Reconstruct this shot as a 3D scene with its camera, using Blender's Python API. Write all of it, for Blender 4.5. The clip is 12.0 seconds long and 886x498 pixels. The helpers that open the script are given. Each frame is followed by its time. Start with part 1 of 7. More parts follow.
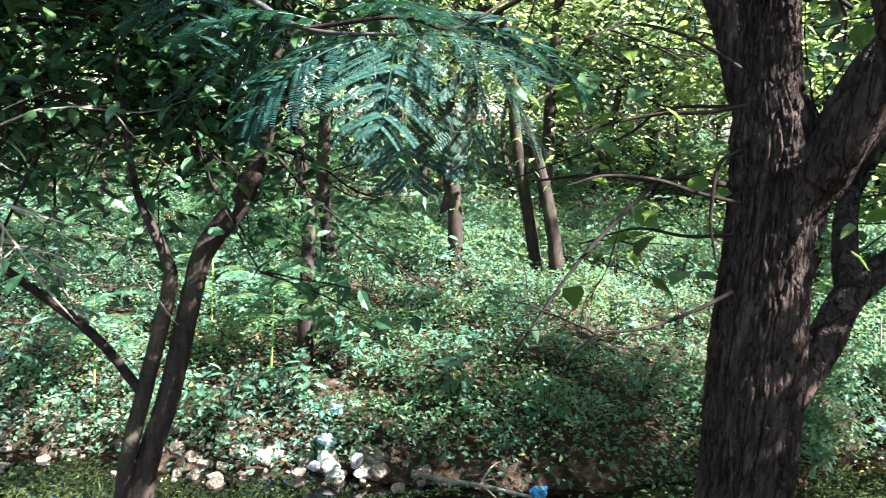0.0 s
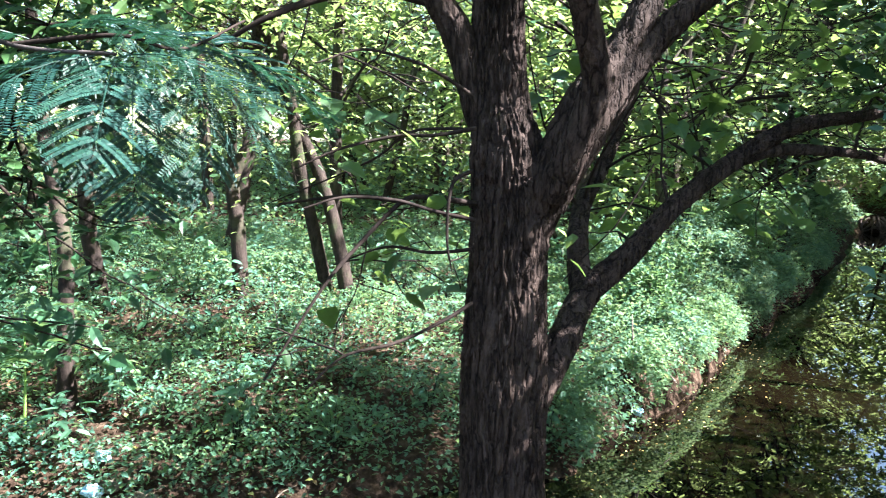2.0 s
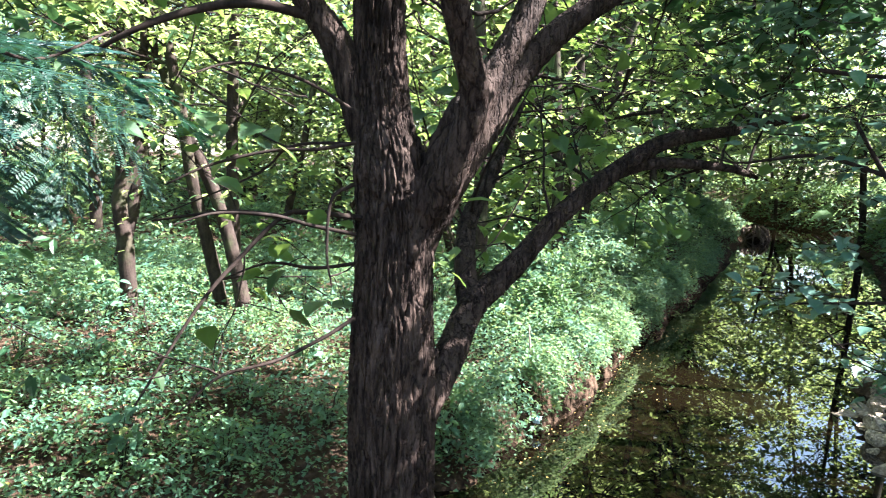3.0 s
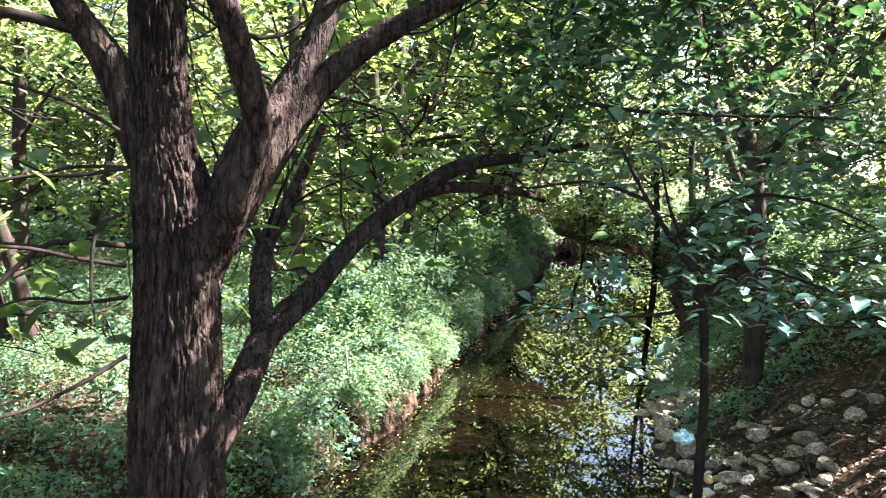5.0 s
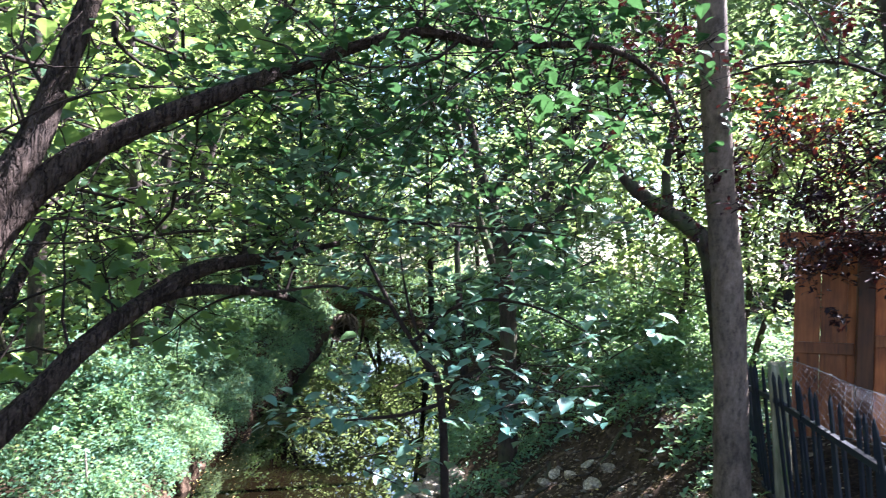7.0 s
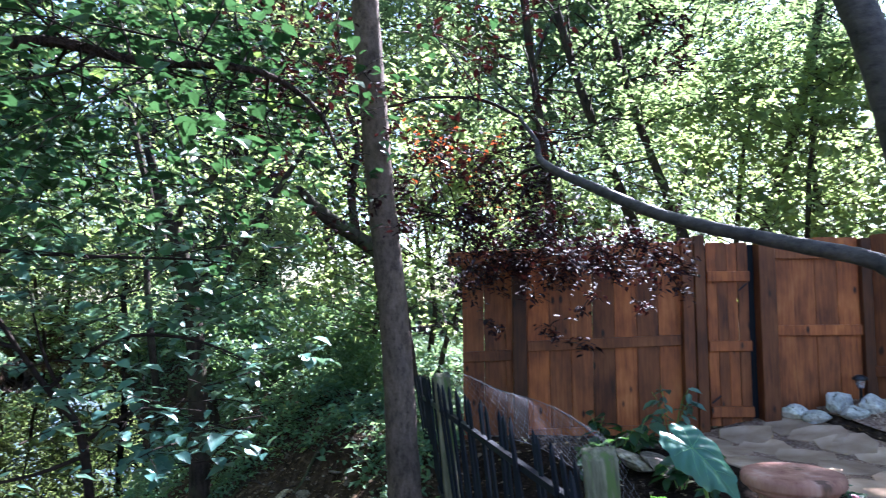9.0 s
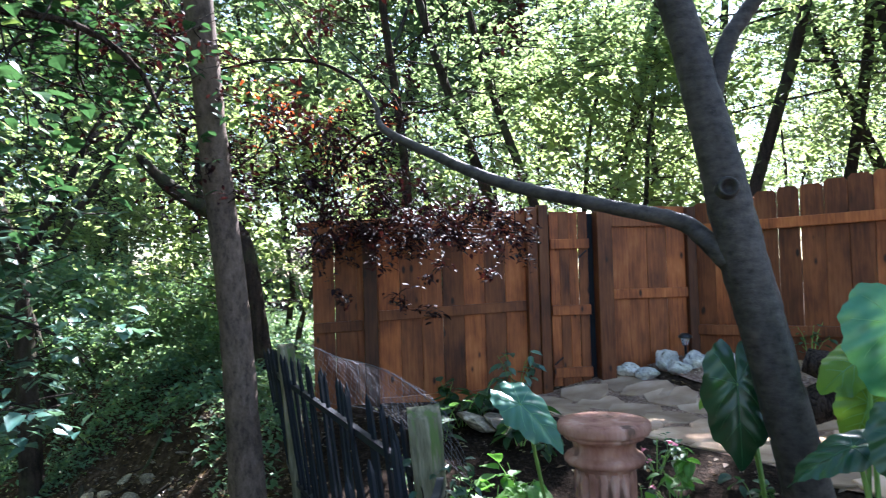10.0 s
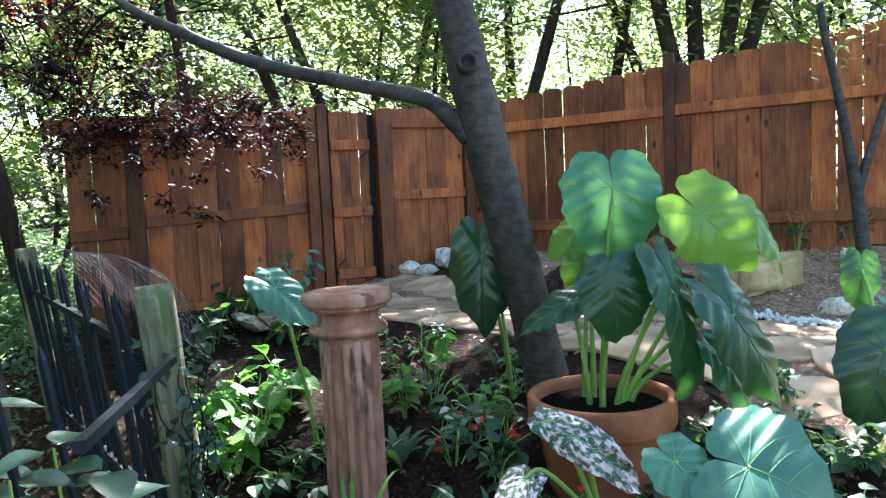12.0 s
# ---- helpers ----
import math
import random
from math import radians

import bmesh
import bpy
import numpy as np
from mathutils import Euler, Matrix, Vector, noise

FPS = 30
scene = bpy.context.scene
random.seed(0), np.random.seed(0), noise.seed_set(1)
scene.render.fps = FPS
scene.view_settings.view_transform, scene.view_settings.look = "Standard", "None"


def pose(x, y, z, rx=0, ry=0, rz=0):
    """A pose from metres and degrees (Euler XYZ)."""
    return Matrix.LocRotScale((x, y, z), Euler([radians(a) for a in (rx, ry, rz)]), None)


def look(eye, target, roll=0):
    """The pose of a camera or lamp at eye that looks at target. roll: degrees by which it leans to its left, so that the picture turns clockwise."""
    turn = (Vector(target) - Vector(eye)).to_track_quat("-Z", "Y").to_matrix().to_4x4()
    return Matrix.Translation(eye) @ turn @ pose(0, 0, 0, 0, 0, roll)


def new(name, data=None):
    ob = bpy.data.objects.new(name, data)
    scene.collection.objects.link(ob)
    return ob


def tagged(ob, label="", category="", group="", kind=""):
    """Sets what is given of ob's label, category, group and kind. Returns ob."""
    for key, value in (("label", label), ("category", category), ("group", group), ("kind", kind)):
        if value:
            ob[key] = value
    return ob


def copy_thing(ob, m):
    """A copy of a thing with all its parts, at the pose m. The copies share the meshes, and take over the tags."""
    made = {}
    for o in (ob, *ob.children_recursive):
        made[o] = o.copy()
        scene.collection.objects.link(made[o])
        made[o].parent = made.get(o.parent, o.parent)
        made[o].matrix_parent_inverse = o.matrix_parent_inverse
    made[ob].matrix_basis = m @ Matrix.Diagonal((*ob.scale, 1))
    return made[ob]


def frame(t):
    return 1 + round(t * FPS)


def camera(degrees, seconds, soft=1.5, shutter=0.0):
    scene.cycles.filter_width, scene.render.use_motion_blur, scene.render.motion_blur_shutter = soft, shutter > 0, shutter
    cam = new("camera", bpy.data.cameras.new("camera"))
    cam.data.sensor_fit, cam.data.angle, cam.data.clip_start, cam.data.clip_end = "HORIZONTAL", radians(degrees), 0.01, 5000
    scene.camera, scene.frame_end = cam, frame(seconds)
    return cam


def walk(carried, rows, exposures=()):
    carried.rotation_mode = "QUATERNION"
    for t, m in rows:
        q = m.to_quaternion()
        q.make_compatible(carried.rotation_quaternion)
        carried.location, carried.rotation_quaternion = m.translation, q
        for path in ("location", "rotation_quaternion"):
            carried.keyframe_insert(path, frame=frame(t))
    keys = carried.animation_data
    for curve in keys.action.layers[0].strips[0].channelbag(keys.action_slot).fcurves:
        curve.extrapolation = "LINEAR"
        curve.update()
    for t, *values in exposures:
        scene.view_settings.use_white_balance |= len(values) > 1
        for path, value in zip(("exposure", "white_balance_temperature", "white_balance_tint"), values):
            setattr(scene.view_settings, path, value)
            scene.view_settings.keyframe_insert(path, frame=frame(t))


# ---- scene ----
cam = camera(62.9, 12.0, 1.1, 0.25)
# seconds, place in metres, turn in degrees
PATH = [
    (0.0, 0.0003, -0.0036, 2.5899, 80.16, -2.381, -0.429),
    (0.5, 0.0456, -0.0022, 2.5967, 80.952, -2.185, -4.372),
    (1.0, 0.1025, -0.0074, 2.6045, 81.574, -1.569, -8.875),
    (1.5, 0.1507, -0.0202, 2.6078, 81.965, -1.678, -12.78),
    (2.0, 0.191, -0.0348, 2.6089, 82.235, -1.993, -16.114),
    (2.5, 0.239, -0.0508, 2.6094, 82.992, -1.689, -19.965),
    (3.0, 0.2767, -0.0685, 2.6127, 83.575, -1.838, -23.479),
    (5.0, 0.4167, -0.1363, 2.6566, 85.306, -2.055, -36.86),
    (5.5, 0.4355, -0.1701, 2.7058, 86.617, -2.289, -40.285),
    (6.0, 0.4583, -0.2073, 2.7546, 87.847, -2.754, -44.804),
    (6.5, 0.4826, -0.2475, 2.7987, 89.518, -2.679, -49.367),
    (8.5, 0.6333, -0.4324, 2.8553, 95.19, -0.381, -69.72),
    (9.0, 0.6637, -0.5036, 2.8385, 93.926, 0.618, -76.189),
    (9.5, 0.7018, -0.5894, 2.8217, 93.077, 1.675, -81.704),
    (10.0, 0.7236, -0.6711, 2.782, 91.83, 1.678, -86.356),
    (10.5, 0.7443, -0.751, 2.7138, 89.771, 1.727, -90.936),
    (11.0, 0.7581, -0.8201, 2.6668, 87.93, 2.293, -94.512),
    (11.5, 0.755, -0.8813, 2.6288, 86.718, 2.493, -98.055),
    (12.0, 0.7426, -0.9451, 2.5692, 85.276, 2.685, -101.097),
]
walk(cam, [(t, pose(x, y, z, rx, ry, rz)) for t, x, y, z, rx, ry, rz in PATH],
     [(0.0, 3.5, 6250, 8), (2.0, 3.62, 6200, 7), (3.0, 3.78, 6450, 10), (5.0, 3.88, 6750, 16), (6.5, 3.83, 6200, 16), (8.5, 3.42, 5450, 18),
      (9.5, 3.38, 5700, 14), (10.5, 3.45, 6000, 9), (11.0, 3.65, 6050, 7), (12.0, 3.8, 6150, 6)])

# ---- light ----
world = bpy.data.worlds.new("world")
scene.world = world
world.use_nodes = True
sky = world.node_tree.nodes.new("ShaderNodeTexSky")
sky.sky_type, sky.sun_disc = "NISHITA", False
sky.sun_elevation, sky.sun_rotation = radians(46), radians(112)
world.node_tree.links.new(sky.outputs[0], world.node_tree.nodes["Background"].inputs[0])
world.node_tree.nodes["Background"].inputs[1].default_value = 0.052
sun = new("sun", bpy.data.lights.new("sun", "SUN"))
sun.data.energy, sun.data.angle, sun.data.color = 5.0, radians(0.53), (1.0, 0.945, 0.96)
sun.matrix_world = look((0.927 * 40, -0.375 * 40, 41.4), (0, 0, 0))


# ---- materials ----
def material(name):
    m = bpy.data.materials.new(name)
    m.use_nodes = True
    nt = m.node_tree
    return m, nt, nt.nodes["Principled BSDF"], nt.links


def node(nt, kind, **inputs):
    n = nt.nodes.new(kind)
    for key, value in inputs.items():
        n.inputs[key.replace("_", " ")].default_value = value
    return n


def ramp(nt, source, stops):
    r = nt.nodes.new("ShaderNodeValToRGB")
    while len(r.color_ramp.elements) < len(stops):
        r.color_ramp.elements.new(0.5)
    for e, (at, c) in zip(r.color_ramp.elements, stops):
        e.position, e.color = at, (*c, 1)
    nt.links.new(source, r.inputs[0])
    return r


def coords(nt, scale=(1, 1, 1), kind="Object"):
    tc, mp = nt.nodes.new("ShaderNodeTexCoord"), nt.nodes.new("ShaderNodeMapping")
    mp.inputs["Scale"].default_value = scale
    nt.links.new(tc.outputs[kind], mp.inputs["Vector"])
    return mp.outputs[0]


def noise_tex(nt, vector, scale, detail=6, rough=0.6):
    n = node(nt, "ShaderNodeTexNoise", Scale=scale, Detail=detail, Roughness=rough)
    nt.links.new(vector, n.inputs["Vector"])
    return n.outputs["Fac"]


def mixed(nt, a, b, fac=0.5, how="MIX"):
    n = nt.nodes.new("ShaderNodeMix")
    n.data_type, n.blend_type = "RGBA", how
    for sock, v in ((n.inputs[0], fac), (n.inputs[6], a), (n.inputs[7], b)):
        if isinstance(v, (int, float)):
            sock.default_value = v
        elif isinstance(v, tuple):
            sock.default_value = (*v, 1)
        else:
            nt.links.new(v, sock)
    return n.outputs[2]


def bump(nt, height, strength, distance, bsdf):
    b = node(nt, "ShaderNodeBump", Strength=strength, Distance=distance)
    nt.links.new(height, b.inputs["Height"])
    nt.links.new(b.outputs[0], bsdf.inputs["Normal"])


def surface(name, stops, scale=8, stretch=(1, 1, 1), rough=0.8, spot=None, bumps=(0.5, 0.01), vary=0.25, kind="Object", spec=0.3):
    """A rough natural surface: two noises of colour, a relief and a difference from piece to piece."""
    m, nt, b, links = material(name)
    v = coords(nt, stretch, kind)
    fine, broad = noise_tex(nt, v, scale), noise_tex(nt, v, scale * 0.17, 3)
    c = ramp(nt, fine, stops).outputs[0]
    c = mixed(nt, c, ramp(nt, broad, [(0.35, (0.45, 0.45, 0.45)), (0.65, (1.25, 1.25, 1.25))]).outputs[0], 0.7, "MULTIPLY")
    if spot:
        c = mixed(nt, c, spot[0], ramp(nt, noise_tex(nt, v, spot[1], 4), [(spot[2], (0, 0, 0)), (spot[2] + 0.08, (1, 1, 1))]).outputs[0])
    if vary:
        info = nt.nodes.new("ShaderNodeObjectInfo")
        lo, hi = 1 - vary, 1 + vary
        c = mixed(nt, c, ramp(nt, info.outputs["Random"], [(0, (lo, lo, lo)), (1, (hi, hi, hi))]).outputs[0], 1.0, "MULTIPLY")
    links.new(c, b.inputs["Base Color"])
    b.inputs["Roughness"].default_value = rough
    b.inputs["Specular IOR Level"].default_value = spec
    bump(nt, fine, bumps[0], bumps[1], b)
    return m


def leaf_material(name, stops, through_it, share=0.42, rough=0.42, spec=0.5, island=True):
    """Leaves: each one its own tone, a soft gloss and light that shines through."""
    m, nt, b, links = material(name)
    tone = nt.nodes.new("ShaderNodeNewGeometry").outputs["Random Per Island"] if island else nt.nodes.new("ShaderNodeObjectInfo").outputs["Random"]
    c = ramp(nt, tone, stops).outputs[0]
    n = noise_tex(nt, coords(nt), 30, 3)
    c = mixed(nt, c, ramp(nt, n, [(0.3, (0.7, 0.7, 0.7)), (0.7, (1.2, 1.2, 1.2))]).outputs[0], 0.7, "MULTIPLY")
    stand = noise_tex(nt, coords(nt), 0.9, 3)
    c = mixed(nt, c, ramp(nt, stand, [(0.38, (0.75, 0.9, 1.2)), (0.62, (1.22, 1.1, 0.85))]).outputs[0], 0.8, "MULTIPLY")
    links.new(c, b.inputs["Base Color"])
    b.inputs["Roughness"].default_value, b.inputs["Specular IOR Level"].default_value = rough, spec
    t = node(nt, "ShaderNodeBsdfTranslucent")
    links.new(mixed(nt, c, through_it, 0.68), t.inputs[0])
    mix = node(nt, "ShaderNodeMixShader", Fac=share)
    links.new(b.outputs[0], mix.inputs[1])
    links.new(t.outputs[0], mix.inputs[2])
    links.new(mix.outputs[0], nt.nodes["Material Output"].inputs[0])
    return m


def bark_material(name, dark, light, scale, stretch, depth, moss=None):
    m, nt, b, links = material(name)
    v = coords(nt, (1, 1, stretch))
    ridge = noise_tex(nt, v, scale, 8, 0.65)
    grain = noise_tex(nt, coords(nt), scale * 2.3, 5, 0.7)
    both = mixed(nt, ridge, grain, 0.35)
    c = ramp(nt, both, [(0.36, dark), (0.5, tuple((d + e) / 2 for d, e in zip(dark, light))), (0.66, light)]).outputs[0]
    broad = noise_tex(nt, coords(nt), 2.2, 3)
    c = mixed(nt, c, ramp(nt, broad, [(0.35, (0.6, 0.6, 0.62)), (0.65, (1.2, 1.15, 1.1))]).outputs[0], 0.8, "MULTIPLY")
    if moss:
        c = mixed(nt, c, moss, ramp(nt, broad, [(0.5, (0, 0, 0)), (0.66, (0.6, 0.6, 0.6))]).outputs[0])
    links.new(c, b.inputs["Base Color"])
    b.inputs["Roughness"].default_value, b.inputs["Specular IOR Level"].default_value = 0.9, 0.1
    bump(nt, both, 0.9, depth, b)
    return m


M_SOIL = surface("forest_soil", [(0.3, (0.018, 0.012, 0.008)), (0.5, (0.045, 0.03, 0.021)), (0.7, (0.105, 0.073, 0.051))], 16, rough=0.95, spot=((0.03, 0.02, 0.013), 7, 0.56), bumps=(1.0, 0.05), vary=0, spec=0.03)
M_BARK, nt, b, links = material("furrowed_bark")


def braid(scale, stretch, wide):
    """Long braided ridges: dark where a stretched noise crosses its middle."""
    n = noise_tex(nt, coords(nt, (1, 1, stretch)), scale, 3, 0.55)
    off = node(nt, "ShaderNodeMath")
    off.operation = "SUBTRACT"
    links.new(n, off.inputs[0])
    off.inputs[1].default_value = 0.5
    size = node(nt, "ShaderNodeMath")
    size.operation = "ABSOLUTE"
    links.new(off.outputs[0], size.inputs[0])
    return ramp(nt, size.outputs[0], [(0.0, (0, 0, 0)), (wide * 0.4, (0.5, 0.5, 0.5)), (wide, (1, 1, 1))]).outputs[0]


plate = mixed(nt, braid(15.0, 0.13, 0.045), braid(34.0, 0.16, 0.06), 0.6, "MULTIPLY")
grain = noise_tex(nt, coords(nt, (1, 1, 0.5)), 120, 6, 0.7)
patch = noise_tex(nt, coords(nt), 9, 4, 0.6)
c = ramp(nt, mixed(nt, grain, patch, 0.5), [(0.36, (0.026, 0.019, 0.0155)), (0.5, (0.049, 0.036, 0.03)), (0.66, (0.085, 0.064, 0.053))]).outputs[0]
# dark furrows: bark tone and the furrows' own shade, painted along the braid
c = mixed(nt, (0.01, 0.007, 0.006), c, plate)
c = mixed(nt, c, ramp(nt, noise_tex(nt, coords(nt), 2.4, 3), [(0.35, (0.7, 0.67, 0.67)), (0.65, (1.15, 1.08, 1.05))]).outputs[0], 0.8, "MULTIPLY")
tone = mixed(nt, plate, grain, 0.25)
links.new(c, b.inputs["Base Color"])
b.inputs["Roughness"].default_value, b.inputs["Specular IOR Level"].default_value = 0.85, 0.1
bump(nt, tone, 0.9, 0.016, b)
M_BARK_SMOOTH = bark_material("smooth_grey_bark", (0.014, 0.012, 0.012), (0.085, 0.073, 0.07), 13, 2.4, 0.006)
M_BARK_SMOOTH.node_tree.nodes["Principled BSDF"].inputs["Roughness"].default_value = 0.6
M_BARK_SMOOTH.node_tree.nodes["Principled BSDF"].inputs["Specular IOR Level"].default_value = 0.3
M_BARK_FOREST = bark_material("forest_bark", (0.012, 0.009, 0.008), (0.062, 0.047, 0.039), 20, 0.25, 0.02, moss=(0.05, 0.07, 0.03))
M_BARK_PALE = bark_material("pale_spurred_bark", (0.05, 0.038, 0.032), (0.2, 0.152, 0.128), 24, 0.45, 0.008)
M_BARK_TWIG = bark_material("twig_bark", (0.009, 0.007, 0.006), (0.038, 0.028, 0.024), 30, 0.4, 0.003)
M_DEADWOOD = bark_material("bleached_deadwood", (0.16, 0.13, 0.1), (0.42, 0.36, 0.3), 22, 0.3, 0.004)
G1, G2, G3, G4 = (0.014, 0.04, 0.019), (0.03, 0.076, 0.036), (0.057, 0.12, 0.052), (0.095, 0.15, 0.06)
M_LEAF_FOREST = leaf_material("forest_leaves", [(0, G1), (0.4, G2), (0.8, G3), (1, G4)], (0.48, 0.6, 0.19), 0.52, 0.5, 0.3)
M_LEAF_BACK = leaf_material("distant_leaves", [(0, G1), (0.5, G2), (0.9, G3), (1, G4)], (0.34, 0.46, 0.17), 0.4, 0.55, 0.2)
M_LEAF_TREE = leaf_material("mulberry_leaves", [(0, G1), (0.5, G2), (0.9, G3), (1, G4)], (0.34, 0.5, 0.1), 0.36, 0.5, 0.2)
# duller leaf copy for shaded crowns: shade put into tone and light let through
M_LEAF_DARK = leaf_material("shaded_tree_leaves", [(0, (0.012, 0.04, 0.014)), (0.6, (0.028, 0.075, 0.026)), (1, (0.06, 0.12, 0.045))], (0.11, 0.27, 0.08), 0.18, 0.42, 0.4)
M_LEAF_BLUE = leaf_material("sapling_leaves", [(0, (0.035, 0.09, 0.062)), (0.6, (0.075, 0.165, 0.112)), (1, (0.14, 0.235, 0.165))], (0.2, 0.36, 0.17), 0.26, 0.36, 0.7)
M_LEAF_BANK = leaf_material("bank_shrub_leaves", [(0, (0.022, 0.064, 0.034)), (0.6, (0.05, 0.12, 0.06)), (1, (0.1, 0.18, 0.09))], (0.3, 0.46, 0.14), 0.36, 0.5, 0.25)
M_LEAF_GROUND = leaf_material("ground_cover_leaves", [(0, (0.016, 0.056, 0.028)), (0.45, (0.05, 0.13, 0.074)), (0.9, (0.115, 0.215, 0.125)), (0.985, (0.17, 0.26, 0.08)), (1, (0.3, 0.24, 0.06))], (0.36, 0.5, 0.2), 0.34, 0.6, 0.3)
M_LEAF_FERN = leaf_material("mimosa_leaflets", [(0, (0.005, 0.028, 0.02)), (1, (0.014, 0.055, 0.036))], (0.06, 0.22, 0.1), 0.12, 0.5)
M_LEAF_PURPLE = leaf_material("purple_plum_leaves", [(0, (0.008, 0.005, 0.008)), (0.7, (0.022, 0.01, 0.014)), (1, (0.045, 0.016, 0.018))], (0.2, 0.04, 0.03), 0.05, 0.62, 0.12)
M_WATER, nt, b, links = material("creek_water")
b.inputs["Base Color"].default_value = (0.0035, 0.0025, 0.0012, 1)
b.inputs["Roughness"].default_value, b.inputs["IOR"].default_value = 0.0, 1.6
b.inputs["Specular IOR Level"].default_value = 1.0
bump(nt, noise_tex(nt, coords(nt), 1.6, 2), 0.02, 0.012, b)


# ---- mesh helpers ----
rng = np.random.default_rng(7)


def np_mesh(name, verts, faces, mat, smooth=False):
    """A mesh from arrays of vertices and of triangles or quads."""
    verts, faces = np.asarray(verts, np.float32), np.asarray(faces, np.int32)
    me = bpy.data.meshes.new(name)
    n, k = faces.shape
    me.vertices.add(len(verts))
    me.vertices.foreach_set("co", verts.ravel())
    me.loops.add(n * k)
    me.loops.foreach_set("vertex_index", faces.ravel())
    me.polygons.add(n)
    me.polygons.foreach_set("loop_start", np.arange(0, n * k, k, dtype=np.int32))
    me.polygons.foreach_set("use_smooth", np.full(n, smooth))
    me.update(calc_edges=True)
    me.materials.append(mat)
    return me


def bm_mesh(name, bm, mat, smooth=False):
    me = bpy.data.meshes.new(name)
    bmesh.ops.recalc_face_normals(bm, faces=bm.faces)
    bm.to_mesh(me)
    bm.free()
    if smooth:
        me.polygons.foreach_set("use_smooth", np.full(len(me.polygons), True))
    me.materials.append(mat)
    return me


def put(name, me, parent=None, at=None, label=""):
    ob = new(name, me)
    if parent:
        ob.parent = parent
    if at is not None:
        ob.matrix_basis = at if isinstance(at, Matrix) else Matrix.Translation(at)
    return tagged(ob, label)


def thing(name, at, label, category, group="", kind=""):
    ob = new(name)
    ob.matrix_basis = at if isinstance(at, Matrix) else Matrix.Translation(at)
    return tagged(ob, label, category, group, kind)


def join(parts):
    """Several (verts, faces) as one."""
    vs, fs, n = [], [], 0
    for v, f in parts:
        vs.append(np.asarray(v, float))
        fs.append(np.asarray(f, int) + n)
        n += len(v)
    return np.concatenate(vs), np.concatenate(fs)


def spline(points, n):
    """A smooth line of n points through a few."""
    p = np.asarray(points, float)
    p = np.concatenate([2 * p[:1] - p[1:2], p, 2 * p[-1:] - p[-2:-1]])
    out = []
    for t in np.linspace(0, len(p) - 3 - 1e-6, n):
        i = int(t)
        u = t - i
        a, b_, c, d = p[i:i + 4]
        out.append(0.5 * (2 * b_ + (c - a) * u + (2 * a - 5 * b_ + 4 * c - d) * u * u + (3 * b_ - a - 3 * c + d) * u ** 3))
    return np.array(out)


def tube(points, radii, sides=7, wobble=0.0):
    """A tapered limb along a line: (verts, quads), closed by a short cone at its end."""
    p = np.asarray(points, float)
    r = np.interp(np.linspace(0, 1, len(p)), np.linspace(0, 1, len(radii)), radii)
    t = np.gradient(p, axis=0)
    t /= np.linalg.norm(t, axis=1)[:, None] + 1e-9
    up = np.array([0.31, 0.2, 0.93]) if abs(t[0][2]) < 0.8 else np.array([0.9, 0.3, 0.1])
    rings = []
    for q, d, rad in zip(p, t, r):
        a = np.cross(d, up)
        a /= np.linalg.norm(a) + 1e-9
        b_ = np.cross(d, a)
        ang = np.linspace(0, 2 * math.pi, sides, endpoint=False)
        rad = rad * (1 + wobble * rng.normal(size=sides)) if wobble else np.full(sides, rad)
        rings.append(q + rad[:, None] * (np.cos(ang)[:, None] * a + np.sin(ang)[:, None] * b_))
    v = np.concatenate(rings + [p[-1:] + t[-1:] * r[-1]])
    i, j = np.meshgrid(np.arange(len(p) - 1), np.arange(sides), indexing="ij")
    k = (j + 1) % sides
    f = np.stack([i * sides + j, i * sides + k, (i + 1) * sides + k, (i + 1) * sides + j], -1).reshape(-1, 4)
    top = (len(p) - 1) * sides
    j = np.arange(0, sides - 1, 2)
    cap = np.stack([top + j, top + j + 1, top + (j + 2) % sides, np.full(len(j), len(v) - 1)], -1)
    return v, np.concatenate([f, cap])


def broad_leaf(n=7, wide=0.62):
    """A broad pointed leaf of length 1, folded along its midrib and drooping."""
    v, f = [], []
    for k in range(n + 1):
        u = k / n
        w_ = 0.5 * wide * math.sin(math.pi * min(1, u ** 0.75)) ** 0.8 + 0.004
        for q, y in enumerate((-1, -0.55, 0, 0.55, 1)):
            v.append((u, y * w_, 0.22 * abs(y) * w_ - 0.22 * u * u + 0.012 * math.sin(9 * u + 2 * y)))
    for k in range(n):
        for q in range(4):
            a = 5 * k + q
            f += [(a, a + 5, a + 6), (a, a + 6, a + 1)]
    return np.array(v), np.array(f)


BROAD = broad_leaf()
# leaf shapes: length along x, width along y, fold and droop in z
DIAMOND = (np.array([(0, 0, 0), (0.45, 0.3, 0.07), (1, 0, -0.12), (0.45, -0.3, 0.07)]), np.array([(0, 2, 1), (0, 3, 2)]))
HEART = (np.array([(0, 0, 0), (0.42, 0, -0.02), (1, 0, -0.16), (0.06, 0.3, 0.03), (0.46, 0.36, 0.06), (0.06, -0.3, 0.03), (0.46, -0.36, 0.06), (0.78, 0.17, -0.04), (0.78, -0.17, -0.04)]),
         np.array([(0, 1, 3), (3, 1, 4), (1, 7, 4), (1, 2, 7), (0, 5, 1), (5, 6, 1), (1, 6, 8), (1, 8, 2)]))
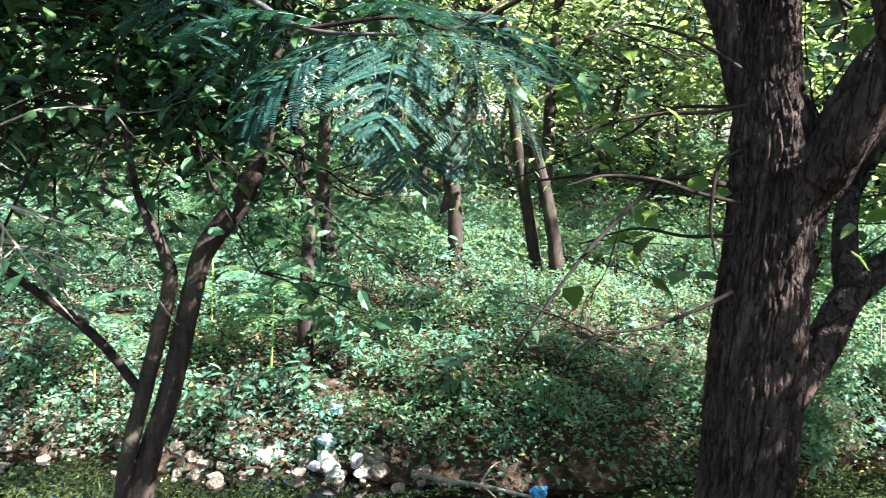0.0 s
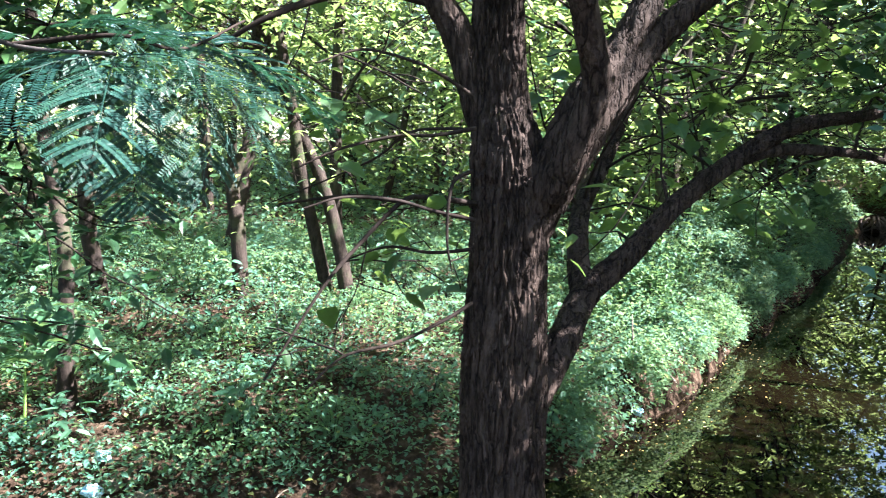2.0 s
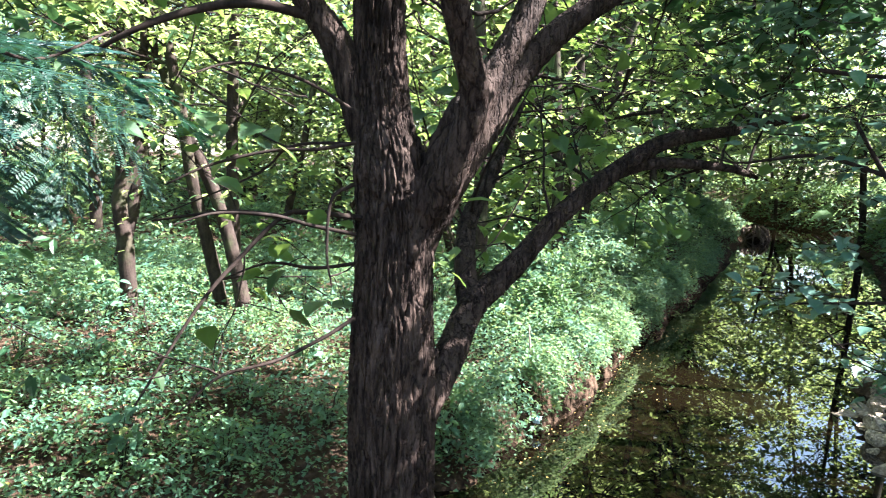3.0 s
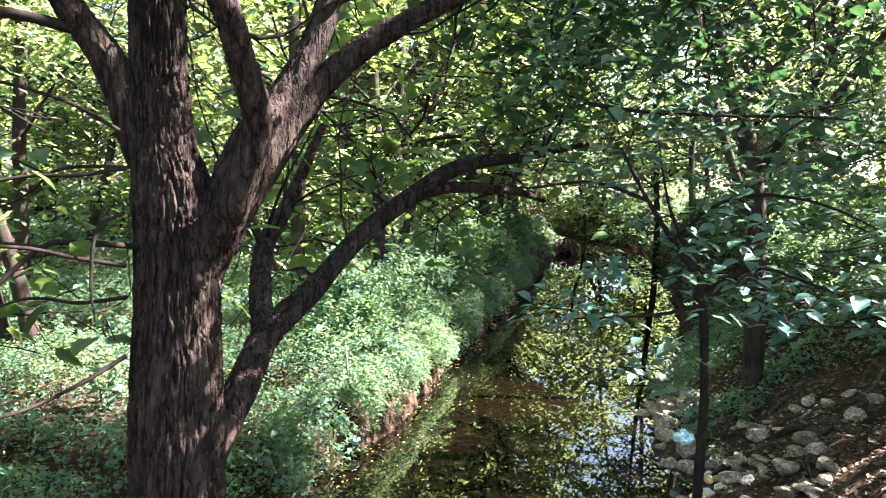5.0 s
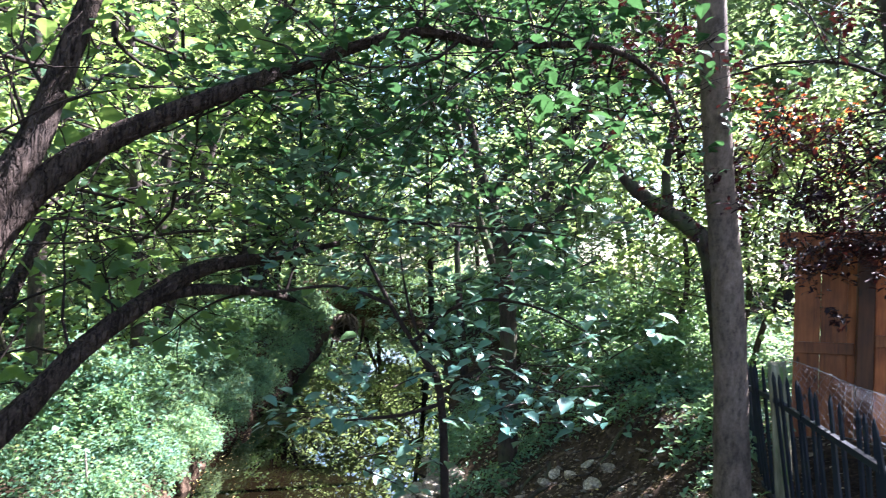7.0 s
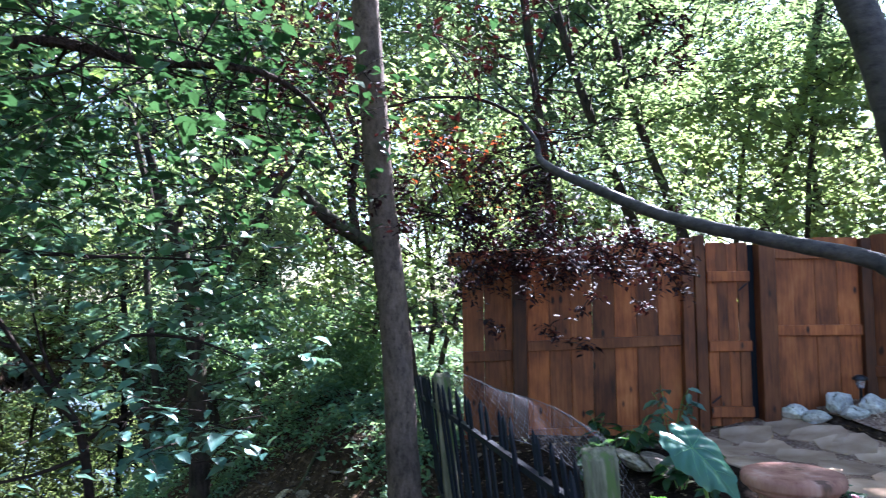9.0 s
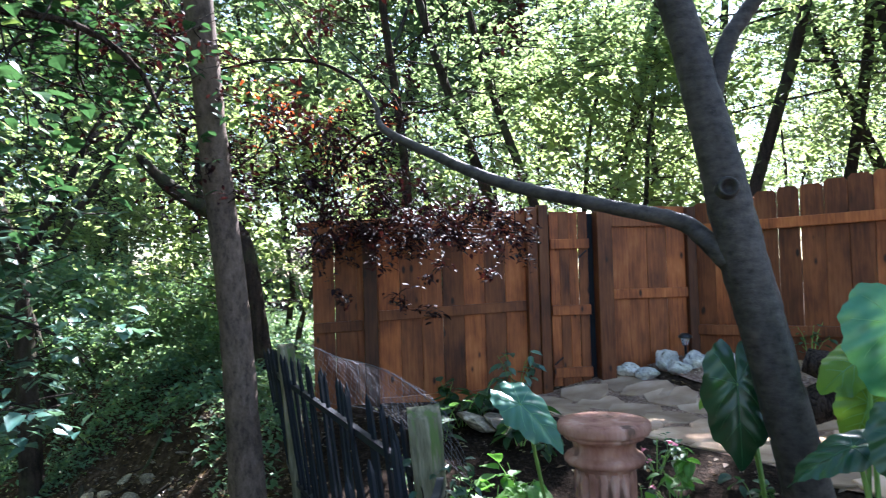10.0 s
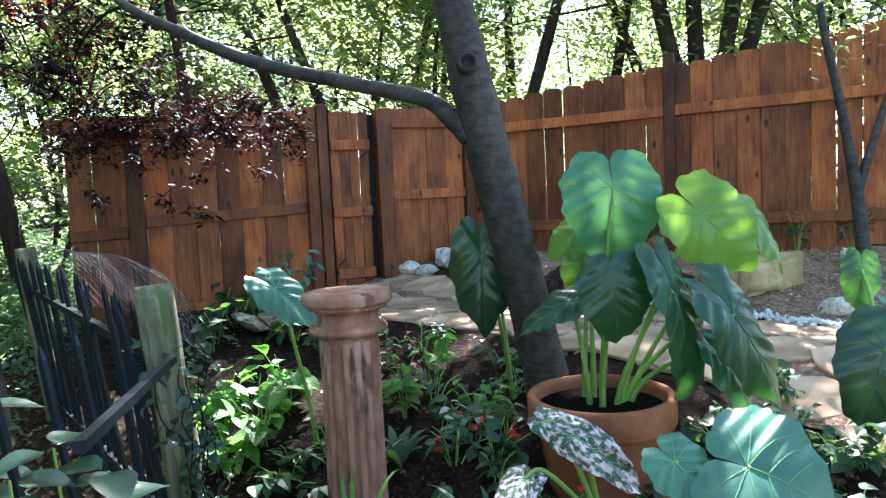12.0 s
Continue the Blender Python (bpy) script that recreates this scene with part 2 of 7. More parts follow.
OVAL = (np.array([(0, 0, 0), (0.5, 0, -0.02), (1, 0, -0.14), (0.28, 0.2, 0.04), (0.66, 0.19, 0.02), (0.28, -0.2, 0.04), (0.66, -0.19, 0.02)]),
        np.array([(0, 1, 3), (3, 1, 4), (1, 2, 4), (0, 5, 1), (5, 6, 1), (1, 6, 2)]))


def leaves(centres, sizes, shape=DIAMOND, tilt=0.6, aim=None, r=None):
    """Many leaves: at each centre one of that length, facing up but for a random tilt."""
    r = r or rng
    c = np.asarray(centres, float)
    n = len(c)
    head = r.uniform(0, 2 * math.pi, n)
    x = np.stack([np.cos(head), np.sin(head), r.normal(-0.25, tilt, n)], 1)
    if aim is not None:
        x += np.asarray(aim, float)
    x /= np.linalg.norm(x, axis=1)[:, None]
    up = np.stack([r.normal(0, tilt, n), r.normal(0, tilt, n), np.ones(n)], 1)
    y = np.cross(up, x)
    y /= np.linalg.norm(y, axis=1)[:, None] + 1e-9
    z = np.cross(x, y)
    base, tri = shape
    s = np.asarray(sizes, float)[:, None, None]
    v = c[:, None] + s * (base[None, :, 0:1] * x[:, None] + base[None, :, 1:2] * y[:, None] + base[None, :, 2:3] * z[:, None])
    k = len(base)
    f = tri[None] + (np.arange(n) * k)[:, None, None]
    return v.reshape(-1, 3), f.reshape(-1, 3)


def branch_out(start, way, length, radius, r, level, out, tips, droop=0.0, kids=5, turn=0.8):
    """A limb with smaller limbs: appends (line, radii) to out and the ends where leaves grow to tips."""
    n = 6
    p, d = np.array(start, float), np.array(way, float) / np.linalg.norm(way)
    line = [p.copy()]
    for i in range(n):
        d = d + r.normal(0, 0.16, 3) + np.array([0, 0, 0.05 - droop])
        d /= np.linalg.norm(d)
        p = p + d * length / n
        line.append(p.copy())
    out.append((np.array(line), (radius, radius * 0.35)))
    if level == 0:
        tips.extend(line[2:])
        return
    for i in range(kids):
        k = r.integers(2, n + 1)
        side = d + r.normal(0, turn, 3)
        branch_out(line[k], side, length * r.uniform(0.4, 0.65), radius * 0.45, r, level - 1, out, tips, droop, kids, turn)
    tips.extend(line[4:])


# ---- ground and creek ----
FAR_EDGE = np.array([(-400, 60), (-60, 10), (-20, 6.4), (-2.8, 5.1), (0.8, 4.75), (2.9, 5.1), (4.65, 6.3), (7.5, 8.8), (11.4, 11.9), (16.5, 16.2), (26, 24.5), (32, 36), (38, 80), (400, 600)])
NEAR_EDGE = np.array([(-400, 52), (-60, 6.5), (-20, 3.6), (-3, 2.9), (1.3, 3.1), (3.2, 2.9), (4.8, 3.0), (6, 3.55), (7.4, 4.95), (8.4, 5.75), (10.3, 6.8), (12.2, 7.85), (14.2, 9.4), (17.5, 11.9), (22.5, 15.9), (30, 22.6), (36, 35), (43, 80), (400, 560)])


def edge_distance(x, y, line):
    best = np.full(np.shape(x), 1e9)
    for (ax, ay), (bx, by) in zip(line[:-1], line[1:]):
        dx, dy = bx - ax, by - ay
        t = np.clip(((x - ax) * dx + (y - ay) * dy) / (dx * dx + dy * dy), 0, 1)
        best = np.minimum(best, np.hypot(x - ax - t * dx, y - ay - t * dy))
    return best


def smooth(a, b_, x):
    t = np.clip((x - a) / (b_ - a), 0, 1)
    return t * t * (3 - 2 * t)


def wavy(x, y, s):
    return (np.sin(x * 1.7 * s + 1.3 * np.sin(y * 1.1 * s)) + np.sin(y * 2.1 * s + 1.7 * np.sin(x * 0.9 * s + 2)) + np.sin((x + y) * 3.3 * s + 0.7)) / 3


HOLLOW = np.array([(4.4, 1.3), (6.0, 1.45), (7.45, 1.75), (7.9, 2.3), (8.15, 3.0), (7.72, 4.0)])


def hollow(x, y):
    """The washed-out hollow of the near bank: the distance from its rim, and whether a place lies within it."""
    south = np.interp(x, HOLLOW[:3, 0], HOLLOW[:3, 1])
    east = np.interp(y, HOLLOW[2:, 1], HOLLOW[2:, 0])
    return edge_distance(x, y, HOLLOW), (y > south) & (x < east) & (x > 4.4) & (y < 4.0)


def terrain(x, y):
    """The height of the ground; the water lies at 0."""
    x, y = np.asarray(x, float), np.asarray(y, float)
    x, y = x + 0.16 * wavy(x, y, 2.1), y + 0.16 * wavy(x + 5, y, 2.4)
    over, under = y > np.interp(x, FAR_EDGE[:, 0], FAR_EDGE[:, 1]), y < np.interp(x, NEAR_EDGE[:, 0], NEAR_EDGE[:, 1])
    f, n = edge_distance(x, y, FAR_EDGE), edge_distance(x, y, NEAR_EDGE)
    far = np.interp(f, [0, 0.2, 0.6, 1.3, 4, 15, 60, 300], [-0.06, 0.09, 0.28, 0.42, 0.75, 1.1, 2.5, 8])
    cut = np.interp(f, [0, 0.1, 0.22, 0.7, 1.6, 4, 15, 60, 300], [-0.06, 0.26, 0.42, 0.52, 0.62, 0.8, 1.1, 2.5, 8])
    far = far + (cut - far) * smooth(2.9, 4.2, x)
    shelf = 1.15 + 0.5 * smooth(3.0, 6.2, x + 0.8 * (-y - 1)) + 0.25 * smooth(8, 12, x) + 0.28 * smooth(7, 9, x + 0.8 * (-y - 1)) * smooth(0.5, -1.5, y)
    near = shelf * np.interp(n, [0, 0.2, 0.9, 1.6, 2.2, 2.6], [-0.04, 0.1, 0.4, 0.74, 0.97, 1.0])
    d, within = hollow(x, y)
    cut_z = np.interp(d, [0, 0.08, 0.26, 0.5, 1.0, 1.8, 2.4], [1.62, 1.5, 1.12, 0.92, 0.72, 0.32, 0.1]) + 0.05 * wavy(x, y, 3.0)
    near = np.where(within, near + (np.minimum(near, cut_z) - near) * smooth(4.5, 5.3, x), near)
    garden = smooth(2.5, 3.5, n) * (x > 2) * (x < 8)
    bed = -0.06 - 0.22 * np.minimum(np.minimum(f, n), 1)
    z = np.where(over, far, np.where(under, near, bed))
    rough = np.where(over | under, 1, 0.3) * (1 - 0.8 * garden)
    return z + rough * (0.045 * wavy(x, y, 1.0) * smooth(0.1, 1.5, np.where(over, f, n)) + 0.02 * wavy(x + 3, y, 4.3))


xs = np.concatenate([-np.geomspace(400, 9, 26), np.arange(-8.6, 14, 0.13), np.arange(14.2, 36, 0.36), np.geomspace(36.6, 400, 24)])
ys = np.concatenate([-np.geomspace(400, 7, 24), np.arange(-6.6, 14, 0.13), np.arange(14.2, 36, 0.36), np.geomspace(36.6, 400, 24)])
gx, gy = np.meshgrid(xs, ys, indexing="ij")
gz = terrain(gx, gy)
i, j = np.meshgrid(np.arange(len(xs) - 1), np.arange(len(ys) - 1), indexing="ij")
w = len(ys)
quads = np.stack([i * w + j, (i + 1) * w + j, (i + 1) * w + j + 1, i * w + j + 1], -1).reshape(-1, 4)
ground = put("ground", np_mesh("ground", np.stack([gx, gy, gz], -1).reshape(-1, 3), quads, M_SOIL, True))
tagged(ground, "dark brown woodland soil with creek banks and leaf litter", "ground", kind="structure")
mid = [(x, float(np.interp(x, FAR_EDGE[:, 0], FAR_EDGE[:, 1])) + 0.6, float(np.interp(x, NEAR_EDGE[:, 0], NEAR_EDGE[:, 1])) - 0.6) for x in np.concatenate([np.linspace(-60, -10, 12), np.linspace(-9, 30, 60), np.linspace(31, 46, 14)])]
wv = np.array([(x, y, 0) for x, a, b_ in mid for y in (b_, a)])
wf = np.array([(2 * k, 2 * k + 2, 2 * k + 3, 2 * k + 1) for k in range(len(mid) - 1)])
tagged(put("water", np_mesh("water", wv, wf, M_WATER)), "still brown creek water mirroring the trees", "water", kind="structure")


# ---- forest ----
def grown_tree(name, seed, height, radius, first, limbs, spread, leaf, per_tip, mat_leaf, mat_bark, label, category="tree", levels=1, lean=0.05, shape=DIAMOND, group="forest trees", jitter=0.22, kids=5, rise=0.35, gap=1.1, bare_at=(-0.3, 0.1)):
    """One tree: a trunk, its limbs and a crown of single leaves."""
    r = np.random.default_rng(seed)
    ob = thing(name, (0, 0, -50), label, category, group)
    line = [np.zeros(3)]
    d = np.array([r.normal(0, lean), r.normal(0, lean), 1.0])
    for k in range(10):
        d += np.array([r.normal(0, lean), r.normal(0, lean), 0])
        line.append(line[-1] + d / np.linalg.norm(d) * height / 10)
    line = np.array(line)
    line[0, 2] = -0.25
    v, f = tube(spline(line, 24), (radius * 1.25, radius, radius * 0.8, radius * 0.45, 0.012), 9, 0.04)
    put("trunk", np_mesh("trunk", v, f, mat_bark, True), ob)
    out, tips = [], []
    for k in range(limbs):
        h = r.uniform(first, 0.97)
        p = np.array([np.interp(h * 10, range(11), line[:, a]) for a in range(3)])
        a = r.uniform(0, 2 * math.pi)
        length = spread * (1.15 - 0.75 * h) * r.uniform(0.7, 1.2)
        branch_out(p, (math.cos(a), math.sin(a), r.normal(rise, 0.25)), length, radius * 0.34 * (1.1 - 0.7 * h), r, levels, out, tips, 0.02, kids)
    v, f = join([tube(p, rr, 5) if rr[0] > 0.03 else tube(p[::3], rr, 3) for p, rr in out])
    put("limb", np_mesh("limb", v, f, mat_bark, True), ob)
    tips = np.array(tips)
    full = np.array([noise.noise(Vector(q * gap + seed)) for q in tips]) > r.uniform(*bare_at, len(tips))
    c = np.repeat(tips[full], round(per_tip * 1.6), 0)
    c = c + r.normal(0, jitter, c.shape) * (0.8, 0.8, 0.4)
    v, f = leaves(c, leaf * r.uniform(0.6, 1.25, len(c)), shape, 0.34, r=r)
    put("crown", np_mesh("crown", v, f, mat_leaf), ob)
    return ob


def scatter(ob, places, r):
    """Copies of a thing at (x, y, size), the first of them the thing itself; the sunny clearing at the creek's bend stays open."""
    for k, (x, y, s) in enumerate(places):
        if 24 < x < 46 and 20 < y + 0.404 * (x - 24.5) < 30 and y < float(np.interp(x, NEAR_EDGE[:, 0], NEAR_EDGE[:, 1])) + 1 and ob.name != "bank_shrub":
            x, y = x - 12, y + 24
        m = pose(x, y, float(terrain(x, y)) - 0.05, 0, 0, r.uniform(0, 360)) @ Matrix.Diagonal((s, s, s, 1))
        if k == 0:
            ob.matrix_basis = m
        else:
            c = copy_thing(ob, m)
            c.matrix_basis = m


r = np.random.default_rng(21)
tall = grown_tree("forest_tree", 1, 12, 0.105, 0.2, 24, 3.2, 0.19, 3, M_LEAF_FOREST, M_BARK_FOREST, "tall woodland tree with a dark trunk and light green leaves", kids=4)
tall_b = grown_tree("forest_tree", 2, 11, 0.085, 0.26, 20, 2.8, 0.15, 4, M_LEAF_FOREST, M_BARK_FOREST, "slender woodland tree with a crooked trunk and green leaves", lean=0.1, jitter=0.13)
under = grown_tree("understory_tree", 3, 5.0, 0.045, 0.12, 20, 2.0, 0.16, 3, M_LEAF_FOREST, M_BARK_FOREST, "young understory tree with thin stems and sunlit leaves", lean=0.12, group="understory trees")
shrub = grown_tree("shrub", 4, 1.5, 0.02, 0.05, 14, 1.2, 0.11, 4, M_LEAF_GROUND, M_BARK_TWIG, "dense leafy green shrub on the woodland floor", "shrub", lean=0.2, group="woodland shrubs", jitter=0.16)


def ring(n, r0, r1, a0, a1, clear, s0, s1):
    """Random places in a sector round the stand, kept apart and out of the creek and the garden."""
    got = []
    for _ in range(6000):
        if len(got) == n:
            break
        a, d = radians(r.uniform(a0, a1)), math.sqrt(r.uniform(r0 * r0, r1 * r1))
        x, y = 0.4 + d * math.sin(a), -0.4 + d * math.cos(a)
        yf, yn = np.interp(x, FAR_EDGE[:, 0], FAR_EDGE[:, 1]), np.interp(x, NEAR_EDGE[:, 0], NEAR_EDGE[:, 1])
        if yn - 0.9 < y < yf + 1.2 or (-8 < y < 2.2 and -2 < x < 8.6) or any(math.hypot(x - p, y - q) < clear for p, q, _ in got):
            continue
        got.append((x, y, r.uniform(s0, s1)))
    return got


def beside(line, x0, x1, step, off, s0, s1):
    """Places along a bank, off metres from the water."""
    got = []
    for x in np.arange(x0, x1, step):
        x += r.uniform(-0.3, 0.3) * step
        y = float(np.interp(x, line[:, 0], line[:, 1]))
        slope = (float(np.interp(x + 0.5, line[:, 0], line[:, 1])) - y) / 0.5
        n = math.hypot(slope, 1)
        d = off * r.uniform(0.6, 1.5)
        got.append((x - slope / n * d, y + d / n, r.uniform(s0, s1)))
    return got


sparse = grown_tree("forest_tree", 8, 12, 0.07, 0.26, 24, 2.6, 0.14, 7, M_LEAF_BACK, M_BARK_FOREST, "open-crowned woodland tree with a dark trunk behind the fence", kids=4, lean=0.055, jitter=0.17)
scatter(sparse, [(9.9, 5.0, 0.85), (12.6, 7.8, 0.95), (11.4, -1.1, 1.0), (9.9, -3.6, 1.0), (10.6, -6.4, 1.0), (10.3, -5.0, 0.95), (11.8, -4.4, 1.05), (13.8, -2.5, 1.1), (10.8, 0.45, 0.85), (10.8, -1.7, 0.85), (11.0, -7.2, 1.0)], r)
back_tall = grown_tree("forest_tree", 10, 12, 0.055, 0.1, 32, 2.8, 0.15, 11, M_LEAF_BACK, M_BARK_FOREST, "tall leafy woodland tree standing beyond the fence", lean=0.08, kids=4, jitter=0.26, bare_at=(-0.8, -0.3))
scatter(back_tall, ring(14, 27, 48, 60, 92, 3.0, 1.7, 2.2) + ring(15, 29, 46, 92, 130, 2.8, 1.0, 1.35), r)
far_tall = grown_tree("forest_tree", 9, 12, 0.06, 0.12, 28, 3.0, 0.17, 5, M_LEAF_FOREST, M_BARK_FOREST, "tall distant woodland tree with light green leaves", kids=4, jitter=0.2, bare_at=(-0.7, -0.2))
scatter(far_tall, ring(24, 27, 48, 30, 62, 3.0, 1.7, 2.3) + ring(30, 28, 50, -50, 30, 3.2, 1.2, 1.8) + [(40, 40, 2.0), (44, 48, 2.2), (36, 46, 2.0), (48, 42, 2.1), (33, 44, 1.9), (46, 56, 2.3), (39, 52, 2.2)], r)
scatter(tall, [(13.5, 15.8, 0.9), (18, 19.8, 1.0), (23, 24.4, 1.1), (26, 18.8, 1.1), (1.95, 12.5, 0.9), (4.6, 8.6, 0.85), (7.4, 11.0, 0.95), (5.3, 18.5, 1.0), (-0.3, 16.2, 1.0)] + ring(18, 15, 46, -60, 70, 3.2, 0.85, 1.25) + ring(14, 17, 36, 22, 64, 2.4, 1.1, 1.5), r)
scatter(tall_b, [(-1.2, 8.9, 0.9), (0.4, 13.2, 0.9), (3.95, 18.7, 1.0), (1.4, 9.0, 0.8)] + beside(FAR_EDGE, 9, 31, 3.6, 2.8, 0.75, 1.0) + ring(18, 12, 42, -60, 48, 3.0, 0.85, 1.2) + ring(3, 24, 30, 66, 82, 2.2, 1.0, 1.4), r)
scatter(under, ring(28, 11, 24, -55, 125, 1.9, 0.8, 1.3) + ring(40, 24, 46, -50, 118, 2.6, 1.3, 1.9) + beside(FAR_EDGE, 8, 31, 2.6, 3.1, 0.6, 0.9) + [(34, 30, 2.0), (36, 32, 2.0), (33, 38, 2.2), (30, 40, 2.2), (38, 36, 2.0), (35, 44, 2.4), (40, 42, 2.4), (9.8, -7.6, 1.0), (10.8, -8.6, 1.2), (8.9, -8.6, 1.1), (8.2, -9.6, 1.2), (10.2, -3.0, 0.9), (11.2, -2.2, 1.0)], r)
scatter(shrub, ring(40, 14, 26, -50, 118, 1.4, 0.6, 1.2) + beside(FAR_EDGE, 5.5, 31, 1.1, 1.35, 0.4, 0.8), r)
# the thicket that closes the view where the creek bends away, and small trees beyond the washed-out bank
tr = np.random.default_rng(57)
for k in range(18):
    x, y, q = tr.uniform(36.5, 52), tr.uniform(27, 50), tr.uniform(2.6, 4.2)
    if y > float(np.interp(x, NEAR_EDGE[:, 0], NEAR_EDGE[:, 1])) - 1.5 and x < 43:
        continue
    m = pose(x, y, float(terrain(x, y)) - 0.1, 0, 0, tr.uniform(0, 360)) @ Matrix.Scale(q, 4)
    c = copy_thing(shrub, m)
    c.matrix_basis = m
for ob, x, y, q in ((under, 10.3, 3.1, 0.8), (under, 10.0, 1.9, 0.75), (under, 11.4, 2.4, 0.9), (back_tall, 28, -1.5, 1.35), (back_tall, 31, -4.8, 1.5), (back_tall, 33, 0.5, 1.45)):
    m = pose(x, y, float(terrain(x, y)) - 0.05, 0, 0, tr.uniform(0, 360)) @ Matrix.Scale(q, 4)
    c = copy_thing(ob, m)
    c.matrix_basis = m
bank_under = grown_tree("bank_tree", 7, 5.0, 0.045, 0.12, 22, 2.0, 0.14, 4, M_LEAF_FOREST, M_BARK_FOREST, "young tree with green leaves on the shaded bank", lean=0.12, group="bank trees", shape=OVAL)
scatter(bank_under, beside(NEAR_EDGE, 14, 34, 2.8, -3.6, 0.5, 0.8), r)
bank_shrub = grown_tree("bank_shrub", 6, 1.5, 0.02, 0.05, 16, 1.2, 0.12, 5, M_LEAF_BANK, M_BARK_TWIG, "leafy dark green shrub on the shaded near bank", "shrub", lean=0.2, group="bank shrubs", jitter=0.16)
scatter(bank_shrub, beside(NEAR_EDGE, 9.5, 34, 1.2, -2.2, 0.4, 0.75) + [(10.0, 4.6, 0.6), (11.2, 4.9, 0.9), (13.2, 6.3, 1.2), (16.0, 7.9, 1.0), (9.3, 2.5, 0.5), (10.8, 3.4, 0.8), (19, 10.6, 1.0), (6.2, 9.4, 0.7), (8.5, 11.2, 0.9), (11.0, 13.4, 1.0), (14, 16.2, 1.2), (4.9, 7.6, 0.6)], r)
# trees out of view behind the stand, added for shade and reflections
behind = grown_tree("forest_tree", 5, 12, 0.16, 0.3, 22, 3.4, 0.2, 4, M_LEAF_FOREST, M_BARK_FOREST, "unseen tall tree added behind the garden for shade")
scatter(behind, ring(8, 12, 18, 140, 300, 3.5, 0.9, 1.2), r)


# ---- ground cover of the far bank ----
def cover(name, n, x0, x1, y0, y1, size, mat, label, shape=DIAMOND, high=0.35, keep=None, seed=11, clump=0.45, edge=0.03):
    r = np.random.default_rng(seed)
    x, y = r.uniform(x0, x1, n), r.uniform(y0, y1, n)
    yf, yn = np.interp(x, FAR_EDGE[:, 0], FAR_EDGE[:, 1]), np.interp(x, NEAR_EDGE[:, 0], NEAR_EDGE[:, 1])
    ok = (y > yf + edge) | (y < yn - 0.2)
    dens = 0.5 + 0.5 * wavy(x, y, 1.3) + 0.35 * wavy(x + 9, y - 4, 3.1)
    ok &= dens > r.uniform(-0.2, clump, n)
    if keep is not None:
        ok &= keep(x, y)
    x, y, dens = x[ok], y[ok], dens[ok]
    h = high * np.clip(dens, 0.15, 1.2) * r.uniform(0.02, 1, len(x)) ** 0.8
    c = np.stack([x, y, np.maximum(terrain(x, y), 0.01) + h], 1)
    v, f = leaves(c, size * r.uniform(0.5, 1.3, len(c)), shape, 0.45, r=r)
    return tagged(put(name, np_mesh(name, v, f, mat)), label, "ground cover", kind="stuff")


cover("ground_cover", 340000, -9, 11, 5, 14, 0.05, M_LEAF_GROUND, "low leafy green plants covering the far bank", high=0.5, clump=0.75)
cover("bank_fringe", 90000, -9, 20, 4.4, 20, 0.06, M_LEAF_GROUND, "leafy plants hanging over the creek edge", high=0.55, seed=13, clump=0.95, keep=lambda x, y: (edge_distance(x, y, FAR_EDGE) < 0.75) & (x > -5) & (edge_distance(x, y, FAR_EDGE) > 0.07 * smooth(2.6, 4.0, x)))
cover("edge_plants", 60000, -6, 12, 4.2, 14, 0.055, M_LEAF_GROUND, "small leaves hanging over the water from the far bank", high=0.3, seed=14, clump=1.05, edge=-0.14, keep=lambda x, y: (edge_distance(x, y, FAR_EDGE) < 0.32) & ((x < 3.0) | (wavy(x, y, 1.7) > 0.2)))
cover("ground_cover", 80000, -18, 34, 9, 40, 0.16, M_LEAF_GROUND, "leafy undergrowth on the forest floor", high=0.6, seed=12)
cover("ground_cover", 50000, 14, 80, 2, 80, 0.4, M_LEAF_GROUND, "leafy undergrowth on the distant forest floor", high=1.0, seed=16, keep=lambda x, y: np.hypot(x, y) > 30)
cover("ground_cover", 36000, -50, 30, 37, 95, 0.42, M_LEAF_GROUND, "leafy undergrowth far back in the wood", high=1.2, seed=18)
cover("ground_cover", 26000, 6.6, 15, 0.9, 6, 0.09, M_LEAF_GROUND, "low leafy plants beyond the end of the fence", high=0.4, seed=17, keep=lambda x, y: (y > 1.1 + (7.5 - x) * 0.9) & (edge_distance(x, y, NEAR_EDGE) > 1.9))
cover("ground_cover", 44000, 20, 46, 11, 44, 0.2, M_LEAF_GROUND, "leafy undergrowth on the banks where the creek bends", high=0.9, seed=20, clump=0.2, keep=lambda x, y: (edge_distance(x, y, NEAR_EDGE) < 5) | (edge_distance(x, y, FAR_EDGE) < 4))
# plants that lean out over the steep cut of the far bank
er = np.random.default_rng(63)
x = er.uniform(2.8, 16, 46000)
lean_out = 0.16 * wavy(x, x * 0, 1.3) + 0.07 * wavy(x + 3, x * 0, 4.1)
out_by = er.uniform(-0.16, 0.45, len(x)) + lean_out
y = np.interp(x, FAR_EDGE[:, 0], FAR_EDGE[:, 1]) + out_by
z = 0.26 + 0.36 * smooth(-0.25, 0.3, out_by) + 0.1 * wavy(x + 7, y, 2.2) + er.uniform(-0.06, 0.2, len(x))
ok = wavy(x, y, 1.9) + 0.5 * wavy(x + 4, y, 5.0) > er.uniform(-0.6, 0.25, len(x))
v, f = leaves(np.stack([x, y, z], 1)[ok], 0.055 * er.uniform(0.5, 1.3, int(ok.sum())), DIAMOND, 0.45, r=er)
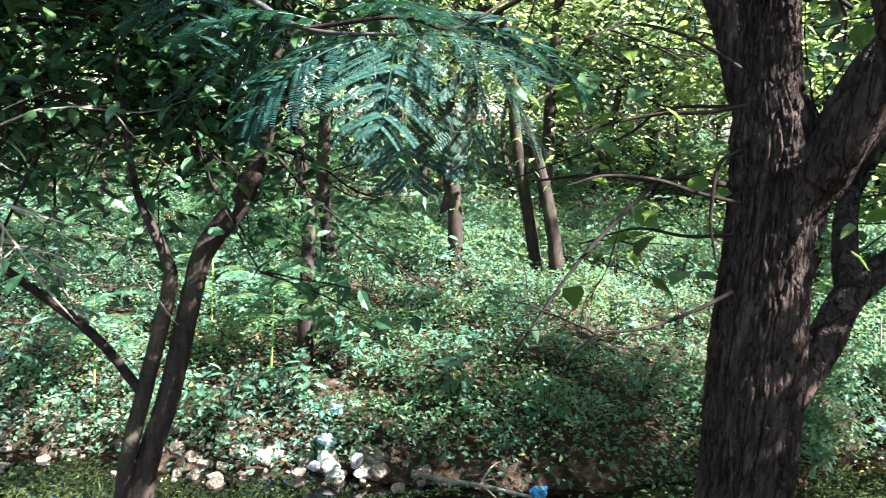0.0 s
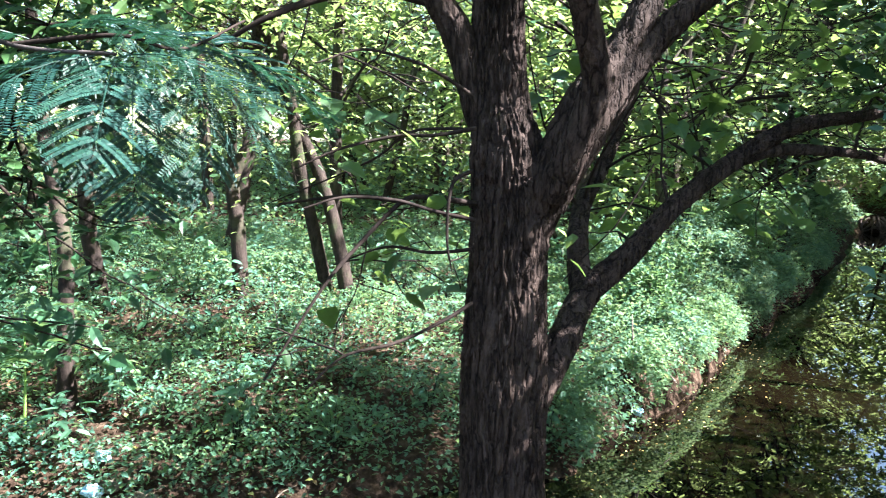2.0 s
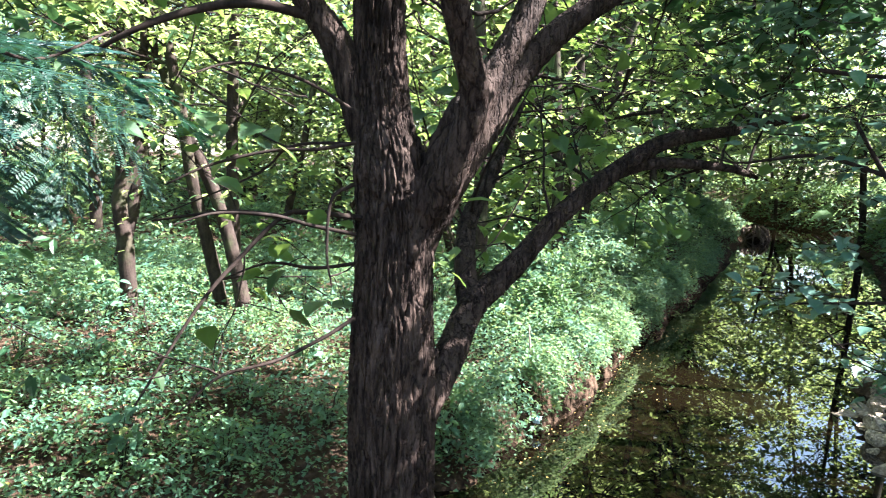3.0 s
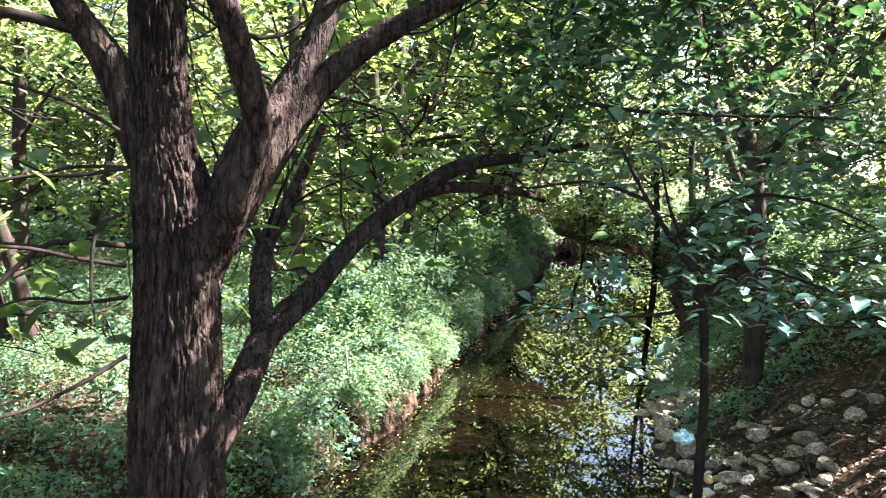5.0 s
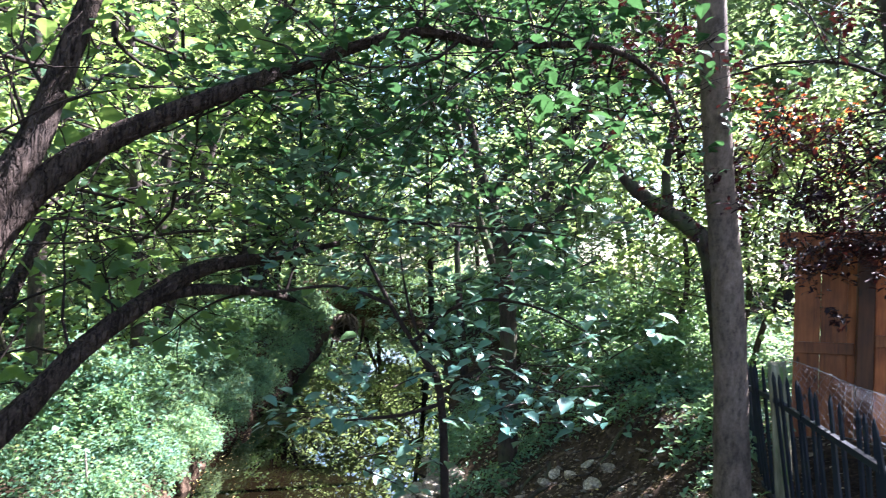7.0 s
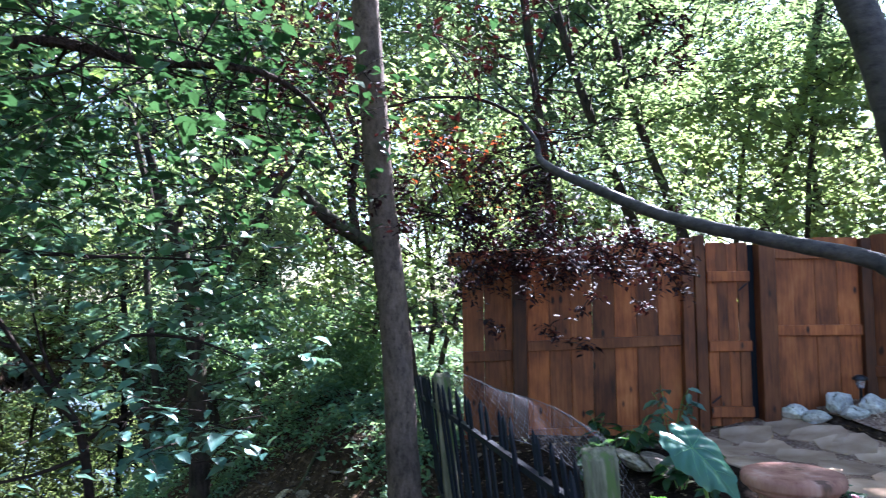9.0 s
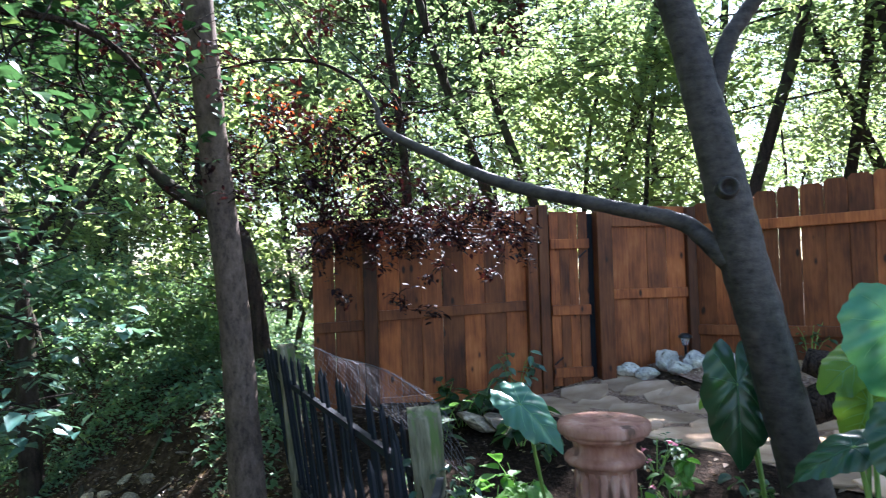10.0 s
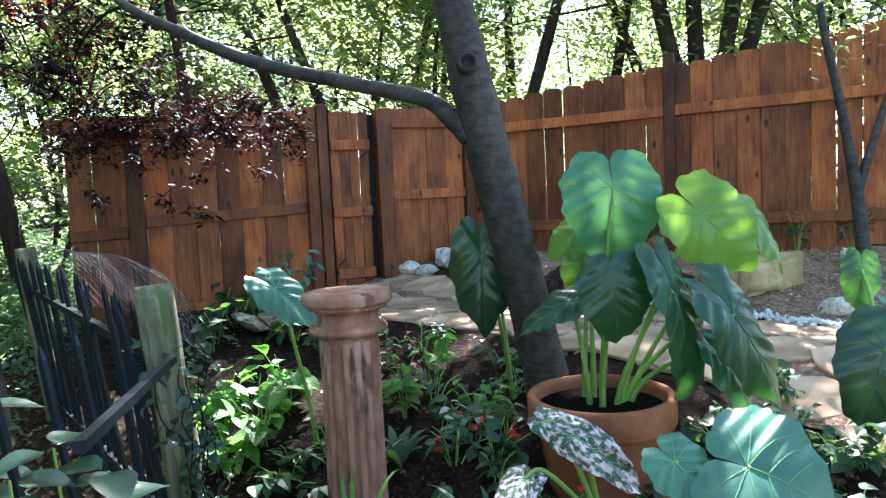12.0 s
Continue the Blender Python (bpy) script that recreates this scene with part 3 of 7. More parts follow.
tagged(put("overhanging_plants", np_mesh("overhanging_plants", v, f, M_LEAF_GROUND)), "leafy plants leaning out over the cut far bank", "ground cover", kind="stuff")


# ---- the big furrowed tree at the water ----
def furrowed(points, radii, sides, rings, depth, seed, cells=2.6):
    """A trunk or limb whose bark stands in long broken ridges with deep furrows between."""
    p = spline(points, rings)
    rad = np.interp(np.linspace(0, 1, rings), np.linspace(0, 1, len(radii)), radii)
    v, f = tube(p, rad, sides)
    v = v.copy()
    run = np.concatenate([[0], np.cumsum(np.linalg.norm(np.diff(p, axis=0), axis=1))])
    for k in range(rings):
        for s in range(sides):
            a = 2 * math.pi * s / sides
            ca, sa, h = math.cos(a), math.sin(a), run[k]
            tw = 0.3 * math.sin(h * 2.7 + seed)
            q = Vector((ca * cells + tw, sa * cells + 0.7 * tw, h * 3.4 + seed))
            n1 = noise.noise(q * 2.0)
            n2 = noise.noise(Vector((q.x * 4.4, q.y * 4.4, q.z * 7)) + Vector((9, 2, 4)))
            n3 = noise.noise(Vector((q.x * 3.1 + 7, q.y * 3.1, q.z * 2.6)))
            rid = min(1.0, 6.5 * abs(n1)) * (0.55 + 0.45 * min(1.0, 5 * abs(n3))) + 0.25 * n2 - 0.6
            bulge = noise.noise(Vector((ca * 0.8, sa * 0.8, h * 1.3 + seed + 5)))
            d = v[k * sides + s] - p[k]
            v[k * sides + s] = p[k] + d * (1 + 0.06 * bulge + depth * rid / max(rad[k], 0.02))
    return v, f


big = thing("mulberry_tree", (1.28, 2.62, 0.2), "old tree with deeply furrowed dark bark, forking low above creek", "tree")
origin = np.array((1.28, 2.62, 0.2))
trunk = [(1.27, 2.58, 0.0), (1.28, 2.6, 0.7), (1.26, 2.63, 1.25), (1.27, 2.68, 1.67), (1.29, 2.73, 2.13), (1.3, 2.76, 2.4), (1.28, 2.78, 2.6), (1.255, 2.82, 2.8), (1.25, 2.87, 3.1), (1.26, 2.92, 3.6), (1.3, 2.96, 4.4), (1.3, 3.0, 5.6)]
v, f = furrowed(np.array(trunk) - origin, (0.25, 0.19, 0.168, 0.172, 0.155, 0.16, 0.15, 0.112, 0.1, 0.097, 0.085, 0.05), 200, 360, 0.024, 3, 3.6)
put("trunk", np_mesh("trunk", v, f, M_BARK, True), big)
BIG_LIMBS = [
    ("limb", [(1.2, 2.84, 2.72), (1.08, 2.88, 3.07), (0.95, 2.9, 3.26), (0.8, 2.89, 3.5), (0.5, 2.9, 3.9), (0.2, 2.8, 4.6)], (0.075, 0.055, 0.05, 0.03)),
    ("limb", [(1.36, 2.72, 2.3), (1.45, 2.66, 2.56), (1.56, 2.64, 2.84), (1.69, 2.66, 3.01), (1.83, 2.68, 3.25), (1.95, 2.73, 3.55), (2.2, 2.8, 4.3)], (0.1, 0.1, 0.075, 0.06, 0.05, 0.035)),
    ("limb", [(1.42, 2.68, 2.4), (1.52, 2.64, 2.62), (1.65, 2.65, 2.8), (1.81, 2.66, 3.03), (2.0, 2.62, 3.23), (2.24, 2.56, 3.4), (2.64, 2.42, 3.64), (2.95, 2.45, 3.8), (3.31, 2.02, 4.01), (3.57, 1.67, 3.97), (3.86, 1.22, 3.97), (4.08, 1.0, 3.82), (4.14, 0.89, 3.57)], (0.08, 0.075, 0.062, 0.05, 0.04, 0.03, 0.023, 0.016, 0.012, 0.006)),
    ("limb", [(1.4, 2.6, 2.45), (1.43, 2.5, 2.61), (1.47, 2.41, 2.86), (1.4, 2.35, 3.03), (1.32, 2.29, 3.19), (1.23, 2.25, 3.4), (1.1, 2.1, 4.0)], (0.07, 0.055, 0.05, 0.045, 0.03)),
    ("limb", [(1.34, 2.66, 1.5), (1.45, 2.68, 1.67), (1.56, 2.73, 1.82), (1.71, 2.85, 1.99), (1.94, 2.88, 2.17), (2.19, 2.91, 2.4), (2.48, 2.92, 2.6), (2.81, 2.91, 2.78), (3.28, 2.93, 2.86), (3.73, 2.85, 2.96)], (0.08, 0.07, 0.065, 0.06, 0.045, 0.042, 0.04, 0.025, 0.012)),
    ("limb", [(2.46, 2.92, 2.6), (2.76, 2.92, 2.67), (3.15, 2.85, 2.66), (3.39, 2.85, 2.61)], (0.035, 0.03, 0.02, 0.01)),
    ("limb", [(1.7, 2.83, 1.95), (1.74, 3.0, 2.15), (1.85, 3.2, 2.36), (2.08, 3.42, 2.58), (2.4, 3.7, 3.0)], (0.055, 0.048, 0.04, 0.02)),
    ("branch", [(1.15, 2.73, 2.4), (0.9, 2.6, 2.43), (0.79, 2.54, 2.42), (0.64, 2.48, 2.29), (0.49, 2.42, 2.13), (0.29, 2.36, 1.83)], (0.009, 0.007, 0.006, 0.003)),
    ("branch", [(0.79, 2.54, 2.42), (0.6, 2.62, 2.43), (0.36, 2.72, 2.39)], (0.008, 0.006, 0.003)),
    ("branch", [(1.16, 2.8, 2.7), (0.91, 2.96, 2.68), (0.79, 3.21, 2.55), (0.36, 3.7, 2.31)], (0.006, 0.005, 0.004, 0.002)),
    ("branch", [(0.97, 2.9, 3.2), (0.74, 2.88, 3.22), (0.54, 2.96, 3.19), (0.32, 2.94, 3.09), (0.14, 3.0, 2.98)], (0.018, 0.015, 0.011, 0.005)),
    ("branch", [(1.04, 2.53, 2.81), (0.91, 2.53, 2.88), (0.79, 2.46, 2.91), (0.61, 2.41, 2.93), (0.45, 2.35, 2.87)], (0.006, 0.005, 0.004, 0.002)),
    ("branch", [(1.03, 2.46, 2.69), (0.87, 2.4, 2.66), (0.73, 2.44, 2.65), (0.54, 2.44, 2.6), (0.39, 2.42, 2.53)], (0.006, 0.005, 0.004, 0.002)),
    ("branch", [(1.01, 2.37, 2.37), (0.86, 2.37, 2.4), (0.71, 2.31, 2.44), (0.53, 2.26, 2.45), (0.4, 2.19, 2.42)], (0.006, 0.005, 0.004, 0.002)),
    ("branch", [(1.02, 2.41, 2.26), (0.9, 2.54, 2.23), (0.76, 2.69, 2.23), (0.58, 2.83, 2.14)], (0.006, 0.005, 0.004, 0.002)),
    ("branch", [(1.0, 2.33, 2.08), (0.88, 2.31, 2.02), (0.71, 2.25, 1.97), (0.53, 2.19, 1.95), (0.41, 2.16, 1.86)], (0.006, 0.005, 0.004, 0.002)),
    ("branch", [(1.02, 2.45, 2.54), (0.92, 2.36, 2.49), (0.89, 2.3, 2.32), (0.89, 2.23, 2.21)], (0.006, 0.005, 0.004, 0.002)),
]
ends = []
br = np.random.default_rng(5)
for kind, pts, radii in BIG_LIMBS:
    p = np.array(pts) - origin
    n = 10 * len(pts)
    sides = 20 if radii[0] > 0.05 else 8
    if kind == "limb":
        v, f = furrowed(p, radii, 44, 16 * len(pts), 0.14 * radii[0], 3 + len(ends) % 7, 1.7)
    else:
        v, f = tube(spline(p, n), [1.3 * q for q in radii], sides)
    put(kind, np_mesh(kind, v, f, M_BARK if kind == "limb" else M_BARK_TWIG, True), big)
    out, tips = [], []
    line = spline(p, 40)
    for k in range(len(pts) if kind == "limb" else 1):
        u = br.uniform(0.45, 1.0) if kind == "limb" else br.uniform(0.3, 1)
        branch_out(line[int(u * 39)], br.normal(0, 0.8, 3) + (0.15, 0.75, 0.2), br.uniform(0.5, 1.2) if kind == "limb" else 0.35, 0.01 if kind == "limb" else 0.004, br, 1, out, tips, 0.03, 3, 0.7)
    out = [(q, s) for q, s in out if (q[-1, 2] > 1.75 or q[-1, 0] < 0.2) and ((q[-1] + origin)[1] > 2.3 or (q[-1] + origin)[2] > 2.7)] or out[:1]
    for q, s in out:
        v, f = tube(q, (s[0], 0.0025), 4)
        put("twig", np_mesh("twig", v, f, M_BARK_TWIG, True), big)
    ends += tips
ends = np.array(ends)
ends = ends[(ends[:, 2] > 1.75) | (ends[:, 0] < 0.2)]
ends = ends[((ends + origin)[:, 1] > 2.3) | ((ends + origin)[:, 2] > 2.7)]
ends = ends[(ends[:, 1] > 0.05) | (br.uniform(0, 1, len(ends)) < 0.2)]
c = ends + br.normal(0, 0.07, ends.shape)
v, f = leaves(c, 0.11 * br.uniform(0.5, 1.2, len(c)), HEART, 0.4, r=br)
put("crown", np_mesh("crown", v, f, M_LEAF_TREE), big)
# boughs that reach out over the water behind the trunk
out, tips = [], []
for k in range(34):
    a = br.uniform(-0.5, 1.9)
    s = np.array((br.uniform(1.2, 5.6), br.uniform(3.3, 5.4), br.uniform(3.0, 5.4))) - origin
    branch_out(s, (math.sin(a), math.cos(a), br.normal(0.05, 0.2)), br.uniform(1.2, 2.4), 0.014, br, 1, out, tips, 0.03, 5)
v, f = join([tube(q, (s[0], 0.003), 5) for q, s in out])
put("twig", np_mesh("twig", v, f, M_BARK_TWIG, True), big)
tips = np.array(tips)
c = np.repeat(tips, 3, 0) + br.normal(0, 0.13, (3 * len(tips), 3)) * (1, 1, 0.35)
v, f = leaves(c, 0.105 * br.uniform(0.6, 1.2, len(c)), HEART, 0.26, r=br)
put("crown", np_mesh("crown", v, f, M_LEAF_TREE), big)
# the crown goes on high above the stand, unseen, added for dappled shade
out, tips = [], []
for k in range(26):
    a = br.uniform(0, 2 * math.pi)
    branch_out(np.array((1.3, 2.95, br.uniform(4.6, 6.2))) - origin, (math.cos(a), math.sin(a), 0.35), br.uniform(2.4, 4.2), 0.04, br, 1, out, tips, 0.02, 5)
v, f = join([tube(q, s, 5) for q, s in out])
put("twig", np_mesh("twig", v, f, M_BARK_TWIG, True), big)
tips = np.array(tips)
c = np.repeat(tips, 3, 0) + br.normal(0, 0.2, (3 * len(tips), 3))
v, f = leaves(c, 0.16 * br.uniform(0.6, 1.2, len(c)), DIAMOND, 0.4, r=br)
put("crown", np_mesh("crown", v, f, M_LEAF_TREE), big)


# ---- wooden fence ----
def cedar(name, shade):
    """Stained wood: each piece with its own grain, blotches, knots and tone."""
    m, nt, b, links = material(name)
    info = nt.nodes.new("ShaderNodeObjectInfo")
    tc = nt.nodes.new("ShaderNodeTexCoord")
    own = node(nt, "ShaderNodeVectorMath")
    own.operation = "MULTIPLY_ADD"
    links.new(info.outputs["Random"], own.inputs[0])
    own.inputs[1].default_value = (37.0, 53.0, 71.0)
    links.new(tc.outputs["Object"], own.inputs[2])

    def wood_coords(stretch):
        mp = nt.nodes.new("ShaderNodeMapping")
        mp.inputs["Scale"].default_value = stretch
        links.new(own.outputs[0], mp.inputs["Vector"])
        return mp.outputs[0]

    grain = noise_tex(nt, wood_coords((9, 9, 0.6)), 6, 6, 0.6)
    blotch = noise_tex(nt, wood_coords((1.6, 1.6, 0.8)), 3.2, 4, 0.55)
    stops = [(0.3, (0.06, 0.017, 0.008)), (0.43, (0.17, 0.05, 0.017)), (0.55, (0.3, 0.095, 0.03)), (0.7, (0.43, 0.165, 0.062))]
    c = ramp(nt, mixed(nt, grain, blotch, 0.6), [(q, tuple(shade * w for w in col)) for q, col in stops]).outputs[0]
    knot = node(nt, "ShaderNodeTexVoronoi", Scale=4.2)
    links.new(wood_coords((1.7, 1, 0.75)), knot.inputs["Vector"])
    c = mixed(nt, (0.03, 0.01, 0.006), c, ramp(nt, knot.outputs["Distance"], [(0.07, (0, 0, 0)), (0.14, (1, 1, 1))]).outputs[0])
    c = mixed(nt, c, ramp(nt, info.outputs["Random"], [(0, (0.45, 0.42, 0.4)), (0.5, (0.95, 0.92, 0.9)), (1, (1.45, 1.33, 1.15))]).outputs[0], 1.0, "MULTIPLY")
    links.new(c, b.inputs["Base Color"])
    b.inputs["Roughness"].default_value, b.inputs["Specular IOR Level"].default_value = 0.55, 0.35
    bump(nt, grain, 0.4, 0.003, b)
    return m


# posts at half tone: their shadow is put into the wood's colour
M_FENCE, M_FENCE_POST = cedar("stained_cedar", 1.0), cedar("shaded_cedar_post", 0.5)
C0, L0, R0 = np.array((7.6, -2.55)), np.array((6.97, 0.87)), np.array((4.95, -6.3))


def box_bm(bm, x0, x1, y0, y1, z0, z1):
    m = Matrix.Translation(((x0 + x1) / 2, (y0 + y1) / 2, (z0 + z1) / 2)) @ Matrix.Diagonal((x1 - x0, y1 - y0, z1 - z0, 1))
    bmesh.ops.create_cube(bm, size=1, matrix=m)


def box_mesh(name, dims, mat, bevel=0.004):
    """A sawn piece, standing on z = 0, its edges eased."""
    bm = bmesh.new()
    box_bm(bm, -dims[0] / 2, dims[0] / 2, -dims[1] / 2, dims[1] / 2, 0, dims[2])
    bmesh.ops.bevel(bm, geom=list(bm.edges), offset=bevel, segments=1, affect="EDGES")
    return bm_mesh(name, bm, mat)


def board_mesh(width, height, thick, ear):
    """An upright board with worn edges; ear cuts its two upper corners."""
    o = [(-width / 2, 0), (width / 2, 0), (width / 2, height - ear), (width / 2 - ear, height), (-width / 2 + ear, height), (-width / 2, height - ear)]
    bm = bmesh.new()
    f = bm.faces.new([bm.verts.new((x, -thick / 2, z)) for x, z in o])
    g = bmesh.ops.extrude_face_region(bm, geom=[f])
    bmesh.ops.translate(bm, verts=[e for e in g["geom"] if isinstance(e, bmesh.types.BMVert)], vec=(0, thick, 0))
    bmesh.ops.bevel(bm, geom=[e for e in bm.edges if abs(e.verts[0].co.z - e.verts[1].co.z) > 0.5], offset=0.006, segments=1, affect="EDGES")
    return bm_mesh("board", bm, M_FENCE)


def run_pose(a, b_, s, off, z):
    """On the line from a to b_, s metres along, off metres to the garden's side, turned along the line."""
    d = (b_ - a) / np.linalg.norm(b_ - a)
    n = np.array((-d[1], d[0]))
    p = a + d * s + n * off
    return pose(p[0], p[1], z, 0, 0, math.degrees(math.atan2(d[1], d[0])))


fr = np.random.default_rng(3)
BOARD = [board_mesh(0.1863, 1.72, 0.018, 0.002), board_mesh(0.1832, 1.7, 0.018, 0.03), board_mesh(0.155, 1.5, 0.018, 0.002)]
fence = thing("wooden_fence", (7.6, -0.7, 1.5), "reddish brown stained cedar board fence with a top rail", "fence")
inv = fence.matrix_basis.inverted()


def along(a, b_, s0, s1, step, me, off, z, name="board", rise=0.0, parent=None):
    n = max(1, round((s1 - s0) / step))
    for k in range(n):
        s = s0 + (k + 0.5) * (s1 - s0) / n
        m = run_pose(a, b_, s, off + fr.normal(0, 0.003), z + rise * s + fr.normal(0, 0.006))
        put(name, me, parent or fence, inv @ m @ pose(0, 0, 0, 0, fr.normal(0, 0.06), 0) @ Matrix.Diagonal(((s1 - s0) / n / step * (0.955 if me is BOARD[1] and fr.uniform() < 0.35 else 1.0), 1, 1, 1)))


def rail(a, b_, s0, s1, off, z, dims=(0.04, 0.09), name="rail", rise=0.0, parent=None):
    L = s1 - s0
    m = run_pose(a, b_, (s0 + s1) / 2, off, z + rise * (s0 + s1) / 2)
    put(name, box_mesh(name, (L, dims[0], dims[1]), M_FENCE), parent or fence, inv @ m @ pose(0, 0, 0, 0, -math.degrees(math.atan(rise)), 0))


def post(a, b_, s, off, z, h, wide=0.1, rise=0.0):
    put("post", box_mesh("post", (wide, wide, h), M_FENCE_POST, 0.006), fence, inv @ run_pose(a, b_, s, off, z + rise * s))


LEN = float(np.linalg.norm(L0 - C0))
GATE0, GATE1, S_P1 = 0.93, 1.38, 2.98
DOWN = -0.035
# the short run with the gate: boards behind, rails and posts on the garden's side
along(C0, L0, 0.06, GATE0 - 0.13, 0.187, BOARD[0], 0.0, 1.63, rise=DOWN)
along(C0, L0, GATE1 + 0.2, LEN, 0.187, BOARD[0], 0.0, 1.63, rise=DOWN)
rail(C0, L0, 0.06, GATE0 - 0.13, 0.03, 3.15)
rail(C0, L0, 0.06, GATE0 - 0.13, 0.03, 2.49)
rail(C0, L0, GATE1 + 0.2, S_P1 - 0.07, 0.03, 2.47, rise=DOWN)
rail(C0, L0, S_P1 + 0.07, LEN, 0.03, 2.4, rise=DOWN)
rail(C0, L0, GATE1 + 0.2, LEN + 0.12, 0.035, 3.25, (0.05, 0.12), "cap_rail", rise=DOWN)
rail(C0, L0, GATE1 + 0.2, S_P1, 0.03, 1.66, (0.03, 0.14), "kick_board", rise=DOWN)
post(C0, L0, GATE0 - 0.06, 0.06, 1.4, 1.92, 0.14)
post(C0, L0, GATE1 + 0.05, 0.07, 1.4, 1.96, 0.09)
post(C0, L0, GATE1 + 0.15, 0.05, 1.4, 1.94, 0.1)
post(C0, L0, S_P1, 0.06, 1.3, 1.93, 0.12)
post(C0, L0, 0.02, 0.03, 1.4, 1.92, 0.09)
# the long run with dog-eared boards
LR = float(np.linalg.norm(R0 - C0))
RISE = 0.1
along(R0, C0, 0, LR - 0.04, 0.182, BOARD[1], 0.0, 1.64 + RISE * LR, rise=-RISE)
rail(R0, C0, 0, LR - 0.06, 0.03, 3.06 + 0.02 * LR, rise=-0.02)
rail(R0, C0, 0, LR - 0.06, 0.03, 2.14 + 0.01 * LR, rise=-0.01)
for s in (LR - 1.88, LR - 4.3):
    post(R0, C0, s, 0.05, 1.5, 1.93 + RISE * (LR - s), 0.09)
gate = thing("wooden_gate", (7.4, -1.4, 1.6), "closed narrow cedar plank gate with three rails", "gate")
inv = gate.matrix_basis.inverted()
along(C0, L0, GATE0 + 0.065, GATE1 - 0.03, 0.1, board_mesh(0.099, 1.58, 0.018, 0.002), 0.0, 1.72, parent=gate)
for z in (2.96, 2.36, 1.8):
    rail(C0, L0, GATE0 + 0.06, GATE1 - 0.03, 0.03, z, parent=gate)
M_IRON, nt, b, links = material("black_painted_iron")
b.inputs["Base Color"].default_value = (0.012, 0.015, 0.022, 1)
b.inputs["Roughness"].default_value = 0.55
b.inputs["Specular IOR Level"].default_value = 0.16
bump(nt, noise_tex(nt, coords(nt), 60, 3), 0.2, 0.002, b)
for z, s, tilt in ((2.91, GATE0 + 0.12, 40), (1.95, GATE1 - 0.08, 40)):
    bm = bmesh.new()
    box_bm(bm, -0.05, 0.05, -0.004, 0.004, -0.006, 0.006)
    put("brace", bm_mesh("brace", bm, M_IRON), gate, inv @ run_pose(C0, L0, s, 0.03, z) @ pose(0, 0, 0, 0, tilt, 0))
# black strips added behind the gate's slits so these look dark, not bright
bm = bmesh.new()
box_bm(bm, -0.055, 0.055, -0.006, 0.006, 0, 1.56)
gap_strip = bm_mesh("stop_strip", bm, M_IRON)
for s in (GATE0 + 0.045, GATE1 - 0.012):
    put("stop_strip", gap_strip, gate, inv @ run_pose(C0, L0, s, -0.022, 1.72))
# ---- picket fence ----
M_MOSSY = surface("weathered_mossy_post", [(0.3, (0.055, 0.058, 0.034)), (0.5, (0.135, 0.125, 0.08)), (0.7, (0.24, 0.22, 0.155))], 7, (6, 6, 0.8), 0.85, spot=((0.07, 0.1, 0.03), 3, 0.52), bumps=(0.6, 0.006))
picket_fence = thing("iron_picket_fence", (3.45, -0.43, 1.0), "low black iron picket fence beside the mossy posts", "fence")
inv = picket_fence.matrix_basis.inverted()
P0, P1, P2, PN = np.array((3.5, -0.35)), np.array((5.5, 0.74)), np.array((7.29, 1.37)), np.array((2.1, -0.16))
v, f = tube(np.array([(0, 0, 0), (0, 0, 0.5), (0, 0, 1.05), (0, 0, 1.09)]), (0.0118, 0.0118, 0.0118, 0.003), 4)
PICKET = np_mesh("picket", v, f, M_IRON)


def iron_rail(a, b_, h=0.016):
    d = Vector(b_) - Vector(a)
    bm = bmesh.new()
    box_bm(bm, -h, h, -h, h, 0, d.length)
    put("rail", bm_mesh("rail", bm, M_IRON), picket_fence, inv @ (Matrix.Translation(a) @ d.to_track_quat("Z", "Y").to_matrix().to_4x4()))


for a, b_, za, zb, n in ((P0, P1, 2.2, 2.28, 22), (P1, P2, 2.28, 2.12, 14), (PN, P0, 2.19, 2.2, 7)):
    for k in range(n):
        u = (k + 0.5) / n
        p = a + (b_ - a) * u
        put("picket", PICKET, picket_fence, inv @ pose(p[0], p[1] - 0.12, za + (zb - za) * u - 1.07, fr.normal(-6.5, 1.3), fr.normal(0, 1.5), 0))
    for dz in (0.18, 0.85) if a is not PN else ():
        iron_rail((a[0], a[1] - 0.11 * dz, za - dz), (b_[0], b_[1] - 0.11 * dz, zb - dz))
iron_rail((3.39, -0.47, 2.02), (2.27, -0.48, 2.09), 0.013)


def mossy_post(at, wide, h, turn):
    """A weathered post with a rounded, split top."""
    bm = bmesh.new()
    box_bm(bm, -wide / 2, wide / 2, -wide / 2, wide / 2, 0, h)
    bmesh.ops.subdivide_edges(bm, edges=list(bm.edges), cuts=7, use_grid_fill=True)
    for q in bm.verts:
        if q.co.z > h * 0.86:
            q.co.z -= 0.35 * wide * (2 * q.co.x / wide) ** 2 * (q.co.z - h * 0.86) / (h * 0.14)
        n = noise.noise(Vector((q.co.x * 9, q.co.y * 9, q.co.z * 2.5 + at[0])))
        q.co.x += 0.012 * n
        q.co.y += 0.012 * noise.noise(Vector((q.co.y * 9, q.co.x * 9, q.co.z * 2.5)))
    ob = put("fence_post", bm_mesh("fence_post", bm, M_MOSSY, True), None, pose(at[0], at[1] - 0.08 * h, at[2], -4.5, 0, turn * 0.3))
    return tagged(ob, "weathered grey wooden post with green moss, rounded top", "post", "mossy fence posts")


mossy_post((3.5, -0.4, 1.0), 0.12, 1.28, 20)
mossy_post((5.5, 0.7, 1.1), 0.1, 1.24, 30)

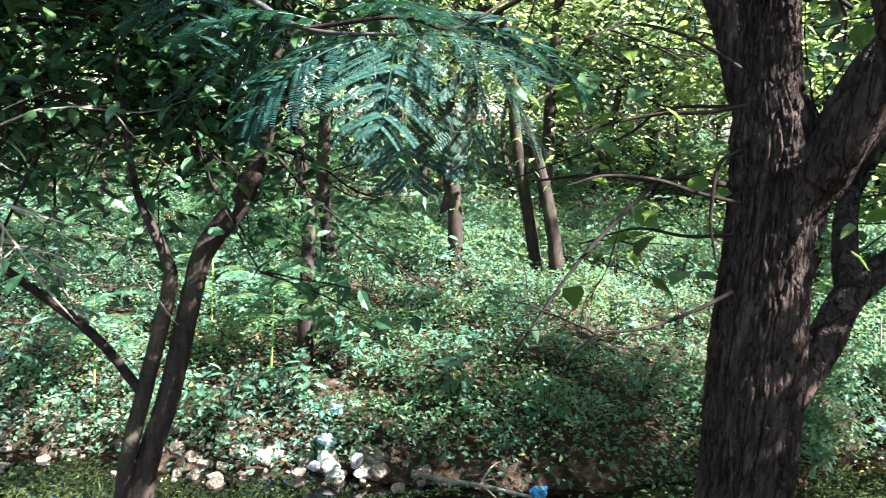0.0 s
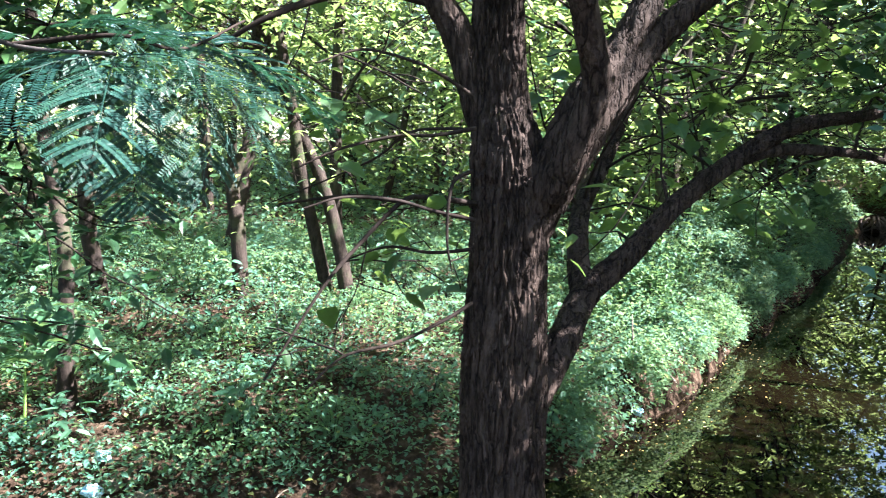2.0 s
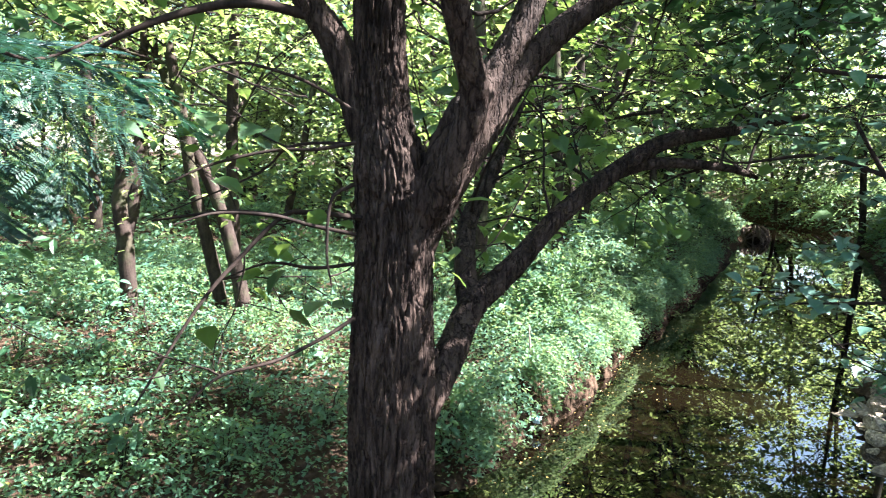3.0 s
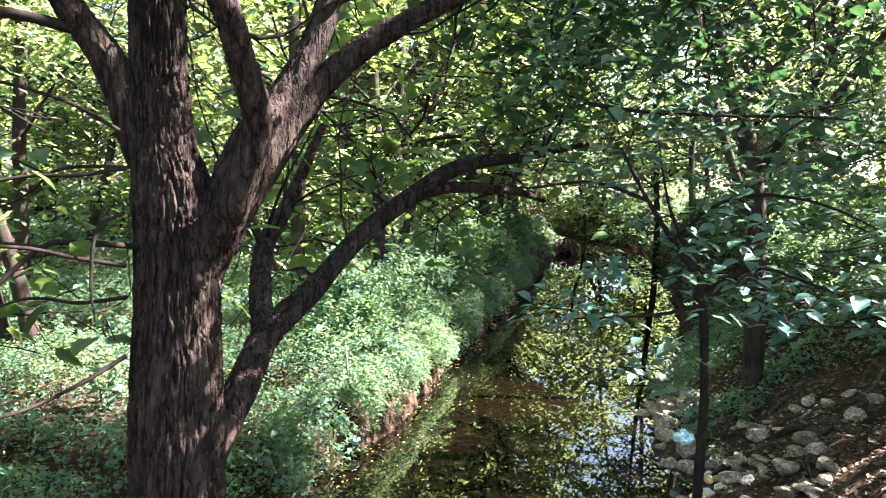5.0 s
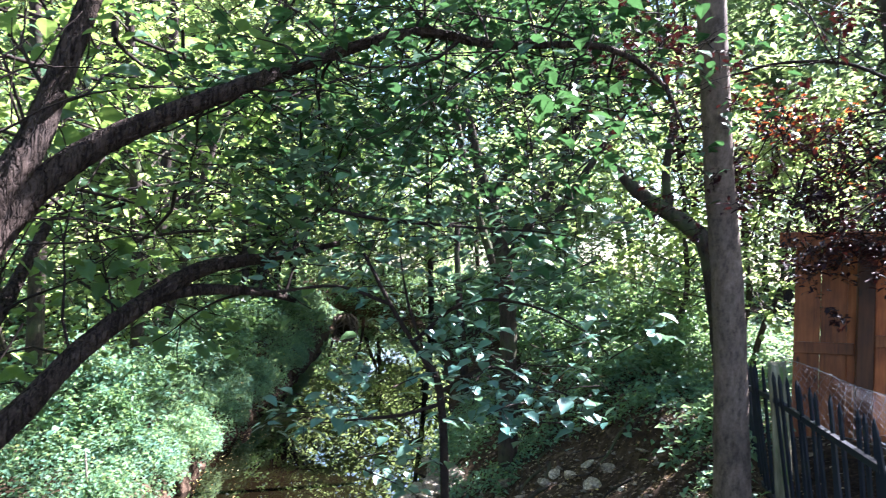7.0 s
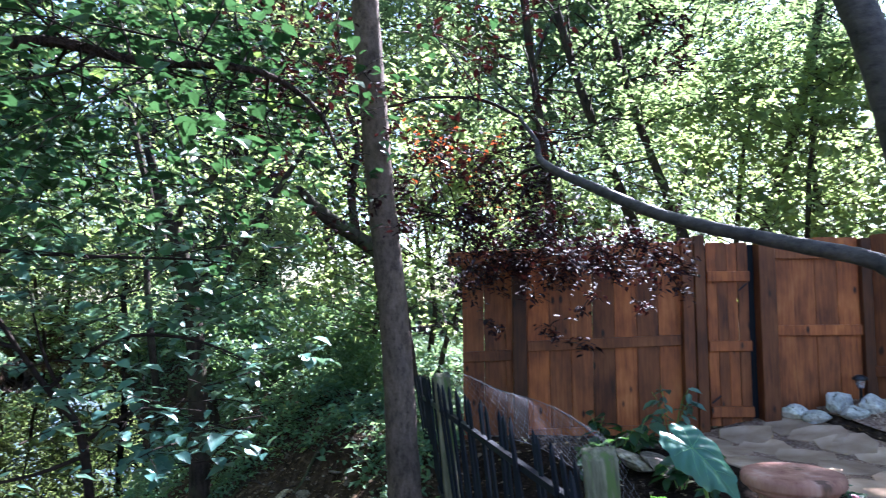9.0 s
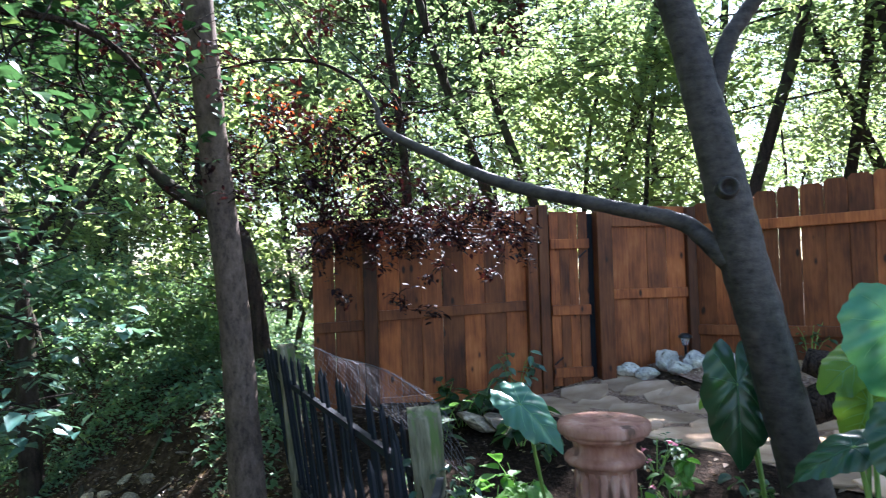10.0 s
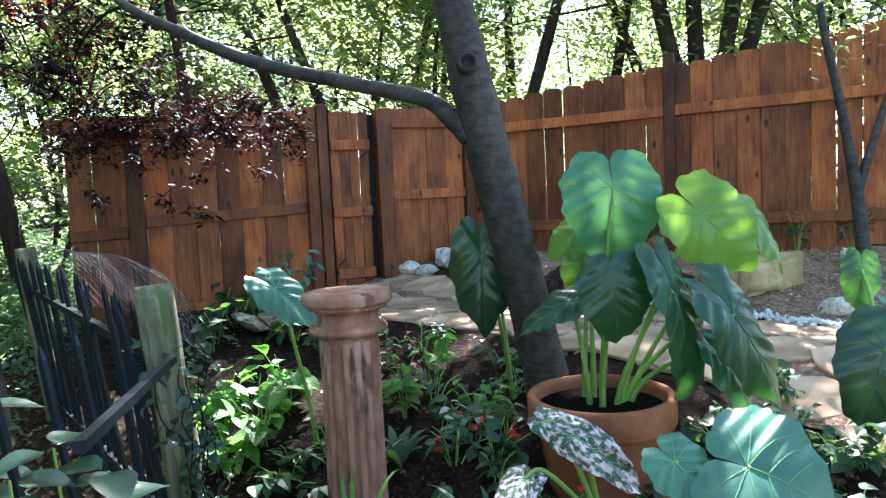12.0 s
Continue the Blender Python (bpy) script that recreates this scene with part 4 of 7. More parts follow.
# wire net slumped over the pickets
M_WIRE, nt, b, links = material("galvanised_wire")
b.inputs["Base Color"].default_value, b.inputs["Metallic"].default_value, b.inputs["Roughness"].default_value = (0.12, 0.12, 0.14, 1), 0.4, 0.6


def net_point(u, w_):
    """u along the fence from the near post, w_ across from the far rim to the garden."""
    a = np.array((3.52, -0.42, 2.28)) * (1 - u) + np.array((5.5, 0.72, 2.36)) * u
    side = np.array((0.48, -0.87, 0.0))
    lift = 0.05 * math.sin(math.pi * min(1, u * 1.15)) * (1 - 0.5 * w_) + 0.02 * math.sin(9 * u + 3 * w_)
    return a + side * (0.02 + 0.26 * w_ * (0.35 + 0.65 * math.sin(math.pi * min(u + 0.15, 1)))) + np.array((0, 0, lift - 0.34 * w_ ** 1.6))


wires = []
for k in range(-7, 34):
    for s in (1, -1):
        line = []
        for q in range(15):
            w_ = q / 14
            u = (k + s * 7 * (w_ - 0.5)) / 27
            if 0 <= u <= 1:
                line.append(net_point(u, w_) + rng.normal(0, 0.003, 3))
        if len(line) > 2:
            wires.append(tube(np.array(line), (0.0007, 0.0007), 3))
for w_ in (0, 1):
    wires.append(tube(np.array([net_point(u, w_) for u in np.linspace(0, 1, 30)]), (0.0016, 0.0016), 4))
v, f = join(wires)
tagged(put("wire_netting", np_mesh("wire_netting", v, f, M_WIRE)), "slumped galvanised chicken wire over the iron pickets", "wire netting")


# ---- things in the garden ----
plum = thing("plum_tree", (3.84, -2.05, 1.3), "purple-leaved plum tree with a smooth grey leaning trunk", "tree")
origin = np.array((3.84, -2.05, 1.3))


def limb_part(name, parent, pts, radii, mat, origin, sides=14):
    p = spline(np.array(pts) - origin, 9 * len(pts))
    v, f = tube(p, radii, sides, 0.03 if sides > 8 else 0)
    return put(name, np_mesh(name, v, f, mat, True), parent)


limb_part("trunk", plum, [(3.9, -2.13, 1.2), (3.91, -2.06, 1.42), (3.92, -1.995, 1.8), (3.93, -1.885, 2.3), (3.93, -1.77, 2.8), (3.93, -1.69, 3.2), (3.93, -1.605, 3.6), (3.93, -1.53, 3.9), (3.94, -1.4, 4.3), (3.95, -1.3, 4.8)], (0.13, 0.108, 0.1, 0.098, 0.1, 0.09, 0.078, 0.074, 0.065, 0.05), M_BARK_SMOOTH, origin, 24)
limb_part("limb", plum, [(3.93, -1.71, 2.79), (3.98, -1.62, 2.9), (4.04, -1.52, 2.985), (4.16, -1.23, 3.07), (4.38, -0.76, 3.22), (4.62, -0.41, 3.41), (4.92, -0.08, 3.63), (4.97, -0.03, 3.78), (5.05, 0.08, 3.95)], (0.05, 0.044, 0.038, 0.034, 0.032, 0.029, 0.024, 0.014, 0.011), M_BARK_SMOOTH, origin)
limb_part("limb", plum, [(5.05, 0.08, 3.95), (5.11, 0.32, 4.09), (5.13, 0.65, 4.14), (5.15, 0.92, 4.11), (5.18, 1.4, 4.05), (5.17, 1.87, 4.16)], (0.011, 0.01, 0.009, 0.006, 0.003), M_BARK_TWIG, origin, 7)
limb_part("limb", plum, [(4.9, -0.1, 3.62), (5.2, 0.1, 3.62), (5.5, 0.3, 3.52), (5.8, 0.45, 3.42)], (0.012, 0.01, 0.007, 0.004), M_BARK_TWIG, origin, 7)
limb_part("limb", plum, [(3.93, -1.63, 3.36), (3.93, -1.66, 3.5), (3.93, -1.7, 3.64), (3.93, -1.75, 3.77), (3.93, -1.82, 3.87), (3.92, -1.9, 4.0), (3.9, -2.05, 4.4)], (0.05, 0.046, 0.04, 0.036, 0.034, 0.03), M_BARK_SMOOTH, origin)

spur = thing("straight_tree", (5.08, 0.85, 1.2), "straight pale-barked tree with spurs at the picket fence", "tree")
limb_part("trunk", spur, [(5.15, 0.83, 0.9), (5.09, 0.85, 1.73), (4.98, 0.87, 2.71), (4.88, 0.93, 3.58), (4.74, 0.98, 4.8), (4.67, 1.0, 5.5), (4.6, 1.0, 7.0)], (0.13, 0.105, 0.09, 0.085, 0.08, 0.07, 0.05), M_BARK_PALE, np.array((5.08, 0.85, 1.2)), 20)

left = thing("creekside_tree", (-1.22, 2.85, 0.3), "dark slim tree with two stems on the creek edge", "tree")
o = np.array((-1.22, 2.85, 0.3))
limb_part("trunk", left, [(-1.24, 2.8, 0.2), (-1.2, 2.88, 0.99), (-1.1, 2.95, 1.4), (-1.02, 3.03, 1.83), (-0.97, 3.06, 2.02), (-0.82, 3.09, 2.24), (-0.73, 3.14, 2.53), (-0.7, 3.2, 2.84), (-0.7, 3.2, 3.5)], (0.07, 0.05, 0.046, 0.044, 0.05, 0.04, 0.03, 0.02), M_BARK_FOREST, o, 18)
limb_part("limb", left, [(-1.28, 2.8, 0.2), (-1.26, 2.84, 1.01), (-1.18, 2.91, 1.46), (-1.1, 2.98, 1.86), (-1.11, 2.96, 2.01), (-1.24, 3.01, 2.28), (-1.3, 3.0, 2.8)], (0.05, 0.036, 0.034, 0.032, 0.024, 0.016, 0.01), M_BARK_FOREST, o)
limb_part("limb", left, [(-1.2, 2.9, 1.43), (-1.35, 2.81, 1.7), (-1.61, 2.66, 2.0), (-2.0, 2.5, 2.4)], (0.022, 0.02, 0.017, 0.01), M_BARK_TWIG, o, 8)
out, tips = [], []
lr = np.random.default_rng(8)
for k in range(170):
    s = np.array((lr.uniform(-2.9, -0.6), 3.1 + lr.uniform(-0.1, 0.7), lr.uniform(2.4, 3.5))) - o
    branch_out(s, lr.normal(0, 1, 3) * (1, 0.8, 0.5), lr.uniform(0.5, 1.0), 0.01, lr, 1, out, tips, 0.03, 3, 0.7)
v, f = join([tube(q, (s[0], 0.0025), 4) for q, s in out])
put("twig", np_mesh("twig", v, f, M_BARK_TWIG, True), left)
tips = np.array(tips)
c = np.repeat(tips, 4, 0) + lr.normal(0, 0.1, (4 * len(tips), 3))
v, f = leaves(c, 0.105 * lr.uniform(0.5, 1.2, len(c)), OVAL, 0.4, r=lr)
put("crown", np_mesh("crown", v, f, M_LEAF_DARK), left)

so_ = np.array((3.54, 1.85, 0.6))
sapling = thing("sapling", tuple(so_), "slim creek-bank sapling with blue-green leaves in shade", "tree")
limb_part("trunk", sapling, [(3.54, 1.85, 0.5), (3.54, 1.85, 1.22), (3.54, 1.85, 1.74), (3.51, 1.89, 2.23), (3.45, 1.98, 2.4), (3.36, 2.11, 2.64), (3.27, 2.22, 2.89)], (0.028, 0.026, 0.023, 0.021, 0.014, 0.012, 0.008), M_BARK_TWIG, so_, 10)
for pts in ([(3.5, 1.91, 2.29), (3.43, 2.01, 2.56), (3.4, 2.05, 2.73), (3.38, 2.08, 2.92)],
            [(3.15, 2.36, 3.11), (3.33, 2.15, 3.07), (3.55, 1.82, 3.05), (3.73, 1.51, 3.04), (3.81, 1.34, 3.02)],
            [(3.51, 1.89, 2.14), (3.41, 2.04, 2.08), (3.27, 2.21, 2.05), (3.11, 2.4, 2.02)],
            [(3.52, 1.88, 2.21), (3.64, 1.68, 2.34), (3.76, 1.46, 2.28), (3.85, 1.25, 2.2)],
            [(3.43, 2.01, 2.45), (3.57, 1.8, 2.66), (3.72, 1.53, 2.67), (3.84, 1.27, 2.56), (3.89, 1.14, 2.44)],
            [(3.36, 2.11, 2.64), (3.18, 2.32, 2.72), (2.96, 2.54, 2.68), (2.86, 2.64, 2.7)]):
    limb_part("limb", sapling, pts, (0.011, 0.009, 0.006, 0.003), M_BARK_TWIG, so_, 7)
SAPLING_SPRAYS = [(3.29, 2.19, 3.11), (3.37, 1.92, 3.05), (3.62, 1.72, 3.01), (3.39, 1.7, 2.76), (3.67, 1.63, 2.67), (3.85, 1.49, 2.78), (3.83, 1.3, 2.96), (3.42, 1.85, 2.57), (3.42, 2.19, 2.67), (3.73, 1.51, 2.46), (3.62, 1.27, 2.26), (3.79, 1.61, 2.26), (3.7, 1.08, 2.22), (3.21, 2.28, 2.2), (3.21, 2.13, 2.15), (3.16, 2.49, 2.06), (3.28, 2.2, 1.87), (3.3, 2.48, 2.84), (3.91, 1.35, 2.6), (3.11, 2.82, 3.23)]
out, tips = [], []
for k in range(4 * len(SAPLING_SPRAYS)):
    c = np.array(SAPLING_SPRAYS[k % len(SAPLING_SPRAYS)]) + lr.normal(0, 0.09, 3) - so_
    branch_out(c, lr.normal(0, 1, 3) * (1, 1, 0.22), lr.uniform(0.22, 0.42), 0.004, lr, 1, out, tips, 0.06, 2, 0.6)
v, f = join([tube(q[::2], (s[0], 0.0015), 4) for q, s in out])
tagged(put("twig", np_mesh("twig", v, f, M_BARK_TWIG, True), sapling), kind="stuff")
tips = np.array(tips)
c = tips + lr.normal(0, 0.04, tips.shape) * (1, 1, 0.4)
v, f = leaves(c, 0.08 * lr.uniform(0.5, 1.2, len(c)), HEART, 0.22, r=lr)
put("crown", np_mesh("crown", v, f, M_LEAF_BLUE, True), sapling)

M_MULCH = surface("dark_mulch", [(0.3, (0.007, 0.005, 0.004)), (0.55, (0.023, 0.016, 0.012)), (0.75, (0.07, 0.046, 0.034))], 40, rough=0.95, bumps=(1.0, 0.02), vary=0, spec=0.03)
M_POTSOIL = surface("black_potting_soil", [(0.3, (0.003, 0.0022, 0.002)), (0.55, (0.009, 0.0065, 0.005)), (0.8, (0.03, 0.021, 0.016))], 45, rough=0.95, bumps=(1.0, 0.03), vary=0, spec=0.03)
M_TERRA = surface("terracotta", [(0.3, (0.25, 0.09, 0.045)), (0.6, (0.4, 0.16, 0.08)), (0.8, (0.48, 0.25, 0.15))], 6, rough=0.8, bumps=(0.15, 0.003), vary=0, spec=0.12)
M_TERRA_PALE = surface("weathered_terracotta", [(0.3, (0.2, 0.085, 0.06)), (0.55, (0.38, 0.2, 0.15)), (0.75, (0.5, 0.34, 0.28))], 13, (1, 1, 0.4), 0.85, spot=((0.13, 0.075, 0.055), 7, 0.56), bumps=(0.6, 0.006), vary=0, spec=0.1)


def lathe(profile, sides=48, flutes=0, depth=0.0, z0=0, z1=0):
    v = []
    for rad, z in profile:
        for s in range(sides):
            a = 2 * math.pi * s / sides
            q = rad
            if flutes and z0 <= z <= z1:
                q -= depth * max(0, math.cos(flutes * a)) ** 0.6 if math.cos(flutes * a) > 0 else 0
            v.append((q * math.cos(a), q * math.sin(a), z))
    n = len(profile)
    f = [(i * sides + s, i * sides + (s + 1) % sides, (i + 1) * sides + (s + 1) % sides, (i + 1) * sides + s) for i in range(n - 1) for s in range(sides)]
    return np.array(v), np.array(f)


pedestal = thing("fluted_pedestal", (3.62, -1.1, 1.17), "weathered terracotta pedestal shaped as a fluted column", "pedestal")
v, f = lathe([(0.001, 0.83), (0.115, 0.83), (0.12, 0.8), (0.118, 0.6), (0.12, 0.3), (0.125, 0.02), (0.125, 0)], 128, 16, 0.02, 0.02, 0.815)
put("shaft", np_mesh("shaft", v, f, M_TERRA_PALE, True), pedestal)
v, f = lathe([(0.113, 0.815), (0.117, 0.842), (0.146, 0.85), (0.156, 0.862), (0.157, 0.872), (0.148, 0.885), (0.127, 0.893), (0.12, 0.91), (0.122, 0.928), (0.134, 0.944), (0.156, 0.951), (0.16, 0.96), (0.158, 0.964), (0.176, 0.97), (0.181, 0.98), (0.181, 1.0), (0.176, 1.011), (0.16, 1.016), (0.001, 1.012)], 64)
put("capital", np_mesh("capital", v, f, M_TERRA_PALE, True), pedestal)

pot = thing("flower_pot", (3.48, -2.1, 1.27), "large round terracotta pot full of dark soil", "flower pot")
v, f = lathe([(0.001, 0.0), (0.2, 0.0), (0.21, 0.02), (0.262, 0.31), (0.268, 0.315), (0.292, 0.32), (0.298, 0.335), (0.3, 0.43), (0.293, 0.44), (0.27, 0.44), (0.262, 0.42), (0.255, 0.36)], 64)
put("body", np_mesh("body", v, f, M_TERRA, True), pot)
v, f = lathe([(0.001, 0.41), (0.06, 0.4), (0.11, 0.407), (0.15, 0.396), (0.2, 0.4), (0.259, 0.388)], 48)
put("soil", np_mesh("soil", v, f, M_POTSOIL, True), pot)


# ---- purple crown of the plum ----
def spray(parent, starts, way, n, length, leaf, mat, mat_twig, origin, seed, shape=OVAL, per=1, jitter=0.03, droop=0.05, kids=3, spread=0.6, thick=0.006, levels=1):
    """Twigs with leaves from some starting places of a tree."""
    r = np.random.default_rng(seed)
    out, tips = [], []
    for k in range(n):
        s = np.array(starts[k % len(starts)]) + r.normal(0, 0.05, 3) - origin
        branch_out(s, np.array(way) + r.normal(0, spread, 3), length * r.uniform(0.6, 1.3), thick, r, levels, out, tips, droop, kids, 0.7)
    v, f = join([tube(q, (s[0], 0.0018), 4) for q, s in out])
    tagged(put("twig", np_mesh("twig", v, f, mat_twig, True), parent), kind="stuff")
    tips = np.array(tips)
    c = np.repeat(tips, per, 0) + r.normal(0, jitter, (per * len(tips), 3))
    v, f = leaves(c, leaf * r.uniform(0.6, 1.2, len(c)), shape, 0.3, r=r)
    put("crown", np_mesh("crown", v, f, mat), parent)


po = np.array((3.84, -2.05, 1.3))
# red copy of the plum leaves: sunlight through the tips, put into the colour
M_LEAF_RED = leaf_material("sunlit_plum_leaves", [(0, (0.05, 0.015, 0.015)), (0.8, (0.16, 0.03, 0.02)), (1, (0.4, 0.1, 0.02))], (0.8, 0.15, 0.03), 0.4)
# the drooping twigs along the fence top, the mass over it and round the straight tree, loose sprays above, red sunlit tips
PURPLE_RIM = [(6.5, 0.73, 3.15), (6.49, 0.38, 3.18), (6.47, -0.02, 3.12), (6.42, -0.43, 3.13), (6.34, -0.84, 3.07), (6.4, -0.24, 3.24), (6.43, 0.17, 3.17), (6.45, 0.55, 3.24), (6.43, -0.64, 3.17)]
PURPLE_OVER = [(5.68, 0.69, 3.4), (5.85, 0.46, 3.57), (6.01, 0.24, 3.41), (5.96, -0.01, 3.69), (6.17, -0.08, 3.31), (5.71, 0.6, 3.71), (5.9, 0.26, 3.79)]
PURPLE_TREE = [(4.91, 1.75, 4.6), (5.01, 1.54, 4.29), (5.1, 1.33, 4.53), (5.11, 1.79, 4.06), (5.26, 1.47, 3.87), (5.25, 1.21, 3.46), (4.97, 1.86, 4.39)]
PURPLE_MID = [(5.45, 0.91, 3.55), (5.5, 0.72, 3.75), (5.74, 0.53, 3.82), (5.87, 0.39, 3.54), (5.9, 0.16, 3.42), (5.82, -0.01, 3.68), (5.83, 0.63, 3.38), (5.58, 0.82, 4.01)]
PURPLE_HIGH = [(5.23, -0.21, 4.61), (5.01, -0.83, 4.48), (5.41, 0.09, 4.45), (5.1, -0.95, 4.34)]
PURPLE_LOW = [(6.31, 0.49, 2.63), (6.41, 0.0, 2.68), (6.45, -0.27, 2.88), (6.49, -0.65, 2.83), (6.45, -0.28, 2.5), (6.38, 0.17, 2.94)]
spray(plum, PURPLE_RIM, (-0.05, -0.25, 0.0), 72, 0.24, 0.062, M_LEAF_PURPLE, M_BARK_TWIG, po, 32, per=2, droop=0.08, spread=0.45)
spray(plum, PURPLE_OVER, (0.0, 0.1, 0.0), 40, 0.42, 0.066, M_LEAF_PURPLE, M_BARK_TWIG, po, 31, per=2, droop=0.04)
spray(plum, PURPLE_TREE, (0.0, 0.1, -0.1), 30, 0.4, 0.066, M_LEAF_PURPLE, M_BARK_TWIG, po, 40, per=2, droop=0.05)
spray(plum, PURPLE_MID, (0.0, 0.05, -0.05), 22, 0.4, 0.066, M_LEAF_PURPLE, M_BARK_TWIG, po, 41, per=2, droop=0.05)
spray(plum, PURPLE_HIGH, (0.0, 0.1, 0.1), 14, 0.45, 0.055, M_LEAF_PURPLE, M_BARK_TWIG, po, 42, per=2, droop=0.03)
spray(plum, PURPLE_LOW, (-0.1, -0.1, -0.3), 12, 0.12, 0.075, M_LEAF_PURPLE, M_BARK_TWIG, po, 39, per=1, droop=0.1)
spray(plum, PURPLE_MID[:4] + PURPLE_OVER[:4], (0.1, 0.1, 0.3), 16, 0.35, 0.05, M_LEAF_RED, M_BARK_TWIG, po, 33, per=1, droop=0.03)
spray(plum, [(3.95, -1.3, 4.8), (3.9, -2.05, 4.4), (5.1, 0.3, 4.1)], (0.1, 0.1, 0.5), 14, 1.5, 0.07, M_LEAF_PURPLE, M_BARK_TWIG, po, 34, per=2, jitter=0.1)
# the stub of a cut limb
v, f = lathe([(0.05, -0.04), (0.046, 0.03), (0.04, 0.043), (0.032, 0.044), (0.026, 0.03), (0.02, 0.012), (0.001, 0.008)], 24)
put("cut_knot", np_mesh("cut_knot", v, f, M_BARK_SMOOTH, True), plum, Matrix.Translation(Vector((3.845, -1.685, 3.1)) - Vector(po)) @ Vector((-0.9, 0.1, 0.1)).to_track_quat("Z", "Y").to_matrix().to_4x4(), "ringed scar of a cut limb")
spray(spur, [(4.9, 0.92, 3.4), (4.92, 0.9, 3.2), (4.85, 0.93, 3.8), (4.8, 0.95, 4.2)], (-0.2, -0.2, 0.0), 26, 0.18, 0.05, M_LEAF_PURPLE, M_BARK_TWIG, np.array((5.08, 0.85, 1.2)), 35, per=1)
spray(spur, [(4.7, 0.98, 5.4), (4.6, 1.0, 6.8), (4.65, 1, 6.0)], (0, 0, 0.2), 10, 1.6, 0.11, M_LEAF_FOREST, M_BARK_TWIG, np.array((5.08, 0.85, 1.2)), 36, per=4, jitter=0.2, kids=5)

bo = np.array((1.28, 2.62, 0.2))
spray(big, [(3.3, 2.05, 3.95), (3.6, 1.65, 3.92), (3.85, 1.25, 3.9), (3.2, 2.6, 3.6), (3.6, 2.88, 3.3)], (0.5, 0.35, 0.05), 30, 0.85, 0.085, M_LEAF_DARK, M_BARK_TWIG, bo, 37, shape=HEART, per=3, jitter=0.08, kids=4)
spray(big, [(3.0, 2.3, 3.9), (3.4, 1.9, 4.0), (3.7, 1.5, 4.0), (4.2, 2.4, 3.6), (4.6, 1.9, 4.0)], (0.5, 0.4, 0.25), 38, 1.2, 0.095, M_LEAF_DARK, M_BARK_TWIG, bo, 38, shape=HEART, per=2, jitter=0.12, kids=4)

# ---- elephant ears ----
EAR_AT = [0, 0.03, 0.08, 0.16, 0.3, 0.5, 0.66, 0.8, 0.9, 0.96, 1]
EAR_OUT = [1.0, 0.96, 0.89, 0.81, 0.7, 0.63, 0.62, 0.62, 0.57, 0.49, 0.34]


def ear_height(x, y, wave):
    """The blade's form: folded up along the midrib, drooping to the tip and rim, pleated between the side veins."""
    q, a = math.hypot(x, y), math.atan2(y, x)
    pleat = math.cos(27 * (x - 0.55 * abs(y))) * min(1, abs(y) * 5)
    return 0.18 * abs(y) - 0.4 * y * y - 0.32 * max(0, x) ** 2 - 0.3 * min(0, x) ** 2 + 0.011 * pleat + 0.1 * q * q * math.sin(3 * a + wave) + 0.05 * q ** 2 * math.sin(8 * a + 2 * wave)


def ear_mesh(wave):
    """A heart-shaped blade of length 1, its stalk's joint at the origin, the tip along x."""
    rings, spokes = 14, 120
    v = [(0, 0, 0)]
    for k in range(1, rings + 1):
        for s in range(spokes):
            a = -math.pi + 2 * math.pi * (s + 0.5) / spokes
            d = k / rings * float(np.interp(abs(a) / math.pi, EAR_AT, EAR_OUT)) * (1 + 0.04 * math.sin(9 * a + wave) + 0.015 * math.sin(23 * a + 2 * wave))
            x, y = d * math.cos(a), d * math.sin(a)
            v.append((x, y, ear_height(x, y, wave)))
    tri = [(0, 1 + s, 2 + s) for s in range(spokes - 1)]
    for k in range(rings - 1):
        for s in range(spokes - 1):
            a, b_, c_, d = 1 + k * spokes + s, 2 + k * spokes + s, 2 + (k + 1) * spokes + s, 1 + (k + 1) * spokes + s
            tri += [(a, d, c_), (a, c_, b_)]
    return np.array(v), np.array(tri)


def ear_material(name, base, edge, glow, share):
    m, nt, b, links = material(name)
    v = coords(nt)
    c = ramp(nt, noise_tex(nt, v, 9, 4), [(0.3, base), (0.7, edge)]).outputs[0]
    info = nt.nodes.new("ShaderNodeObjectInfo")
    c = mixed(nt, c, ramp(nt, info.outputs["Random"], [(0, (0.75, 0.75, 0.75)), (1, (1.2, 1.2, 1.2))]).outputs[0], 1.0, "MULTIPLY")
    links.new(c, b.inputs["Base Color"])
    b.inputs["Roughness"].default_value, b.inputs["Specular IOR Level"].default_value = 0.33, 0.5
    bump(nt, noise_tex(nt, v, 70, 3), 0.15, 0.002, b)
    t = node(nt, "ShaderNodeBsdfTranslucent")
    links.new(mixed(nt, c, glow, 0.6), t.inputs[0])
    mix = node(nt, "ShaderNodeMixShader", Fac=share)
    links.new(b.outputs[0], mix.inputs[1])
    links.new(t.outputs[0], mix.inputs[2])
    links.new(mix.outputs[0], nt.nodes["Material Output"].inputs[0])
    return m


